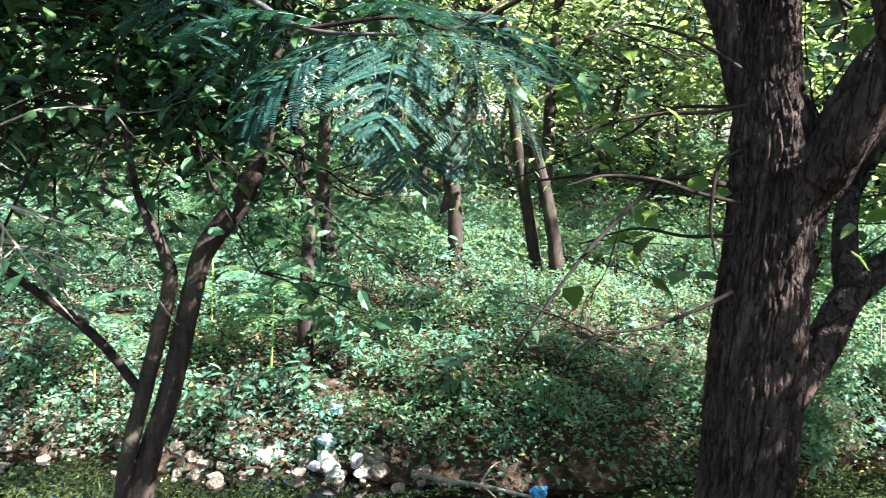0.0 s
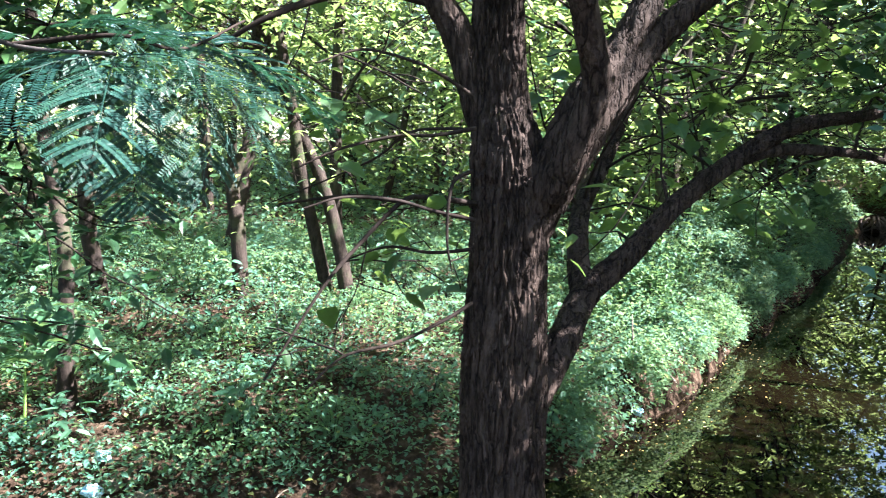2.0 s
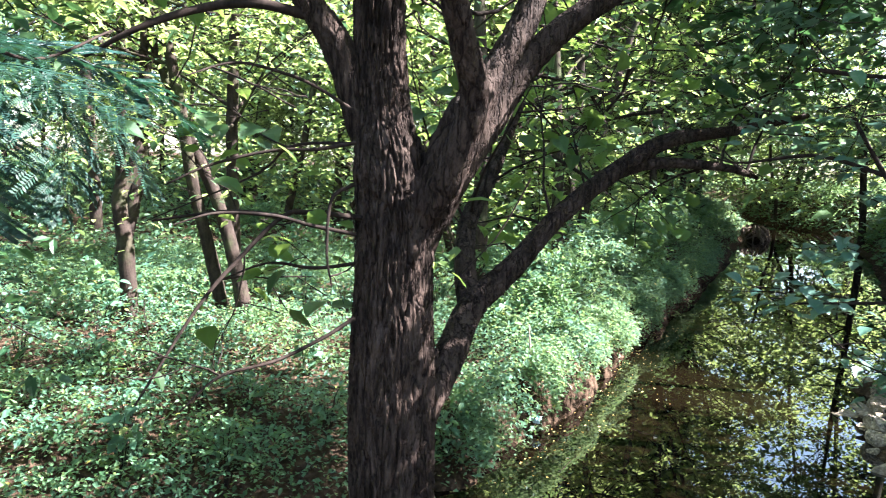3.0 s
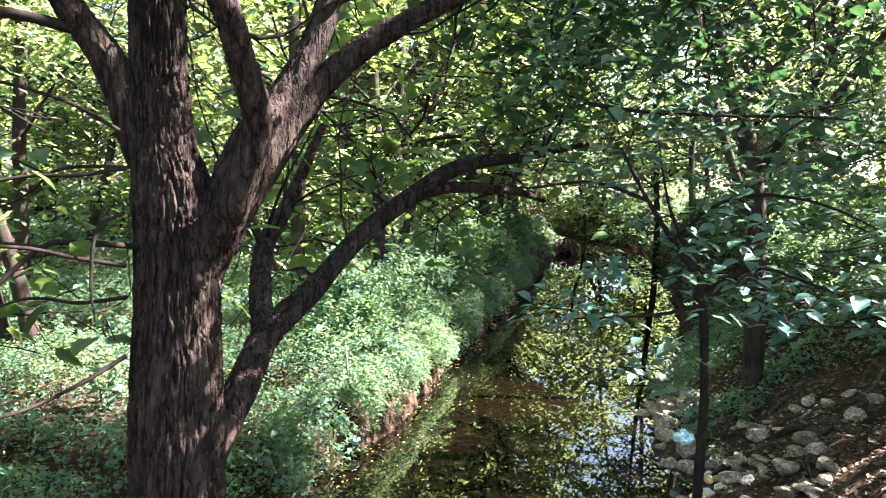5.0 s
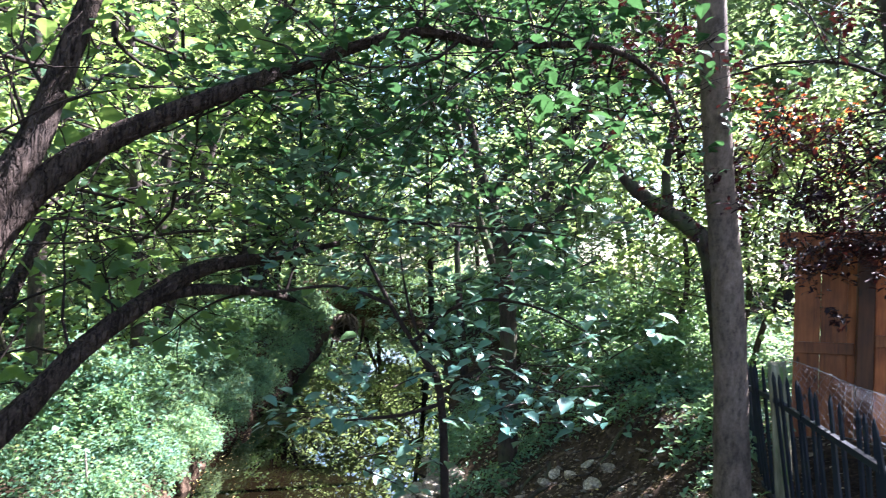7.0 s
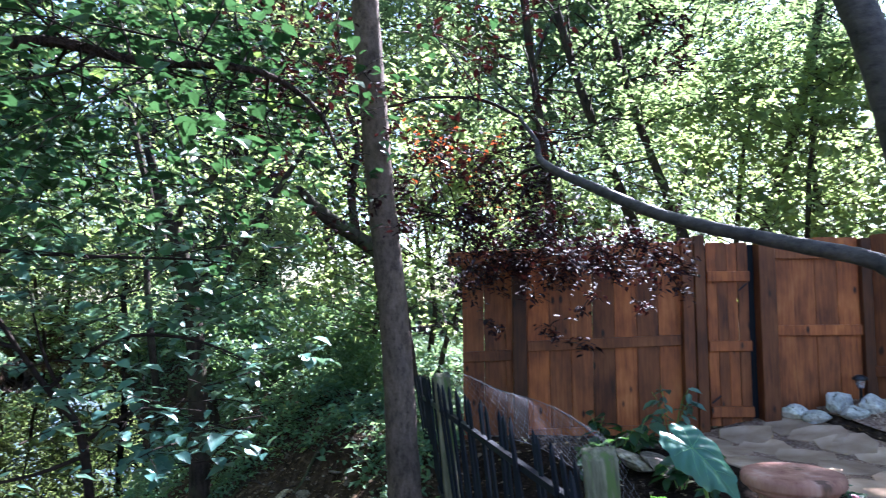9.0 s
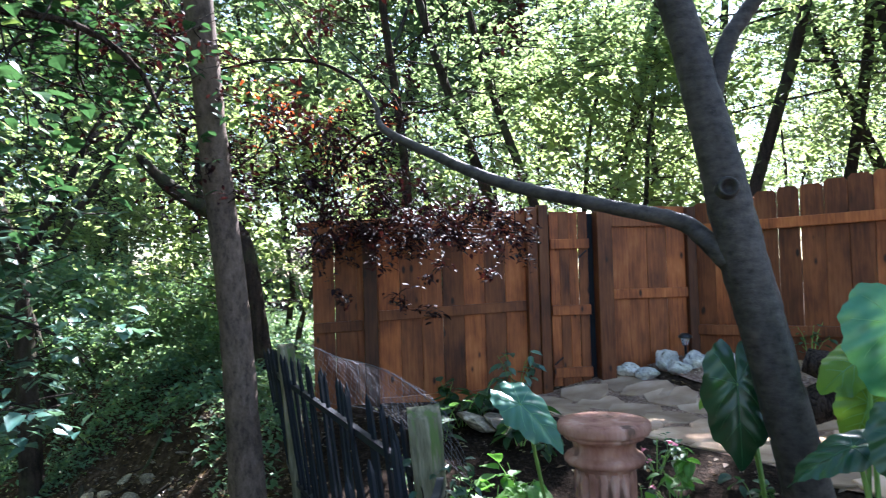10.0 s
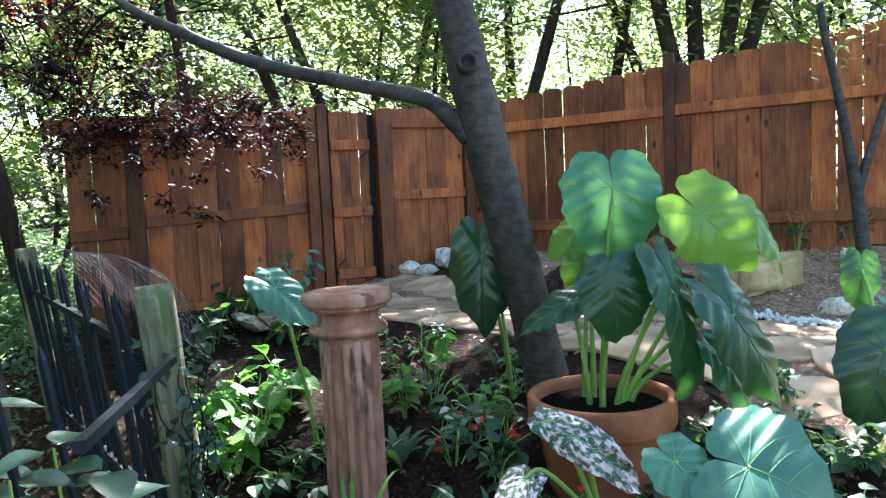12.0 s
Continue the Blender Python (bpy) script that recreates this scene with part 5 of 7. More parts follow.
# light is put into these colours: lime lit through, pale skylit, deep shaded
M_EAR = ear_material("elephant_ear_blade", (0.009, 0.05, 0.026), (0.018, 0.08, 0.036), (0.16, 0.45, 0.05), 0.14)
M_EAR_LIGHT = ear_material("toplit_elephant_ear_blade", (0.026, 0.12, 0.062), (0.05, 0.18, 0.1), (0.22, 0.5, 0.08), 0.14)
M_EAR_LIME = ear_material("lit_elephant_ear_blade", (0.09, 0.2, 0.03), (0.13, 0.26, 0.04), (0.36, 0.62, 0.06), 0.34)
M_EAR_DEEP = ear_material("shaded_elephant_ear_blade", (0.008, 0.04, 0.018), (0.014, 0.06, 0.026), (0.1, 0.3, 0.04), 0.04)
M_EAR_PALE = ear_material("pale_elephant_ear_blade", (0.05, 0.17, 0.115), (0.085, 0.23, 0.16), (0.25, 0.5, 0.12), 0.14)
M_VEIN, nt, b, links = material("leaf_vein")
b.inputs["Base Color"].default_value, b.inputs["Roughness"].default_value = (0.16, 0.36, 0.15, 1), 0.5
M_VEIN_DARK, nt, b, links = material("dark_leaf_vein")
b.inputs["Base Color"].default_value, b.inputs["Roughness"].default_value = (0.045, 0.14, 0.06, 1), 0.45
M_STALK = surface("green_stalk", [(0.3, (0.17, 0.32, 0.06)), (0.7, (0.3, 0.46, 0.12))], 12, (1, 1, 0.2), 0.45, bumps=(0.1, 0.002), vary=0.15)


def ear_leaf(parent, joint, tip, toward, width, mat, root, origin, seed):
    """A blade with its veins, and the stalk that carries it."""
    j, t = Vector(joint), Vector(tip)
    x = (t - j).normalized()
    n = (Vector(toward) - x * Vector(toward).dot(x)).normalized()
    m = Matrix((x, n.cross(x), n)).transposed().to_4x4()
    size = (t - j).length
    v, f = ear_mesh(seed * 1.7)
    v = v * (size, width / 1.24, size)
    blade = put("leaf", np_mesh("leaf", v, f, mat, True), parent, Matrix.Translation(j - Vector(origin)) @ m)
    ribs = []
    veins = [(0, 0, 0.0, 0.97)] + [(0.23 * k, s, 1.05 - 0.06 * k, 0.85) for k in range(4) for s in (-1, 1)] + [(0, s, a, 0.85) for a in (1.75, 2.4) for s in (-1, 1)]
    for x0, s, a, reach in veins:
        line = []
        for q in np.linspace(0.02, 1.0, 12):
            b_ = a - 0.35 * q * q * (a < 1.2)
            x_, y_ = (x0 + 0.7 * q * math.cos(b_), s * 0.7 * q * math.sin(b_)) if s else (q, 0.0)
            rim = float(np.interp(abs(math.atan2(y_, x_)) / math.pi, EAR_AT, EAR_OUT))
            if math.hypot(x_, y_) > reach * rim + (0.1 if not s else 0):
                break
            line.append((x_ * size, y_ * width / 1.24, (ear_height(x_, y_, seed * 1.7) + 0.004) * size))
        if len(line) > 3:
            ribs.append(tube(np.array(line), (0.003 if not s else 0.0016, 0.0007), 4))
    v, f = join(ribs)
    put("vein", np_mesh("vein", v, f, M_VEIN_DARK if mat in (M_EAR, M_EAR_DEEP) else M_VEIN, True), blade)
    a, b_ = np.array(root) - origin, np.array(joint) - origin
    mid = (a + b_) / 2 + (0, 0, 0.08)
    v, f = tube(spline([a, a * 0.6 + mid * 0.4 + np.array((0, 0, 0.05)), mid * 0.5 + b_ * 0.5 + np.array((0, 0, 0.05)), b_], 18), (0.014, 0.009, 0.006), 8)
    put("stalk", np_mesh("stalk", v, f, M_STALK, True), parent)


eo = np.array((3.48, -2.1, 1.64))
potted = thing("elephant_ear_plant", tuple(eo), "elephant ear plant with big heart-shaped leaves in a pot", "plant")
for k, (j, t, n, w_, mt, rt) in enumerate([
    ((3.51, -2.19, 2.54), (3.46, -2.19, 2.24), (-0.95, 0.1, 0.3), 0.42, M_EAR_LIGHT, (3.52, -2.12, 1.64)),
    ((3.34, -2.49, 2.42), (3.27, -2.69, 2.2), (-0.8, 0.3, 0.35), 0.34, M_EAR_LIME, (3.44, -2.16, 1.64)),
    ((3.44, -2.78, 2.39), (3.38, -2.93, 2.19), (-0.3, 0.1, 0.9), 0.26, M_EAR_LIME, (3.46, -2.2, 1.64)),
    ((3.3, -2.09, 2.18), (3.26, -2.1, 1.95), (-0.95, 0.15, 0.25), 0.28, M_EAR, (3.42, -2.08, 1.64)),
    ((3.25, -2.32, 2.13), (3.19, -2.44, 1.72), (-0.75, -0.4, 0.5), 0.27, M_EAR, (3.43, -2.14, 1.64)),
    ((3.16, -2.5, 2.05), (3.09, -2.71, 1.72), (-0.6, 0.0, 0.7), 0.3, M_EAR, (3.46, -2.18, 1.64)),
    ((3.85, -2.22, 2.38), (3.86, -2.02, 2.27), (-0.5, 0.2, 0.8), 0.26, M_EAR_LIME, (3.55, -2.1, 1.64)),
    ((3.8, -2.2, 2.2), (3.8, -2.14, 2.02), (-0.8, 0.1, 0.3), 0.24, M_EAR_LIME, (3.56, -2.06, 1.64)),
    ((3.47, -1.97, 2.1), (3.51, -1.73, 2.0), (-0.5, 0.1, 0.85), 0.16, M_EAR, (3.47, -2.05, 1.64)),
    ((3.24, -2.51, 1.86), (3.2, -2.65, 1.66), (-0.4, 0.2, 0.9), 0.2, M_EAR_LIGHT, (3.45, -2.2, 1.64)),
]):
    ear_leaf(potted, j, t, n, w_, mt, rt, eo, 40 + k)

def ear_plant(at, label, rows, seed):
    o = np.array((*at, float(terrain(*at))))
    ob = thing("elephant_ear_plant", tuple(o), label, "plant", "elephant ears in the bed")
    for k, (j, t, n, w_, mt) in enumerate(rows):
        ear_leaf(ob, j, t, n, w_, mt, (o[0] + 0.02 * k, o[1], o[2] + 0.02), o, seed + k)
    return ob


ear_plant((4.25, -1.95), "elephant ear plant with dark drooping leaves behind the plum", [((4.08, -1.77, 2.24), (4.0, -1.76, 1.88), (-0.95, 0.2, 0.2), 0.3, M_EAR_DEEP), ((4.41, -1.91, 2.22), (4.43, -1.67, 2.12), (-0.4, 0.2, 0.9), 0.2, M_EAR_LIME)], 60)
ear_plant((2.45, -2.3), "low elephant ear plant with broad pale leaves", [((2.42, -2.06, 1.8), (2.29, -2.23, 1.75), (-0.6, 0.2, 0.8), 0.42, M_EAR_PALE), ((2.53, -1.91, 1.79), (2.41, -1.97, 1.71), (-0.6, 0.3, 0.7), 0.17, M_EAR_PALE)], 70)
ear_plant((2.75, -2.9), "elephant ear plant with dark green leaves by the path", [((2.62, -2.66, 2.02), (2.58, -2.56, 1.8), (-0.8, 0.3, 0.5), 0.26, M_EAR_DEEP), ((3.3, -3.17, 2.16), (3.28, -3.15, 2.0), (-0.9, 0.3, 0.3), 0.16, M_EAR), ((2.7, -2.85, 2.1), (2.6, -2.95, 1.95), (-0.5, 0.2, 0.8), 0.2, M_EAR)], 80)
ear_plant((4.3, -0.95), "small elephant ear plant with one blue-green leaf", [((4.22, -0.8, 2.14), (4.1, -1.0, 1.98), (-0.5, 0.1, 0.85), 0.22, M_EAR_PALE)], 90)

# ---- caladium with spotted leaves ----
M_CALADIUM, nt, b, links = material("spotted_caladium_leaf")
marble = noise_tex(nt, coords(nt, (1.0, 1.6, 1.0)), 34, 3, 0.55)
cal = ramp(nt, marble, [(0.47, (0.02, 0.07, 0.03)), (0.53, (0.3, 0.2, 0.22)), (0.6, (0.62, 0.5, 0.52))]).outputs[0]
links.new(cal, b.inputs["Base Color"])
b.inputs["Roughness"].default_value = 0.4
co = np.array((3.02, -1.9, 1.3))
caladium = thing("caladium_plant", tuple(co), "caladium with dark green leaves splashed with pink-white spots", "plant")
for k, (j, t, w_) in enumerate([((2.96, -1.79, 1.73), (2.8, -1.96, 1.61), 0.15), ((3.03, -1.71, 1.77), (2.96, -1.78, 1.73), 0.11), ((2.94, -1.6, 1.62), (2.82, -1.49, 1.6), 0.13)]):
    ear_leaf(caladium, j, t, (-0.6, 0.3, 0.75), w_, M_CALADIUM, co, co, 95 + k)

# ---- bedding plants ----
M_LIME = leaf_material("lime_bedding_leaves", [(0, (0.05, 0.14, 0.02)), (0.6, (0.09, 0.21, 0.03)), (1, (0.14, 0.27, 0.05))], (0.2, 0.5, 0.06), 0.34, 0.55)
M_BED = leaf_material("bedding_leaves", [(0, (0.01, 0.036, 0.015)), (0.6, (0.024, 0.072, 0.03)), (1, (0.05, 0.11, 0.045))], (0.16, 0.34, 0.06), 0.3, 0.5)
M_WHITE_LEAF = leaf_material("white_blooms", [(0, (0.2, 0.28, 0.18)), (1, (0.5, 0.54, 0.44))], (0.5, 0.6, 0.4), 0.3)
M_RED = leaf_material("red_petals", [(0, (0.5, 0.02, 0.02)), (1, (0.75, 0.05, 0.03))], (0.8, 0.05, 0.03), 0.3)
M_PINK = leaf_material("pink_petals", [(0, (0.65, 0.12, 0.2)), (1, (0.8, 0.3, 0.38))], (0.8, 0.2, 0.3), 0.3)
M_IVY = leaf_material("ivy_leaves", [(0, (0.014, 0.044, 0.03)), (0.7, (0.035, 0.08, 0.055)), (1, (0.09, 0.14, 0.11))], (0.12, 0.26, 0.08), 0.2, 0.35)


def bedding(name, at, label, wide, high, leaf, n, mat, shape=OVAL, bloom=None, blooms=0, seed=1, lift=0.0, stem=None):
    """A low plant: stems, leaves and, where it has them, flowers."""
    r = np.random.default_rng(seed)
    z = float(terrain(*at)) + lift
    ob = thing(name, (*at, z), label, "plant")
    stems, ends = [], []
    for k in range(max(3, n // 5)):
        a, d = r.uniform(0, 6.28), wide * math.sqrt(r.uniform(0.02, 1))
        e = np.array((d * math.cos(a), d * math.sin(a), high * r.uniform(0.5, 1.1)))
        stems.append(tube(spline([(0.1 * e[0], 0.1 * e[1], -0.02), (0.5 * e[0], 0.5 * e[1], e[2] * 0.7), e], 6), (0.004, 0.002), 4))
        ends += [e * q + r.normal(0, 0.02, 3) for q in r.uniform(0.5, 1.05, 5)]
    v, f = join(stems)
    tagged(put("stem", np_mesh("stem", v, f, stem or M_STALK), ob), kind="stuff")
    ends = np.array(ends)
    v, f = leaves(ends, leaf * r.uniform(0.6, 1.2, len(ends)), shape, 0.3, r=r)
    put("foliage", np_mesh("foliage", v, f, mat), ob)
    if bloom:
        for k in range(blooms):
            c = ends[r.integers(len(ends))] + (r.normal(0, 0.02), r.normal(0, 0.02), 0.035)
            v, f = leaves(np.repeat(c[None], 5, 0), np.full(5, 0.028), HEART, 0.3, r=r)
            put("flower", np_mesh("flower", v, f, bloom), ob)
    return ob


for k, (x, y) in enumerate([(4.4, -0.66), (4.6, -0.5), (4.75, -0.8), (4.2, -0.55)]):
    bedding("lime_bedding_plant", (x, y), "bright lime-green broad-leaved bedding plant", 0.2, 0.34, 0.13, 40, M_LIME, BROAD, seed=100 + k)
for k, (x, y, w_, h) in enumerate([(4.6, -1.6, 0.2, 0.3), (4.35, -1.4, 0.15, 0.28), (4.15, -1.75, 0.18, 0.2)]):
    bedding("lime_bedding_plant", (x, y), "fresh green broad-leaved bedding plant", w_, h, 0.1, 26, M_LIME, BROAD, seed=110 + k)
for k, (x, y) in enumerate([(3.85, -1.55), (3.62, -1.68), (3.2, -1.85), (3.1, -2.2), (2.85, -1.7)]):
    bedding("begonia", (x, y), "low begonia with small red flowers", 0.16, 0.24, 0.07, 40, M_BED, HEART, M_RED, 5, 120 + k)
for k, (x, y) in enumerate([(4.7, -1.45), (5.0, -1.6), (4.5, -1.25)]):
    bedding("impatiens", (x, y), "impatiens with pink flowers", 0.14, 0.22, 0.06, 30, M_BED, OVAL, M_PINK, 4, 130 + k)
for k, (x, y) in enumerate([(4.0, -1.62), (3.4, -1.2), (2.9, -1.2)]):
    bedding("white_caladium", (x, y), "small plant with white and green leaves", 0.12, 0.2, 0.06, 30, M_WHITE_LEAF, HEART, seed=140 + k)
br = np.random.default_rng(17)
for k in range(30):
    x, y = br.uniform(2.9, 5.6), br.uniform(-2.0, -0.2)
    if math.hypot(x - 3.62, y + 1.1) < 0.3 or math.hypot(x - 3.48, y + 2.1) < 0.4:
        continue
    bedding("bedding_plant", (x, y), "low green bedding plant in dark soil", br.uniform(0.08, 0.2), br.uniform(0.08, 0.26), br.uniform(0.05, 0.11), 24, M_BED, OVAL if k % 2 else BROAD, seed=200 + k)
for k in range(12):
    x, y = br.uniform(2.3, 3.6), br.uniform(-3.1, -2.5)
    bedding("bedding_plant", (x, y), "low green bedding plant in dark soil", br.uniform(0.1, 0.2), br.uniform(0.1, 0.22), br.uniform(0.05, 0.09), 28, M_BED, HEART, seed=260 + k)


def strap_plant(at, label, n, long, wide, mat, seed, rise=1.0):
    r = np.random.default_rng(seed)
    ob = thing("strap_leaf_plant", (*at, float(terrain(*at))), label, "plant")
    for k in range(n):
        a = r.uniform(0, 6.28)
        d = np.array((math.cos(a), math.sin(a), 0))
        L = long * r.uniform(0.7, 1.1)
        line = [d * L * 0.5 * q + np.array((0, 0, L * rise * (q - 0.55 * q * q))) for q in np.linspace(0, 1, 8)]
        side = np.array((-d[1], d[0], 0))
        w_ = wide * np.sin(np.linspace(0.35, 1, 8) * math.pi * 0.98)
        v = np.array([p + s * side * q + np.array((0, 0, 0.25 * q * abs(s))) for p, q in zip(line, w_) for s in (-1, 0, 1)])
        f = np.array([(3 * i + s, 3 * i + s + 1, 3 * i + s + 4, 3 * i + s + 3) for i in range(7) for s in (0, 1)])
        put("blade", np_mesh("blade", v, f, mat, True), ob)
    return ob


strap_plant((3.2, -1.05), "tuft of tall fresh green grass blades", 7, 0.62, 0.012, M_LIME, 301, 1.3)
strap_plant((3.1, -1.55), "plant with arching blue-green strap leaves", 9, 0.6, 0.016, M_BED, 302)
strap_plant((3.9, -1.3), "dark spiky-leaved plant in the bed", 12, 0.42, 0.022, M_BED, 303, 0.8)
strap_plant((4.9, -0.35), "dark spiky-leaved plant by the fence", 12, 0.4, 0.022, M_BED, 304, 0.9)

# ivy that climbs the mossy post
ivy = thing("ivy", (3.34, -0.56, 1.53), "trailing ivy with pale-edged leaves on the mossy post", "plant")
ir = np.random.default_rng(44)
vines, ends = [], []
for k in range(6):
    p = [np.array((ir.normal(0, 0.03), ir.normal(0, 0.035), -0.1))]
    for q in range(9):
        p.append(p[-1] + np.array((0.013, 0.003, 0.069)) * ir.uniform(0.75, 1.15) + ir.normal(0, 0.016, 3))
    vines.append(tube(spline(p, 18), (0.004, 0.002), 4))
    ends += p[1:]
v, f = join(vines)
put("stem", np_mesh("stem", v, f, M_BARK_TWIG), ivy)
ends = np.repeat(np.array(ends), 3, 0) + ir.normal(0, 0.028, (3 * len(ends), 3))
v, f = leaves(ends, 0.045 * ir.uniform(0.6, 1.3, len(ends)), HEART, 0.6, r=ir)
put("foliage", np_mesh("foliage", v, f, M_IVY), ivy)

# foreground shoots beside the near pickets
for k, (x, y, top, n) in enumerate([(2.34, -0.41, 2.07, 8), (2.31, -0.52, 2.02, 8), (2.29, -0.34, 2.03, 8), (2.75, -0.01, 2.11, 9), (2.76, 0.11, 2.09, 8), (2.75, -0.08, 2.06, 8)]):
    r_ = np.random.default_rng(400 + k)
    shoot = thing("ash_shoot", (x, y, 1.0), "young shoot with broad blue-green leaves by the pickets", "plant", "shoots by the pickets")
    stem = spline([(0, 0, -0.1), (0.02, -0.02, 0.5), (0.0, 0.0, top - 1.0)], 14)
    v, f = tube(stem, (0.006, 0.003), 6)
    put("stem", np_mesh("stem", v, f, M_STALK), shoot)
    for q in range(n):
        a = 2.4 * q + k
        d = np.array((math.cos(a), math.sin(a), 0.1))
        v, f = leaves(stem[None, 13 - q // 2] + d * 0.02, [r_.uniform(0.11, 0.16)], BROAD, 0.08, aim=d * 6, r=r_)
        put("leaf", np_mesh("leaf", v, f, M_IVY, True), shoot)
# dark broad plants and flat slabs before the board fence
for k, (x, y) in enumerate([(6.12, -0.44), (6.42, -0.58), (6.82, -0.29), (5.63, -0.84), (5.86, -0.31)]):
    bedding("broad_leaf_plant", (x, y), "dark green broad-leaved plant before the board fence", 0.2, 0.26, 0.15, 22, M_BED, BROAD, seed=340 + k)
# sprig by the gate and low plants along the long fence
bedding("fence_sprig", (6.55, -0.85), "upright blue-green sprig in front of the board fence", 0.16, 0.62, 0.13, 30, M_LEAF_BLUE, OVAL, seed=321)
bedding("fence_sprig", (4.55, -0.2), "thin pale-leaved sprig by the picket fence", 0.06, 0.55, 0.08, 16, M_BED, OVAL, seed=322)
for k, (x, y) in enumerate([(6.15, -4.45), (5.85, -4.8), (5.6, -5.1), (6.9, -3.3)]):
    bedding("fern_weed", (x, y), "small feathery weed at the foot of the fence", 0.16, 0.34, 0.08, 36, M_BED, OVAL, seed=330 + k)


# ---- stones, path and gravel ----
M_LIMESTONE = surface("pale_limestone", [(0.3, (0.32, 0.3, 0.26)), (0.48, (0.62, 0.59, 0.53)), (0.7, (0.78, 0.76, 0.7))], 9, rough=0.9, spot=((0.1, 0.09, 0.07), 5, 0.6), bumps=(0.7, 0.012), vary=0.2)
M_YELLOW_STONE = surface("yellow_limestone", [(0.3, (0.3, 0.22, 0.1)), (0.5, (0.5, 0.38, 0.19)), (0.7, (0.62, 0.52, 0.33))], 7, rough=0.9, spot=((0.12, 0.14, 0.06), 3, 0.6), bumps=(0.7, 0.012), vary=0.1)
M_CREEK_STONE = surface("creek_stone", [(0.3, (0.08, 0.062, 0.046)), (0.5, (0.2, 0.16, 0.12)), (0.7, (0.42, 0.35, 0.28))], 8, rough=0.85, spot=((0.06, 0.055, 0.045), 6, 0.58), bumps=(0.6, 0.012), vary=0.4)
M_FLAG = surface("tan_flagstone", [(0.3, (0.33, 0.215, 0.14)), (0.5, (0.45, 0.31, 0.21)), (0.7, (0.54, 0.4, 0.29))], 4, rough=0.85, spot=((0.2, 0.14, 0.1), 3, 0.66), bumps=(0.3, 0.005), vary=0.22, spec=0.08)
M_GRAVEL = surface("tan_gravel", [(0.3, (0.12, 0.07, 0.05)), (0.5, (0.28, 0.18, 0.13)), (0.7, (0.45, 0.34, 0.26))], 45, rough=0.95, bumps=(1.0, 0.02), vary=0, spec=0.05)
M_WHITE_STONE = surface("white_pebble", [(0.3, (0.5, 0.5, 0.5)), (0.6, (0.72, 0.72, 0.72))], 20, rough=0.8, bumps=(0.2, 0.003), vary=0.15)


def stone_mesh(seed, flat=0.7, sub=3, sharp=0.28):
    """A broken stone of about one metre, to be scaled."""
    r = np.random.default_rng(seed)
    bm = bmesh.new()
    bmesh.ops.create_icosphere(bm, subdivisions=sub, radius=0.5)
    cuts = [(Vector(r.normal(0, 1, 3)).normalized(), r.uniform(0.26, 0.42)) for _ in range(9)]
    for q in bm.verts:
        for n, d in cuts:
            over = q.co.dot(n) - d
            if over > 0:
                q.co -= n * over * 0.9
        q.co += q.co.normalized() * (0.07 * noise.noise(q.co * 4 + Vector((seed, 0, 0))) + 0.035 * noise.noise(q.co * 11 + Vector((seed, 0, 0))))
        q.co.z *= flat
    return bm


STONES = [bm_mesh("stone", stone_mesh(k, 0.75, 3), M_CREEK_STONE, False) for k in range(5)]
WHITES = [bm_mesh("stone", stone_mesh(20 + k, 0.75, 3), M_LIMESTONE, False) for k in range(4)]
PLATES = [bm_mesh("stone", stone_mesh(30 + k, 0.3, 2), M_CREEK_STONE, False) for k in range(3)]
sr = np.random.default_rng(12)


def stone(me, x, y, s, label, group, sink=0.3, z=None, cat="stone", name="stone"):
    q = (float(terrain(x, y)) if z is None else z) + s * (0.35 - sink) * 0.7
    ob = put(name, me, None, pose(x, y, q, sr.normal(0, 12), sr.normal(0, 12), sr.uniform(0, 360)) @ Matrix.Diagonal((s, s * sr.uniform(0.7, 1), s * sr.uniform(0.75, 1), 1)))
    return tagged(ob, label, cat, group)


for k in range(150):
    x = sr.uniform(-3.4, 0.05)
    y = float(np.interp(x, FAR_EDGE[:, 0], FAR_EDGE[:, 1])) + sr.normal(0.16, 0.16)
    stone(STONES[k % 5], x, y, 0.05 + 0.13 * sr.uniform(0, 1) ** 2, "grey broken stone at the creek edge", "stones along the far bank", z=max(0.0, float(terrain(x, y))))
for k in range(9):
    x = sr.uniform(-0.95, -0.25)
    stone(WHITES[k % 4], x, float(np.interp(x, FAR_EDGE[:, 0], FAR_EDGE[:, 1])) + sr.uniform(-0.05, 0.22), sr.uniform(0.09, 0.17), "pale stone in a heap at the water", "pale stones at the water", z=0.02 + 0.1 * sr.uniform(0, 1))
for k in range(58):
    u = sr.uniform(0, 1)
    x, y = 6.3 + 2.3 * u + sr.normal(0.05, 0.2), 3.85 + 1.95 * u + sr.normal(-0.05, 0.16)
    stone((STONES + PLATES)[k % 8], x, y, sr.uniform(0.12, 0.36), "grey broken stone on the near bank", "stones on the near bank")
for x, y in [(5.98, -0.76), (6.06, -0.56), (6.01, -0.92), (6.65, -0.61)]:
    stone(PLATES[int(x * 100) % 3], x, y, 0.42, "flat grey stone slab in the planting bed", "slabs in the bed", 0.2)
TANS = [bm_mesh("stone", stone_mesh(50 + k, 0.7, 3), M_YELLOW_STONE if k == 1 else M_LIMESTONE, False) for k in range(3)]
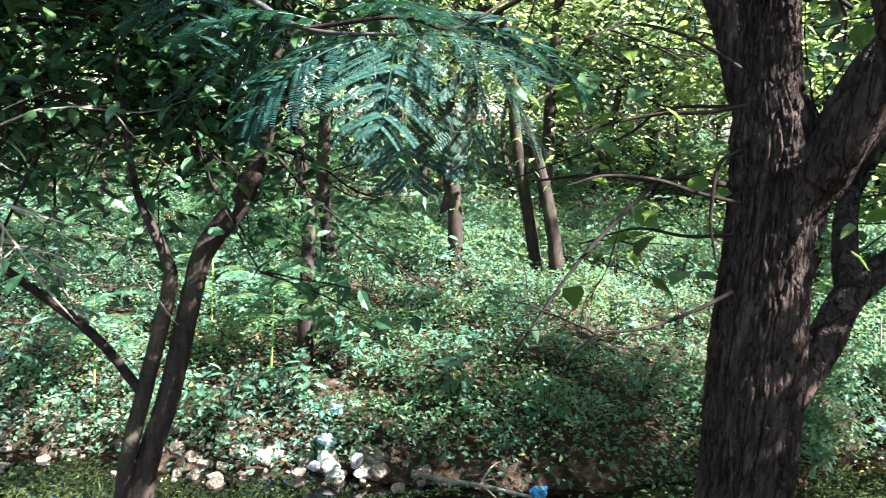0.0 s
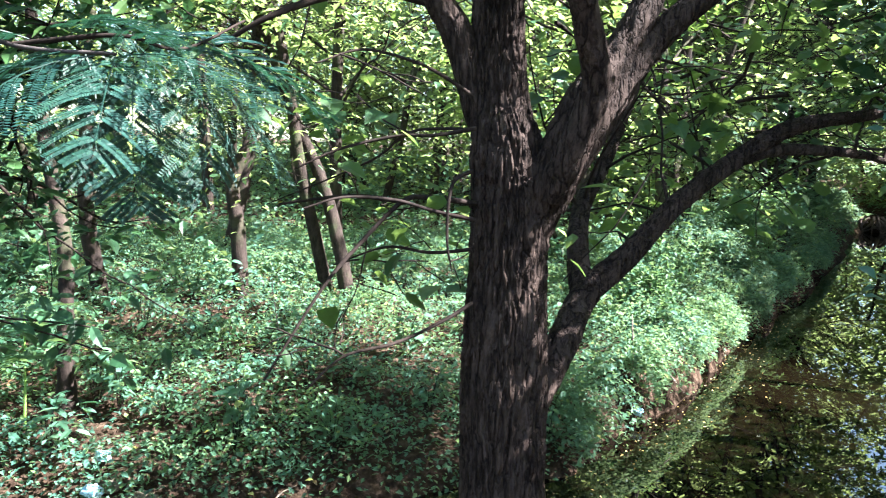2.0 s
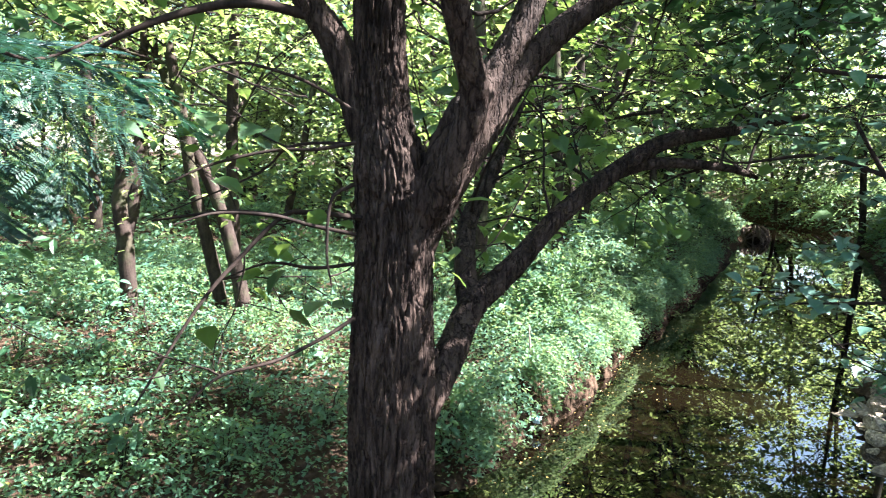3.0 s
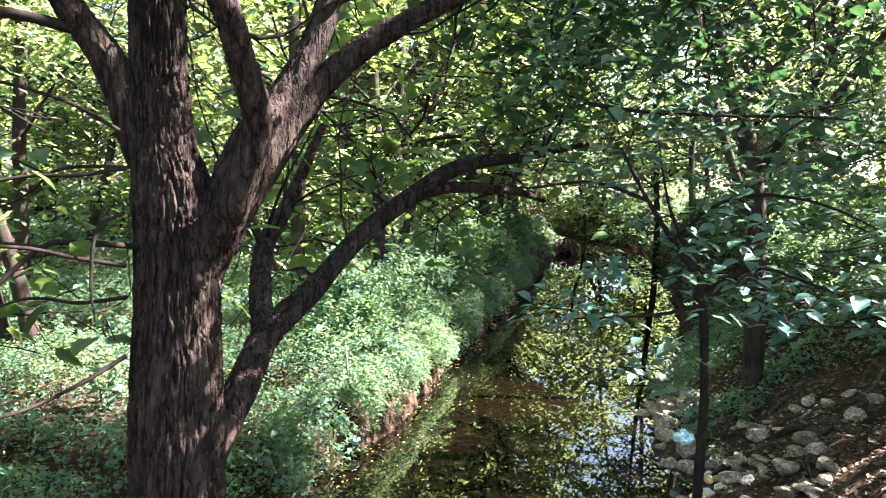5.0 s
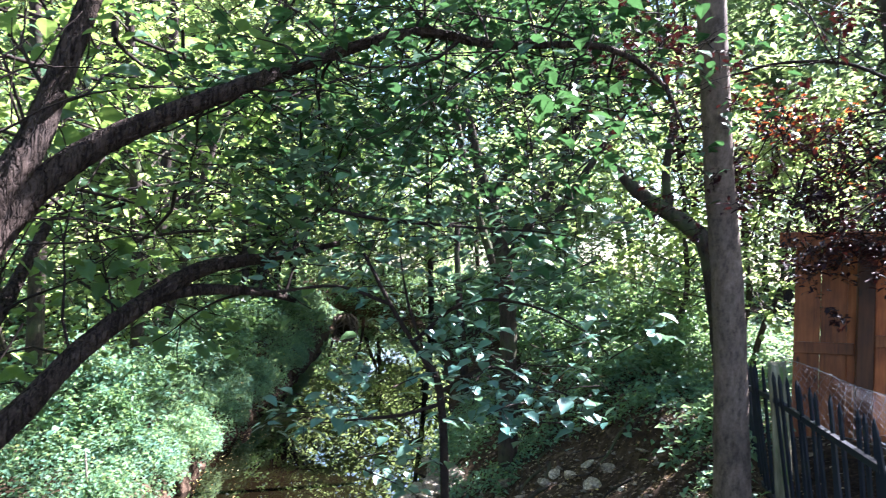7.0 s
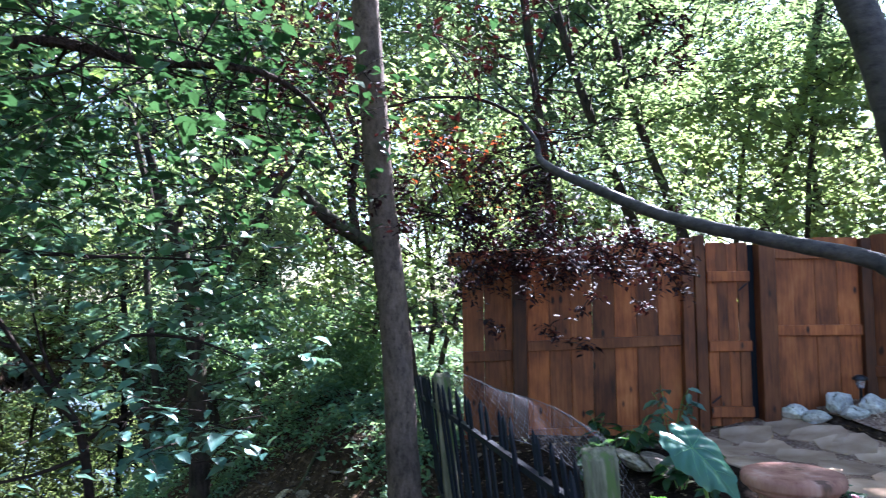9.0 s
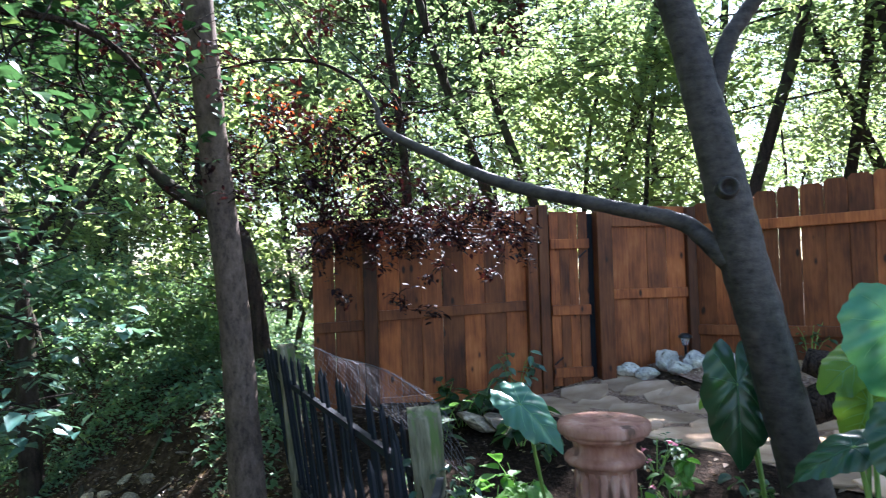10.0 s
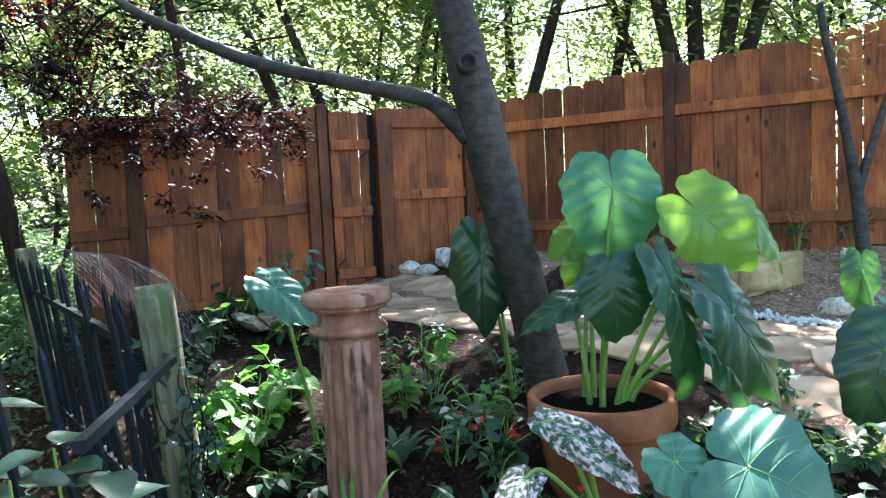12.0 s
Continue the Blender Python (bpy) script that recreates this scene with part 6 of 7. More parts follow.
for k in range(30):
    u = sr.uniform(0, 1)
    x, y = 5.0 + 1.7 * u + sr.normal(0, 0.12), 2.95 + 0.95 * u + sr.normal(-0.12, 0.2)
    stone(TANS[k % 3], x, y, sr.uniform(0.08, 0.2), "pale tan broken stone at the near edge", "pale stones on the near bank")
for k in range(80):
    x, y = sr.uniform(5.2, 7.6), sr.uniform(2.2, 3.9)
    stone((PLATES + STONES)[k % 8], x, y, sr.uniform(0.06, 0.28), "tan flat stone on the dirt bank", "stones on the dirt slope")
for x, y, s in [(7.38, -1.91, 0.27), (7.26, -2.04, 0.24), (7.4, -2.27, 0.3), (7.23, -2.47, 0.26), (7.18, -2.3, 0.22), (7.3, -2.5, 0.26), (7.2, -2.75, 0.22)]:
    stone(WHITES[int(s * 100) % 4], x, y, s, "white pitted limestone rock in the fence corner", "white rocks in the corner", 0.12)
bm = bmesh.new()
box_bm(bm, -0.32, 0.32, -0.17, 0.17, 0, 0.27)
bmesh.ops.bevel(bm, geom=list(bm.edges), offset=0.03, segments=2, affect="EDGES")
bmesh.ops.subdivide_edges(bm, edges=list(bm.edges), cuts=3, use_grid_fill=True)
for q in bm.verts:
    q.co += Vector([0.05 * noise.noise(q.co * 5 + Vector((a, 0, 0))) for a in (0, 9, 20)])
bx, by = 5.34, -4.07
tagged(put("stone_block", bm_mesh("stone_block", bm, M_YELLOW_STONE, True), None, pose(bx, by, float(terrain(bx, by)) - 0.02, 0, 0, 101)), "squared yellow limestone block on gravel", "stone")
for x, y, s in [(5.2, -3.8, 0.22), (4.66, -4.2, 0.28), (6.2, -5.0, 0.3), (6.1, -4.75, 0.24), (5.9, -3.4, 0.2), (4.9, -4.5, 0.2), (6.4, -3.6, 0.26), (6.0, -3.0, 0.24), (5.35, -4.9, 0.22)]:
    stone(WHITES[int(s * 100) % 4], x, y, s, "pale rough garden rock on the gravel", "garden rocks", 0.15)

# the curved flagstone path
WAY = spline([(7.35, -1.35, 0), (6.5, -1.75, 0), (5.6, -2.45, 0), (4.7, -3.05, 0), (3.8, -3.5, 0), (2.6, -3.9, 0)], 60)
tang = np.gradient(WAY, axis=0)
tang /= np.linalg.norm(tang, axis=1)[:, None]
across = np.stack([-tang[:, 1], tang[:, 0], np.zeros(60)], 1)


def strip(name, lo, hi, lift, mat, label, category, cols=8):
    q = np.linspace(lo, hi, cols)
    p = WAY[:, None] + across[:, None] * q[None, :, None]
    z = terrain(p[..., 0], p[..., 1]) + lift
    v = np.stack([p[..., 0], p[..., 1], z], -1).reshape(-1, 3)
    i, j = np.meshgrid(np.arange(59), np.arange(cols - 1), indexing="ij")
    f = np.stack([i * cols + j, (i + 1) * cols + j, (i + 1) * cols + j + 1, i * cols + j + 1], -1).reshape(-1, 4)
    return tagged(put(name, np_mesh(name, v, f, mat, True)), label, category, kind="structure")


pavement = strip("pavement", -0.62, 0.62, 0.012, M_GRAVEL, "curved garden path of tan flagstones", "path")
gravel = strip("gravel_bed", 0.74, 2.6, 0.02, M_GRAVEL, "tan gravel bed along the board fence", "gravel", 24)
for k in range(4, 58, 4):
    for c in (-0.42, 0.0, 0.42):
        p = WAY[k] + across[k] * (c + sr.normal(0, 0.02))
        bm = bmesh.new()
        n = 7
        a0 = sr.uniform(0, 6)
        o = []
        for q in range(n):
            a = a0 + 2 * math.pi * q / n
            sx, sy = math.cos(a), math.sin(a)
            d = 0.205 / max(abs(sx), abs(sy)) * sr.uniform(0.93, 1.0)
            d = min(d, 0.26)
            o.append((sx * d * 1.05, sy * d))
        face = bm.faces.new([bm.verts.new((x, y, 0)) for x, y in o])
        g = bmesh.ops.extrude_face_region(bm, geom=[face])
        bmesh.ops.translate(bm, verts=[e for e in g["geom"] if isinstance(e, bmesh.types.BMVert)], vec=(0, 0, 0.02))
        bmesh.ops.bevel(bm, geom=[e for e in bm.edges if e.verts[0].co.z > 0.015 and e.verts[1].co.z > 0.015], offset=0.006, segments=1, affect="EDGES")
        d = tang[k]
        slope = (float(terrain(p[0] + 0.2, p[1]) - terrain(p[0] - 0.2, p[1])) / 0.4, float(terrain(p[0], p[1] + 0.2) - terrain(p[0], p[1] - 0.2)) / 0.4)
        lie = Vector((-slope[0], -slope[1], 1)).to_track_quat("Z", "Y").to_matrix().to_4x4()
        put("flagstone", bm_mesh("flagstone", bm, M_FLAG), pavement, Matrix.Translation((p[0], p[1], float(terrain(p[0], p[1])) + 0.002)) @ lie @ pose(0, 0, 0, sr.normal(0, 0.6), sr.normal(0, 0.6), math.degrees(math.atan2(d[1], d[0]))))
parts = []
for k in range(1100):
    u = sr.uniform(18, 59)
    i = int(u)
    p = WAY[i] + (WAY[min(i + 1, 59)] - WAY[i]) * (u - i) + across[i] * sr.normal(0.68, 0.05)
    s = sr.uniform(0.012, 0.028)
    z = float(terrain(p[0], p[1])) + 0.012
    v = np.array([(1, 0, 0), (0, 1, 0), (-1, 0, 0), (0, -1, 0), (0, 0, 0.8), (0, 0, -0.6)]) * s * sr.uniform(0.7, 1.3, 3) + (p[0], p[1], z + s * 0.5)
    parts.append((v, np.array([(0, 1, 4), (1, 2, 4), (2, 3, 4), (3, 0, 4), (1, 0, 5), (2, 1, 5), (3, 2, 5), (0, 3, 5)])))
v, f = join(parts)
tagged(put("pebble_edging", np_mesh("pebble_edging", v, f, M_WHITE_STONE, True)), "line of small white pebbles edging the path", "pebbles", kind="stuff")
parts = []
for k in range(2600):
    i = int(sr.uniform(0, 59))
    p = WAY[i] + across[i] * sr.uniform(0.76, 2.5) + tang[i] * sr.uniform(-0.05, 0.05)
    s = sr.uniform(0.008, 0.022)
    z = float(terrain(p[0], p[1])) + 0.024
    v = np.array([(1, 0, 0), (0, 1, 0), (-1, 0, 0), (0, -1, 0), (0, 0, 0.8)]) * s * sr.uniform(0.7, 1.3, 3) + (p[0], p[1], z)
    parts.append((v, np.array([(0, 1, 4), (1, 2, 4), (2, 3, 4), (3, 0, 4)])))
v, f = join(parts)
tagged(put("loose_gravel", np_mesh("loose_gravel", v, f, M_FLAG)), "loose tan gravel stones", "gravel", kind="stuff")

# dark mulch of the planting bed
bx, by = np.meshgrid(np.linspace(2.3, 6.6, 70), np.linspace(-3.3, 0.5, 70), indexing="ij")
line_y = np.interp(bx, WAY[::-1, 0], WAY[::-1, 1]) + 0.75
by = line_y + (by + 3.3) / 3.8 * (np.interp(bx, [2.3, 3.5, 5.5, 6.6], [-0.3, -0.45, 0.65, 0.7]) - line_y)
i, j = np.meshgrid(np.arange(69), np.arange(69), indexing="ij")
f = np.stack([i * 70 + j, (i + 1) * 70 + j, (i + 1) * 70 + j + 1, i * 70 + j + 1], -1).reshape(-1, 4)
tagged(put("planting_bed", np_mesh("planting_bed", np.stack([bx, by, terrain(bx, by) + 0.01], -1).reshape(-1, 3), f, M_MULCH, True)), "dark mulch and soil of the planting bed", "soil", kind="structure")

# solar light in the corner
M_LAMP, nt, b, links = material("dark_lamp_metal")
b.inputs["Base Color"].default_value, b.inputs["Roughness"].default_value, b.inputs["Metallic"].default_value = (0.03, 0.03, 0.035, 1), 0.4, 0.6
M_GLASS, nt, b, links = material("lamp_glass")
b.inputs["Base Color"].default_value, b.inputs["Roughness"].default_value, b.inputs["Transmission Weight"].default_value = (0.8, 0.85, 0.9, 1), 0.1, 0.8
lamp = thing("garden_light", (7.42, -2.42, float(terrain(7.42, -2.42))), "small dark solar garden light on a stake", "garden light")
for nm, prof, mt in (("stake", [(0.012, -0.05), (0.012, 0.14), (0.03, 0.15)], M_LAMP), ("lens", [(0.03, 0.15), (0.04, 0.2), (0.045, 0.22)], M_GLASS), ("cap", [(0.06, 0.215), (0.062, 0.23), (0.03, 0.255), (0.001, 0.26)], M_LAMP)):
    v, f = lathe(prof, 16)
    put(nm, np_mesh(nm, v, f, mt, True), lamp)

# two-stemmed small tree before the long fence
so = np.array((5.17, -4.82, 1.86))
small = thing("small_tree", tuple(so), "slim two-stemmed grey tree before the board fence", "tree")
limb_part("trunk", small, [(5.16, -4.82, 1.81), (5.19, -4.82, 2.09), (5.22, -4.8, 2.41), (5.26, -4.76, 2.77), (5.3, -4.7, 3.18), (5.35, -4.63, 3.62), (5.39, -4.63, 4.02), (5.46, -4.66, 4.97)], (0.06, 0.05, 0.045, 0.036, 0.03, 0.026, 0.024, 0.015), M_BARK_SMOOTH, so, 12)
limb_part("limb", small, [(5.22, -4.8, 2.39), (5.22, -4.89, 2.65), (5.23, -5.03, 3.0), (5.23, -5.19, 3.39), (5.26, -5.4, 4.22)], (0.036, 0.032, 0.028, 0.024, 0.015), M_BARK_SMOOTH, so, 10)
spray(small, [(5.46, -4.66, 4.97), (5.26, -5.4, 4.22), (5.39, -4.63, 4.02)], (0, 0, 0.5), 12, 0.9, 0.09, M_LEAF_FOREST, M_BARK_TWIG, so, 51, per=3, jitter=0.12, kids=4)
# many-stemmed tree behind the long fence
so = np.array((8.7, -5.7, 1.6))
multi = thing("many_stemmed_tree", tuple(so), "dark tree with several stems behind the fence", "tree")
for k, (dx, dy) in enumerate([(0.15, 0.5), (0.1, 0.05), (0.0, -0.45), (-0.1, -0.8)]):
    limb_part("trunk" if k == 0 else "limb", multi, [(8.7, -5.7, 1.4), (8.7 + 0.2 * dx, -5.7 + 0.15 * dy, 2.6), (8.7 + 0.6 * dx, -5.7 + 0.5 * dy, 3.6), (8.7 + dx, -5.7 + dy, 4.8), (8.7 + 1.5 * dx, -5.7 + 1.7 * dy, 6.5)], (0.14, 0.12, 0.1, 0.09, 0.05), M_BARK_FOREST, so, 12)
spray(multi, [(8.8, -5.3, 5.0), (8.8, -5.6, 5.5), (8.7, -6.2, 5.2), (8.6, -6.6, 5.0)], (0, 0, 0.2), 36, 1.6, 0.12, M_LEAF_FOREST, M_BARK_TWIG, so, 52, per=4, jitter=0.2, kids=5)

# ---- mimosa fronds ----
def frond(seed, long=0.42):
    """A twice-feathered frond along x: its rachis, pinnae and small leaflets."""
    r = np.random.default_rng(seed)
    ribs, cs, aims, sz = [], [], [], []
    rach = np.array([(q * long, 0, 0.06 * long * math.sin(3 * q) - 0.28 * long * q * q) for q in np.linspace(0, 1, 14)])
    ribs.append(tube(rach, (0.0028, 0.0012), 4))
    for k in range(1, 14):
        if k % 3 == 2:
            continue
        reach = r.uniform(0.85, 1.1) * 0.23 * math.sin(math.pi * (0.2 + 0.72 * k / 14)) * long / 0.42
        for s in (-1, 1):
            d = np.array((0.55 + r.normal(0, 0.09), s * 0.83, r.normal(-0.1, 0.12)))
            line = np.array([rach[k] + d * reach * q + np.array((0, 0, -0.25 * reach * q * q)) for q in np.linspace(0, 1, 6)])
            ribs.append(tube(line, (0.0012, 0.0006), 3))
            n = 26
            for q in np.linspace(0.08, 1, n):
                p = rach[k] + d * reach * q + np.array((0, 0, -0.25 * reach * q * q))
                side = np.array((0.83, -s * 0.55, 0.0))
                for e in (-1, 1):
                    cs.append(p)
                    aims.append(side * e + d * 0.5)
                    sz.append(0.023 * long / 0.42)
    cs, aims, sz = np.array(cs), np.array(aims), np.array(sz)
    x = aims / np.linalg.norm(aims, axis=1)[:, None]
    y = np.cross(np.array((0, 0, 1.0)) + r.normal(0, 0.15, x.shape), x)
    y /= np.linalg.norm(y, axis=1)[:, None]
    base = np.array([(0, 0), (0.45, 0.2), (1, 0), (0.45, -0.2)])
    v = cs[:, None] + sz[:, None, None] * (base[None, :, :1] * x[:, None] + base[None, :, 1:] * y[:, None])
    f = np.array([(0, 1, 2, 3)])[None] + (np.arange(len(cs)) * 4)[:, None, None]
    return join(ribs), (v.reshape(-1, 3), f.reshape(-1, 4))


FRONDS = []
for k in range(3):
    ribs, leafs = frond(70 + k)
    FRONDS.append((np_mesh("rachis", *ribs, M_LEAF_FERN), np_mesh("leaflets", *leafs, M_LEAF_FERN)))


def pinnate(seed, pairs=10, long=0.42):
    """A feather leaf: a rachis with pairs of long leaflets."""
    r = np.random.default_rng(seed)
    q = np.linspace(0, 1, 12)
    rach = np.stack([q * long, 0 * q, 0.1 * long * np.sin(3 * q) - 0.3 * long * q * q], 1)
    at_, aims, sizes = [], [], []
    for k in range(pairs):
        u = 0.15 + 0.83 * k / (pairs - 1)
        p = np.array([np.interp(u, q, rach[:, a]) for a in range(3)])
        for side in (-1, 1):
            at_.append(p)
            aims.append((0.5, side * 0.9, -0.12 + r.normal(0, 0.08)))
            sizes.append(0.105 * math.sin(math.pi * (0.25 + 0.62 * u)) * r.uniform(0.9, 1.1))
    x = np.array(aims)
    x /= np.linalg.norm(x, axis=1)[:, None]
    y = np.cross((0, 0, 1.0), x)
    z = np.cross(x, y)
    base, tri = OVAL
    v = np.array(at_)[:, None] + np.array(sizes)[:, None, None] * (base[None, :, :1] * x[:, None] + base[None, :, 1:2] * y[:, None] + base[None, :, 2:] * z[:, None])
    f = tri[None] + (np.arange(len(at_)) * len(base))[:, None, None]
    return tube(rach, (0.004, 0.0015), 4), (v.reshape(-1, 3), f.reshape(-1, 3))


PALE_FRONDS = []
for k in range(3):
    ribs, leafs = pinnate(80 + k, 9 + k)
    PALE_FRONDS.append((np_mesh("rachis", *ribs, M_LEAF_BANK), np_mesh("leaflets", *leafs, M_LEAF_BANK)))


def add_frond(parent, at, way, k, size, origin, roll=0.0, kit=FRONDS):
    w_ = Vector(way).normalized()
    m = w_.to_track_quat("X", "Z").to_matrix().to_4x4()
    m = Matrix.Translation(Vector(at) - Vector(origin)) @ m @ pose(0, 0, 0, roll, 0, 0) @ Matrix.Diagonal((size, size, size, 1))
    r_ = put("frond", kit[k % 3][0], parent, m)
    tagged(r_, kind="stuff")
    tagged(put("leaflet", kit[k % 3][1], r_), kind="stuff")


mo = np.array((-2.2, 3.4, 0.5))
mimosa = thing("mimosa_tree", tuple(mo), "mimosa bough with feathery dark green fronds over the creek", "tree")
limb_part("trunk", mimosa, [(-2.2, 3.4, 0.3), (-2.2, 3.3, 1.8), (-1.9, 3.1, 3.0), (-1.3, 2.8, 3.25), (-0.7, 2.6, 3.0), (-0.45, 2.49, 2.88), (-0.14, 2.38, 2.86)], (0.06, 0.045, 0.035, 0.02, 0.012, 0.008, 0.005), M_BARK_SMOOTH, mo, 10)
limb_part("limb", mimosa, [(-0.45, 2.49, 2.88), (-0.14, 2.42, 2.92), (0.04, 2.48, 2.9), (0.24, 2.71, 3.04)], (0.008, 0.006, 0.004), M_BARK_TWIG, mo, 6)
fr2 = np.random.default_rng(9)
for k, (p, w_, s) in enumerate([
    ((-0.14, 2.36, 2.84), (0.0, -0.75, -0.38), 0.9), ((-0.14, 2.38, 2.85), (0.65, -0.4, 0.0), 1.1), ((-0.2, 2.38, 2.85), (-0.75, -0.3, -0.3), 1.1),
    ((-0.3, 2.42, 2.86), (-0.7, -0.1, -0.35), 1.0), ((0.0, 2.46, 2.88), (0.6, 0.1, -0.35), 1.1), ((0.05, 2.46, 2.86), (0.25, -0.2, -0.7), 0.95),
    ((-0.1, 2.45, 2.8), (-0.05, 0.1, -0.8), 0.9), ((-0.4, 2.5, 2.9), (-0.6, -0.4, 0.05), 1.0), ((-0.5, 2.5, 2.88), (-0.7, 0.0, -0.3), 1.1),
    ((0.1, 2.5, 2.9), (0.7, -0.1, -0.15), 1.0), ((-0.25, 2.5, 2.88), (0.2, -0.3, -0.75), 0.9), ((-0.6, 2.55, 2.9), (-0.2, -0.3, -0.7), 0.9),
    ((-0.3, 2.6, 2.95), (0.5, -0.5, 0.1), 0.9), ((-0.1, 2.6, 2.95), (0.75, -0.2, -0.05), 1.0), ((-0.7, 2.6, 3.0), (-0.6, -0.5, -0.1), 0.9), ((-0.9, 2.65, 3.05), (0.3, -0.6, -0.3), 0.9), ((-0.2, 2.7, 3.0), (0.4, -0.2, -0.4), 0.8)]):
    add_frond(mimosa, p, w_, k, s, mo, fr2.normal(0, 12))
for x, y, n, s in ((-1.36, 6.0, 14, 1.25), (-2.7, 5.6, 9, 1.1), (-2.0, 6.4, 8, 1.0)):
    z = float(terrain(x, y))
    seedling = thing("mimosa_seedling", (x, y, z), "seedling with feather-leaved blue-green fronds on the bank", "plant", "mimosa seedlings")
    v, f = tube(np.array([(0, 0, -0.05), (0.02, 0, 0.35), (0.03, 0.02, 0.92)]), (0.012, 0.006), 6)
    put("stem", np_mesh("stem", v, f, M_STALK), seedling)
    for k in range(n):
        a = 2.4 * k
        add_frond(seedling, (0.02, 0.01, 0.45 + 0.45 * k / n), (math.cos(a), math.sin(a), 0.4), k, s, (0, 0, 0), 0.0, PALE_FRONDS)

# ---- trunks and dead wood beyond the creek ----
def lone_trunk(name, pts, radii, label, mat, sides=12, crown=0):
    o = np.array(pts[0])
    ob = thing(name, tuple(o), label, "tree")
    limb_part("trunk", ob, pts, radii, mat, o, sides)
    if crown:
        spray(ob, [pts[-1]], (0, 0, 0.2), crown, 1.7, 0.12, M_LEAF_FOREST, M_BARK_TWIG, o, 61, per=4, jitter=0.2, kids=5)
    return ob


lone_trunk("bank_tree", [(-1.12, 6.35, 0.25), (-1.12, 6.32, 0.7), (-1.13, 6.43, 1.15), (-1.14, 6.54, 1.7), (-1.3, 6.72, 2.6), (-1.4, 6.9, 3.6), (-1.5, 7.0, 5.5)], (0.1, 0.068, 0.062, 0.06, 0.055, 0.05, 0.04), "straight slim tree on the far bank with a pale base", M_BARK_FOREST, crown=20)
lone_trunk("broken_tree", [(0.3, 8.9, 0.6), (0.26, 8.95, 1.55), (0.2, 9.06, 2.17), (0.39, 9.13, 2.6), (0.47, 9.23, 3.2), (0.5, 9.3, 4.5)], (0.1, 0.09, 0.085, 0.08, 0.06, 0.04), "reddish brown crooked tree among vines", M_BARK_FOREST, crown=16)
lone_trunk("leaning_tree", [(1.6, 8.8, 0.6), (1.46, 8.91, 1.43), (1.25, 9.05, 2.21), (0.9, 9.19, 3.03), (0.5, 9.3, 4.2)], (0.1, 0.085, 0.075, 0.065, 0.04), "dark tree leaning over the forest floor", M_BARK_FOREST, crown=16)
def forked_trunk(name, trunk, limbs, radii, label):
    """A dark trunk with limbs that part low, each with its spray of leaves."""
    x, y = trunk[0][:2]
    trunk = [(x, y, float(terrain(x, y)) - 0.2)] + trunk[1:]
    ob = lone_trunk(name, trunk, radii, label, M_BARK_FOREST)
    o = np.array(trunk[0])
    for pts in limbs:
        limb_part("limb", ob, pts, (radii[1] * 0.55, radii[1] * 0.45, radii[1] * 0.25, 0.015), M_BARK_FOREST, o, 8)
    spray(ob, [q for pts in limbs for q in pts[2:]], (0, 0, 0.1), 9 * len(limbs) - 6, 1.5, 0.1, M_LEAF_FOREST, M_BARK_TWIG, o, 62 + len(limbs), per=3, jitter=0.16, kids=5, thick=0.012)


forked_trunk("leaning_bank_tree", [(7.85, 4.0, 0.98), (7.82, 4.05, 2.02), (7.78, 4.11, 2.8), (7.7, 4.25, 3.52), (7.62, 4.37, 3.9), (7.51, 4.54, 4.69)], ([(7.76, 4.14, 2.87), (7.88, 3.94, 3.27), (7.98, 3.76, 3.66), (8.07, 3.58, 4.12), (8.2, 3.31, 4.82), (8.23, 3.25, 5.52), (8.23, 3.24, 6.59)],
             [(7.7, 4.25, 3.52), (7.74, 4.18, 3.91), (7.92, 3.87, 4.31), (8.18, 3.35, 5.27), (8.34, 3.0, 6.13)],
             [(7.77, 3.72, 3.13), (7.9, 3.47, 3.59), (8.07, 3.12, 4.21), (8.23, 2.72, 4.94), (8.35, 2.38, 5.76)]), (0.12, 0.1, 0.1, 0.09, 0.07, 0.04), "dark trunk forking low over the creek bank")
forked_trunk("leaning_bank_tree", [(8.82, 1.85, 1.35), (8.8, 1.94, 2.19), (8.77, 2.06, 3.03), (8.73, 2.18, 3.33), (8.64, 2.49, 3.57), (8.51, 2.83, 3.82), (8.4, 3.12, 4.14)], ([(8.64, 2.49, 3.57), (8.62, 2.54, 4.07), (8.64, 2.48, 4.69), (8.59, 2.62, 5.26), (8.56, 2.71, 6.26)],), (0.11, 0.1, 0.1, 0.1, 0.09, 0.08, 0.04), "dark trunk leaning out from the bank")
drift = thing("driftwood_branch", (0.04, 4.82, 0.05), "bleached driftwood branch at the water's edge", "branch")
for pts, rr in (([(-0.05, 4.86, 0.1), (0.2, 4.82, 0.07), (0.45, 4.8, 0.05), (0.75, 4.72, 0.03), (0.95, 4.7, 0.02)], (0.022, 0.02, 0.012, 0.005)), ([(0.3, 4.81, 0.06), (0.42, 4.7, 0.1), (0.55, 4.62, 0.02)], (0.01, 0.004)), ([(0.4, 4.8, 0.05), (0.5, 4.9, 0.16), (0.62, 4.94, 0.2)], (0.009, 0.003))):
    limb_part("wood", drift, pts, rr, M_DEADWOOD, np.array((0.04, 4.82, 0.05)), 8)
dead = thing("dead_branch", (-1.6, 2.62, 2.2), "bleached dead twigs hanging from the creekside tree", "branch")
dr = np.random.default_rng(77)
out, tips = [], []
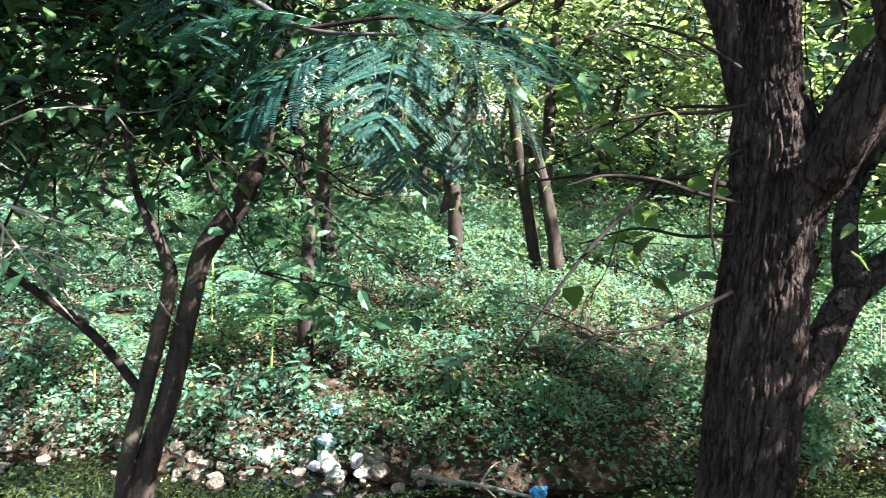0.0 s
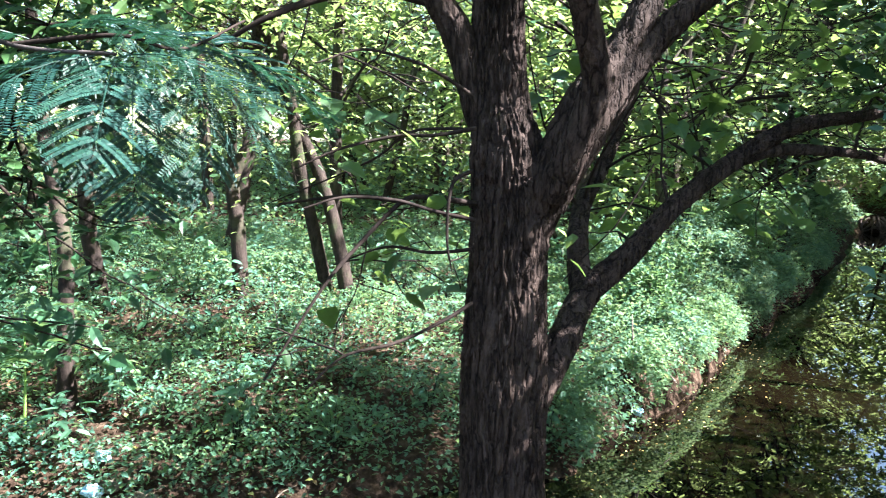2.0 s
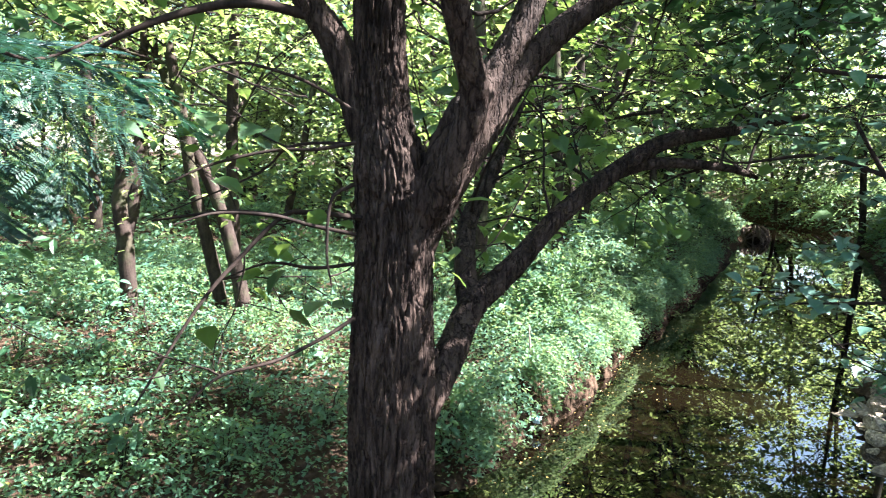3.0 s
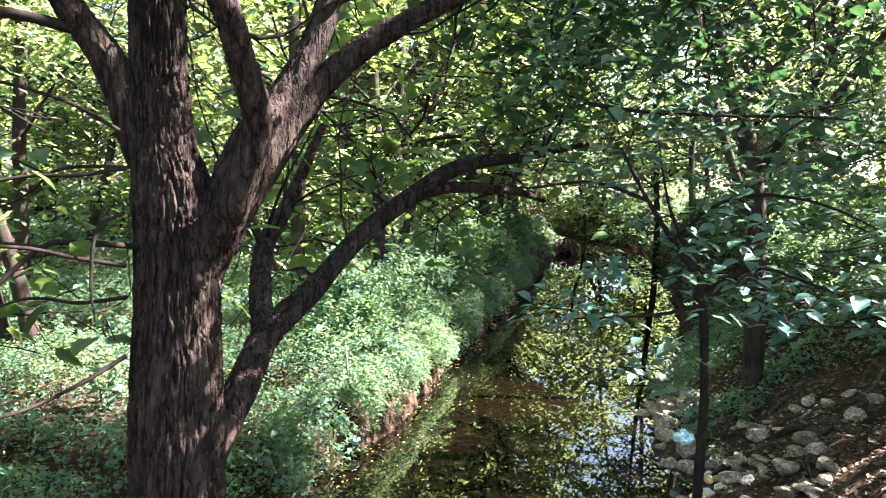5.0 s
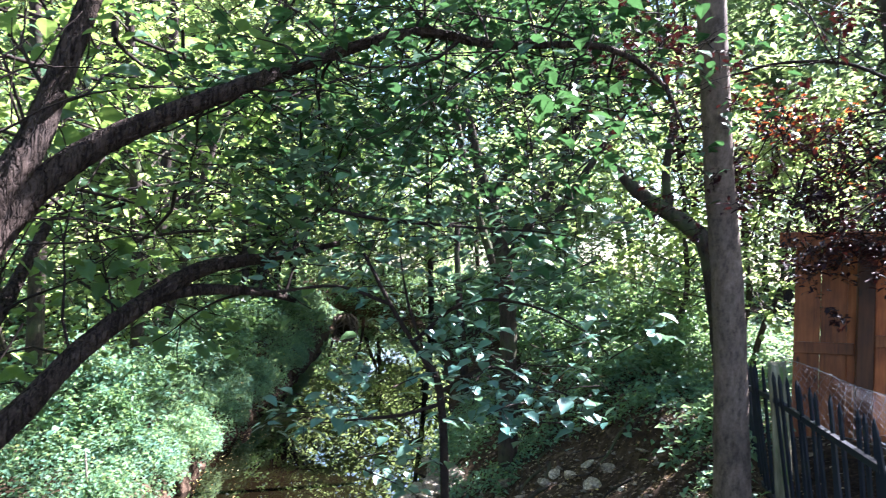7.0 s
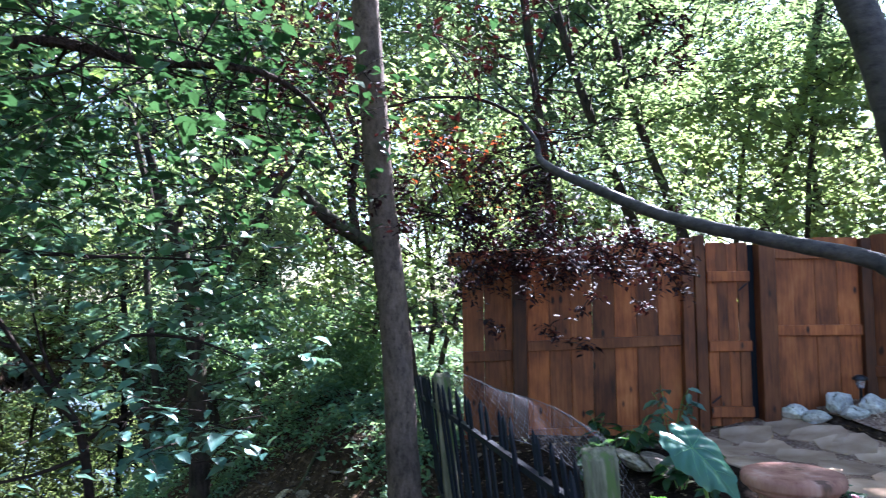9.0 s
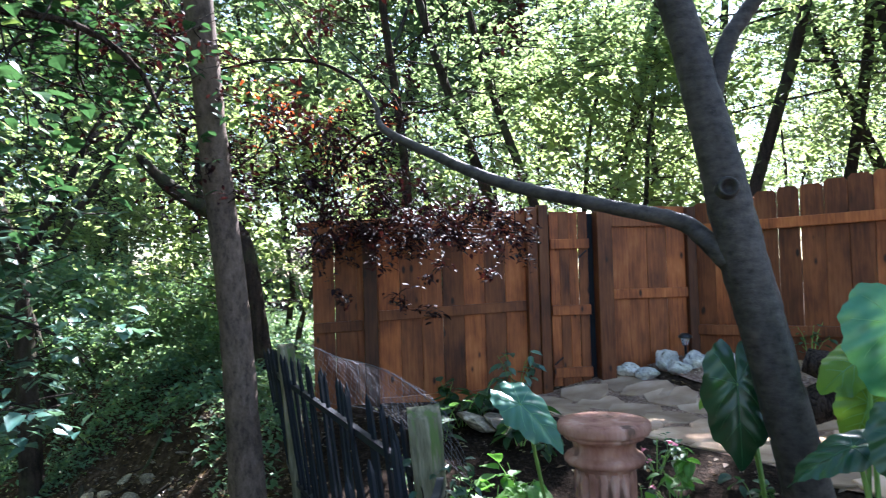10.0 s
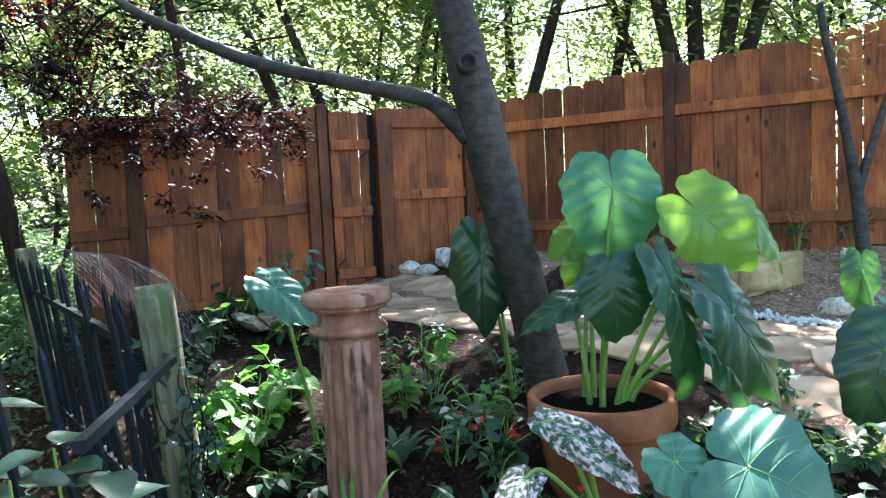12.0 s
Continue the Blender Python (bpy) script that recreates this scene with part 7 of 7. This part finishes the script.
for s, w_, L in (((-1.95, 2.7, 2.42), (1, -0.05, -0.1), 0.75), ((-1.7, 2.62, 2.35), (0.9, 0, -0.55), 0.5), ((-1.9, 2.65, 2.2), (1, 0, 0.0), 0.8), ((-1.8, 2.6, 2.1), (0.8, 0.1, 0.2), 0.5)):
    branch_out(np.array(s) - (-1.6, 2.62, 2.2), w_, L, 0.006, dr, 1, out, tips, 0.04, 4, 0.5)
for q, s in out:
    v, f = tube(q, (s[0] * 1.4, 0.002), 5)
    put("twig", np_mesh("twig", v, f, M_DEADWOOD, True), dead)

heap = thing("root_heap", (24.5, 22.6, 0.0), "reddish heap of roots and mud in the creek", "roots")
hr = np.random.default_rng(23)
bm = bmesh.new()
bmesh.ops.create_icosphere(bm, subdivisions=4, radius=0.5)
for q in bm.verts:
    q.co *= 1 + 0.35 * noise.noise(q.co * 2.2) + 0.14 * noise.noise(q.co * 6)
    q.co.z *= 0.75
put("mound", bm_mesh("mound", bm, M_SOIL, True), heap, (0.2, 0.1, 0.1))
for k in range(24):
    a = hr.uniform(0, 6.28)
    b_ = a + hr.normal(0, 0.5)
    line = [(0.3 * math.cos(a), 0.3 * math.sin(a), 0.5 + hr.uniform(-0.15, 0.15)), (0.6 * math.cos(a), 0.6 * math.sin(a), 0.28 + hr.uniform(-0.1, 0.2)), (0.8 * math.cos(b_), 0.8 * math.sin(b_), -0.1)]
    v, f = tube(spline(line, 10), (0.06, 0.045, 0.02), 6, 0.1)
    put("root", np_mesh("root", v, f, M_BARK_PALE, True), heap)

log = thing("dark_log", (5.2, -2.9, 1.8), "dark weathered log lying behind the potted plant", "log")
for pts, rr in (([(5.39, -2.62, 2.17), (5.24, -2.86, 2.09), (5.09, -3.07, 2.05), (4.95, -3.26, 1.95)], (0.08, 0.12, 0.1, 0.05)), ([(5.12, -2.93, 2.08), (5.2, -3.12, 2.19), (5.27, -3.3, 2.25)], (0.05, 0.06, 0.03)), ([(5.35, -2.5, 1.84), (5.3, -2.8, 1.95), (5.2, -3.15, 1.93), (5.15, -3.5, 1.86)], (0.1, 0.13, 0.09, 0.05)), ([(5.25, -2.9, 1.92), (5.1, -3.0, 2.0), (4.95, -3.2, 1.98)], (0.04, 0.02))):
    limb_part("wood", log, pts, rr, M_BARK, np.array((5.2, -2.9, 1.8)), 14)
stick = thing("dead_sapling", (4.05, 6.2, 0.1), "thin bleached dead sapling at the creek edge", "branch")
for pts, rr in (([(4.05, 6.2, 0.0), (4.06, 6.2, 0.5), (4.02, 6.22, 1.05)], (0.02, 0.014, 0.006)), ([(4.06, 6.2, 0.45), (4.3, 6.1, 0.55), (4.5, 5.95, 0.3)], (0.009, 0.004)), ([(4.06, 6.2, 0.6), (4.25, 6.2, 0.75), (4.5, 6.1, 0.45)], (0.008, 0.003))):
    limb_part("wood", stick, pts, rr, M_DEADWOOD, np.array((4.05, 6.2, 0.1)), 7)

# ---- litter at the water ----
M_BAG, nt, b, links = material("pale_blue_plastic")
links.new(ramp(nt, noise_tex(nt, coords(nt), 14, 4), [(0.4, (0.55, 0.68, 0.72)), (0.62, (0.2, 0.5, 0.62))]).outputs[0], b.inputs["Base Color"])
b.inputs["Roughness"].default_value = 0.35
M_TARP, nt, b, links = material("blue_tarp")
b.inputs["Base Color"].default_value, b.inputs["Roughness"].default_value = (0.03, 0.2, 0.38, 1), 0.4
bump(nt, noise_tex(nt, coords(nt), 30, 4), 0.6, 0.01, b)


def crumpled(name, at, size, mat, label, seed):
    bm = stone_mesh(seed, 0.6, 3)
    for q in bm.verts:
        q.co += q.co.normalized() * 0.18 * noise.noise(q.co * 6 + Vector((seed, 3, 1)))
    put_ob = put(name, bm_mesh(name, bm, mat, False), None, pose(*at, 10, 5, 40 * seed) @ Matrix.Diagonal((size, size * 0.8, size, 1)))
    return tagged(put_ob, label, "litter")


crumpled("plastic_bag", (-0.72, 5.42, 0.33), 0.15, M_BAG, "crumpled pale blue plastic bag among bank plants", 3)
crumpled("plastic_bag", (-0.72, 5.1, 0.22), 0.17, M_BAG, "crumpled white-blue plastic wrapper on stones", 4)
crumpled("tarp_scrap", (0.82, 4.7, 0.06), 0.16, M_TARP, "scrap of bright blue tarp at the water", 5)
crumpled("plastic_bag", (6.6, 3.98, 0.3), 0.24, M_BAG, "crumpled white bag on the near bank stones", 6)

crumpled("plastic_bag", (4.02, 6.02, 0.12), 0.15, M_BAG, "crumpled pale rag caught at the creek edge", 7)

# yellow leaves afloat
M_FLOAT = leaf_material("fallen_yellow_leaves", [(0, (0.2, 0.13, 0.05)), (0.6, (0.38, 0.3, 0.12)), (1, (0.55, 0.48, 0.24))], (0.5, 0.4, 0.1), 0.2)
c = []
while len(c) < 480:
    x = sr.uniform(-4, 9)
    lo, hi = np.interp(x, NEAR_EDGE[:, 0], NEAR_EDGE[:, 1]), np.interp(x, FAR_EDGE[:, 0], FAR_EDGE[:, 1])
    y = hi - abs(sr.normal(0, 0.45))
    if lo + 0.1 < y < hi:
        c.append((x, y, 0.006))
v, f = leaves(np.array(c), sr.uniform(0.02, 0.045, len(c)), DIAMOND, 0.05, r=sr)
tagged(put("floating_leaves", np_mesh("floating_leaves", v, f, M_FLOAT)), "small yellow leaves afloat on the creek", "leaves", kind="stuff")
c = np.stack([sr.uniform(2.4, 8, 5000), sr.uniform(-5, 3, 5000)], 1)
c = np.concatenate([c, np.stack([sr.uniform(-4, 8, 2200), sr.uniform(5, 10, 2200)], 1)])
z = terrain(c[:, 0], c[:, 1])
c, z = c[z > 0.1], z[z > 0.1]
v, f = leaves(np.column_stack([c, z + 0.012]), sr.uniform(0.03, 0.07, len(c)), DIAMOND, 0.15, r=sr)
M_LITTER = leaf_material("brown_leaf_litter", [(0, (0.06, 0.035, 0.02)), (0.6, (0.16, 0.1, 0.05)), (0.95, (0.28, 0.2, 0.1)), (1, (0.45, 0.38, 0.12))], (0.3, 0.18, 0.06), 0.15)
tagged(put("leaf_litter", np_mesh("leaf_litter", v, f, M_LITTER)), "dry brown fallen leaves on the soil", "leaves", kind="stuff")
# weeds on the near bank
cover("bank_weeds", 60000, 4.5, 14, -0.5, 9, 0.07, M_LEAF_GROUND, "leafy weeds on the near creek bank", high=0.3, seed=15, clump=0.9, keep=lambda x, y: (y > 0.75 + (x - 5.4) * 0.25) & ((edge_distance(x, y, NEAR_EDGE) < 0.5) | (edge_distance(x, y, NEAR_EDGE) > 1.75) | (x > 8)) & ~hollow(x, y)[1])

cover("bank_weeds", 30000, 5.0, 9.5, 0.6, 4.5, 0.055, M_LEAF_GROUND, "leafy weeds hanging over the rim of the washed-out bank", high=0.3, seed=19, clump=0.9, keep=lambda x, y: (x > 6.6) & (hollow(x, y)[0] < 0.75) & ~(hollow(x, y)[1] & (hollow(x, y)[0] > 0.12)))

# taller herbs among the ground cover of the far bank
hr = np.random.default_rng(91)
HERBS = [bedding("woodland_herb", (-3.0 + 2.1 * k, 6.3), "leafy upright herb among the ground cover", 0.22, 0.5 - 0.08 * k, 0.1, 40, M_LEAF_GROUND, BROAD if k == 1 else OVAL, seed=500 + k, stem=M_BARK_TWIG) for k in range(3)]
for ob in HERBS:
    tagged(ob, "leafy upright herb among the ground cover", "plant", "woodland herbs")
for k in range(110):
    x = hr.uniform(-5, 7.5)
    y = float(np.interp(x, FAR_EDGE[:, 0], FAR_EDGE[:, 1])) + hr.uniform(0.25, 4.5)
    m = pose(x, y, float(terrain(x, y)), 0, 0, hr.uniform(0, 360)) @ Matrix.Scale(hr.uniform(0.7, 1.3), 4)
    c = copy_thing(HERBS[k % 3], m)
    c.matrix_basis = m

# roots, weeds and fallen leaves on the dirt slope of the near bank
rr_ = np.random.default_rng(92)
for k in range(18):
    x, y = rr_.uniform(6.4, 8.6), rr_.uniform(2.0, 3.9)
    a = rr_.uniform(1.6, 3.4)
    line = []
    for s in range(7):
        line.append((x, y, float(terrain(x, y)) + 0.012 + 0.03 * math.sin(s * 1.3 + k)))
        a += rr_.normal(0, 0.35)
        x, y = x + 0.13 * math.cos(a), y + 0.13 * math.sin(a)
    o = np.array(line[0])
    v, f = tube(spline(np.array(line) - o, 20), (rr_.uniform(0.012, 0.028), 0.006), 7, 0.06)
    tagged(put("exposed_root", np_mesh("exposed_root", v, f, M_BARK_FOREST, True), None, tuple(o)), "exposed tree root lying on the dirt bank", "root", "roots on the dirt bank")
for k in range(46):
    x, y = rr_.uniform(6.0, 9.4), rr_.uniform(2.2, 4.8)
    if float(terrain(x, y)) < 0.15 or (hollow(x, y)[1] and y < 3.4):
        continue
    m = pose(x, y, float(terrain(x, y)), 0, 0, rr_.uniform(0, 360)) @ Matrix.Scale(rr_.uniform(0.4, 0.8), 4)
    c = copy_thing(HERBS[k % 3], m)
    c.matrix_basis = m
    tagged(c, "leafy weed on the dirt bank", "plant", "bank weeds")
c = np.stack([rr_.uniform(4.4, 9.6, 7000), rr_.uniform(0.6, 4.6, 7000)], 1)
z = terrain(c[:, 0], c[:, 1])
c, z = c[z > 0.08], z[z > 0.08]
v, f = leaves(np.column_stack([c, z + 0.01]), rr_.uniform(0.015, 0.045, len(c)), DIAMOND, 0.25, r=rr_)
tagged(put("bank_litter", np_mesh("bank_litter", v, f, M_LITTER)), "small brown and yellow fallen leaves on the dirt bank", "leaves", kind="stuff")
parts = []
for k in range(700):
    x, y = rr_.uniform(4.8, 8.8), rr_.uniform(1.2, 4.2)
    z = float(terrain(x, y))
    if z > 0.05:
        s = rr_.uniform(0.012, 0.035)
        v = np.array([(1, 0, 0), (0, 1, 0), (-1, 0, 0), (0, -1, 0), (0, 0, 0.7), (0, 0, -0.5)]) * s * rr_.uniform(0.6, 1.3, 3) + (x, y, z + 0.3 * s)
        parts.append((v, np.array([(0, 1, 4), (1, 2, 4), (2, 3, 4), (3, 0, 4), (1, 0, 5), (2, 1, 5), (3, 2, 5), (0, 3, 5)])))
v, f = join(parts)
tagged(put("bank_gravel", np_mesh("bank_gravel", v, f, M_CREEK_STONE)), "small stones strewn over the dirt bank", "gravel", kind="stuff")
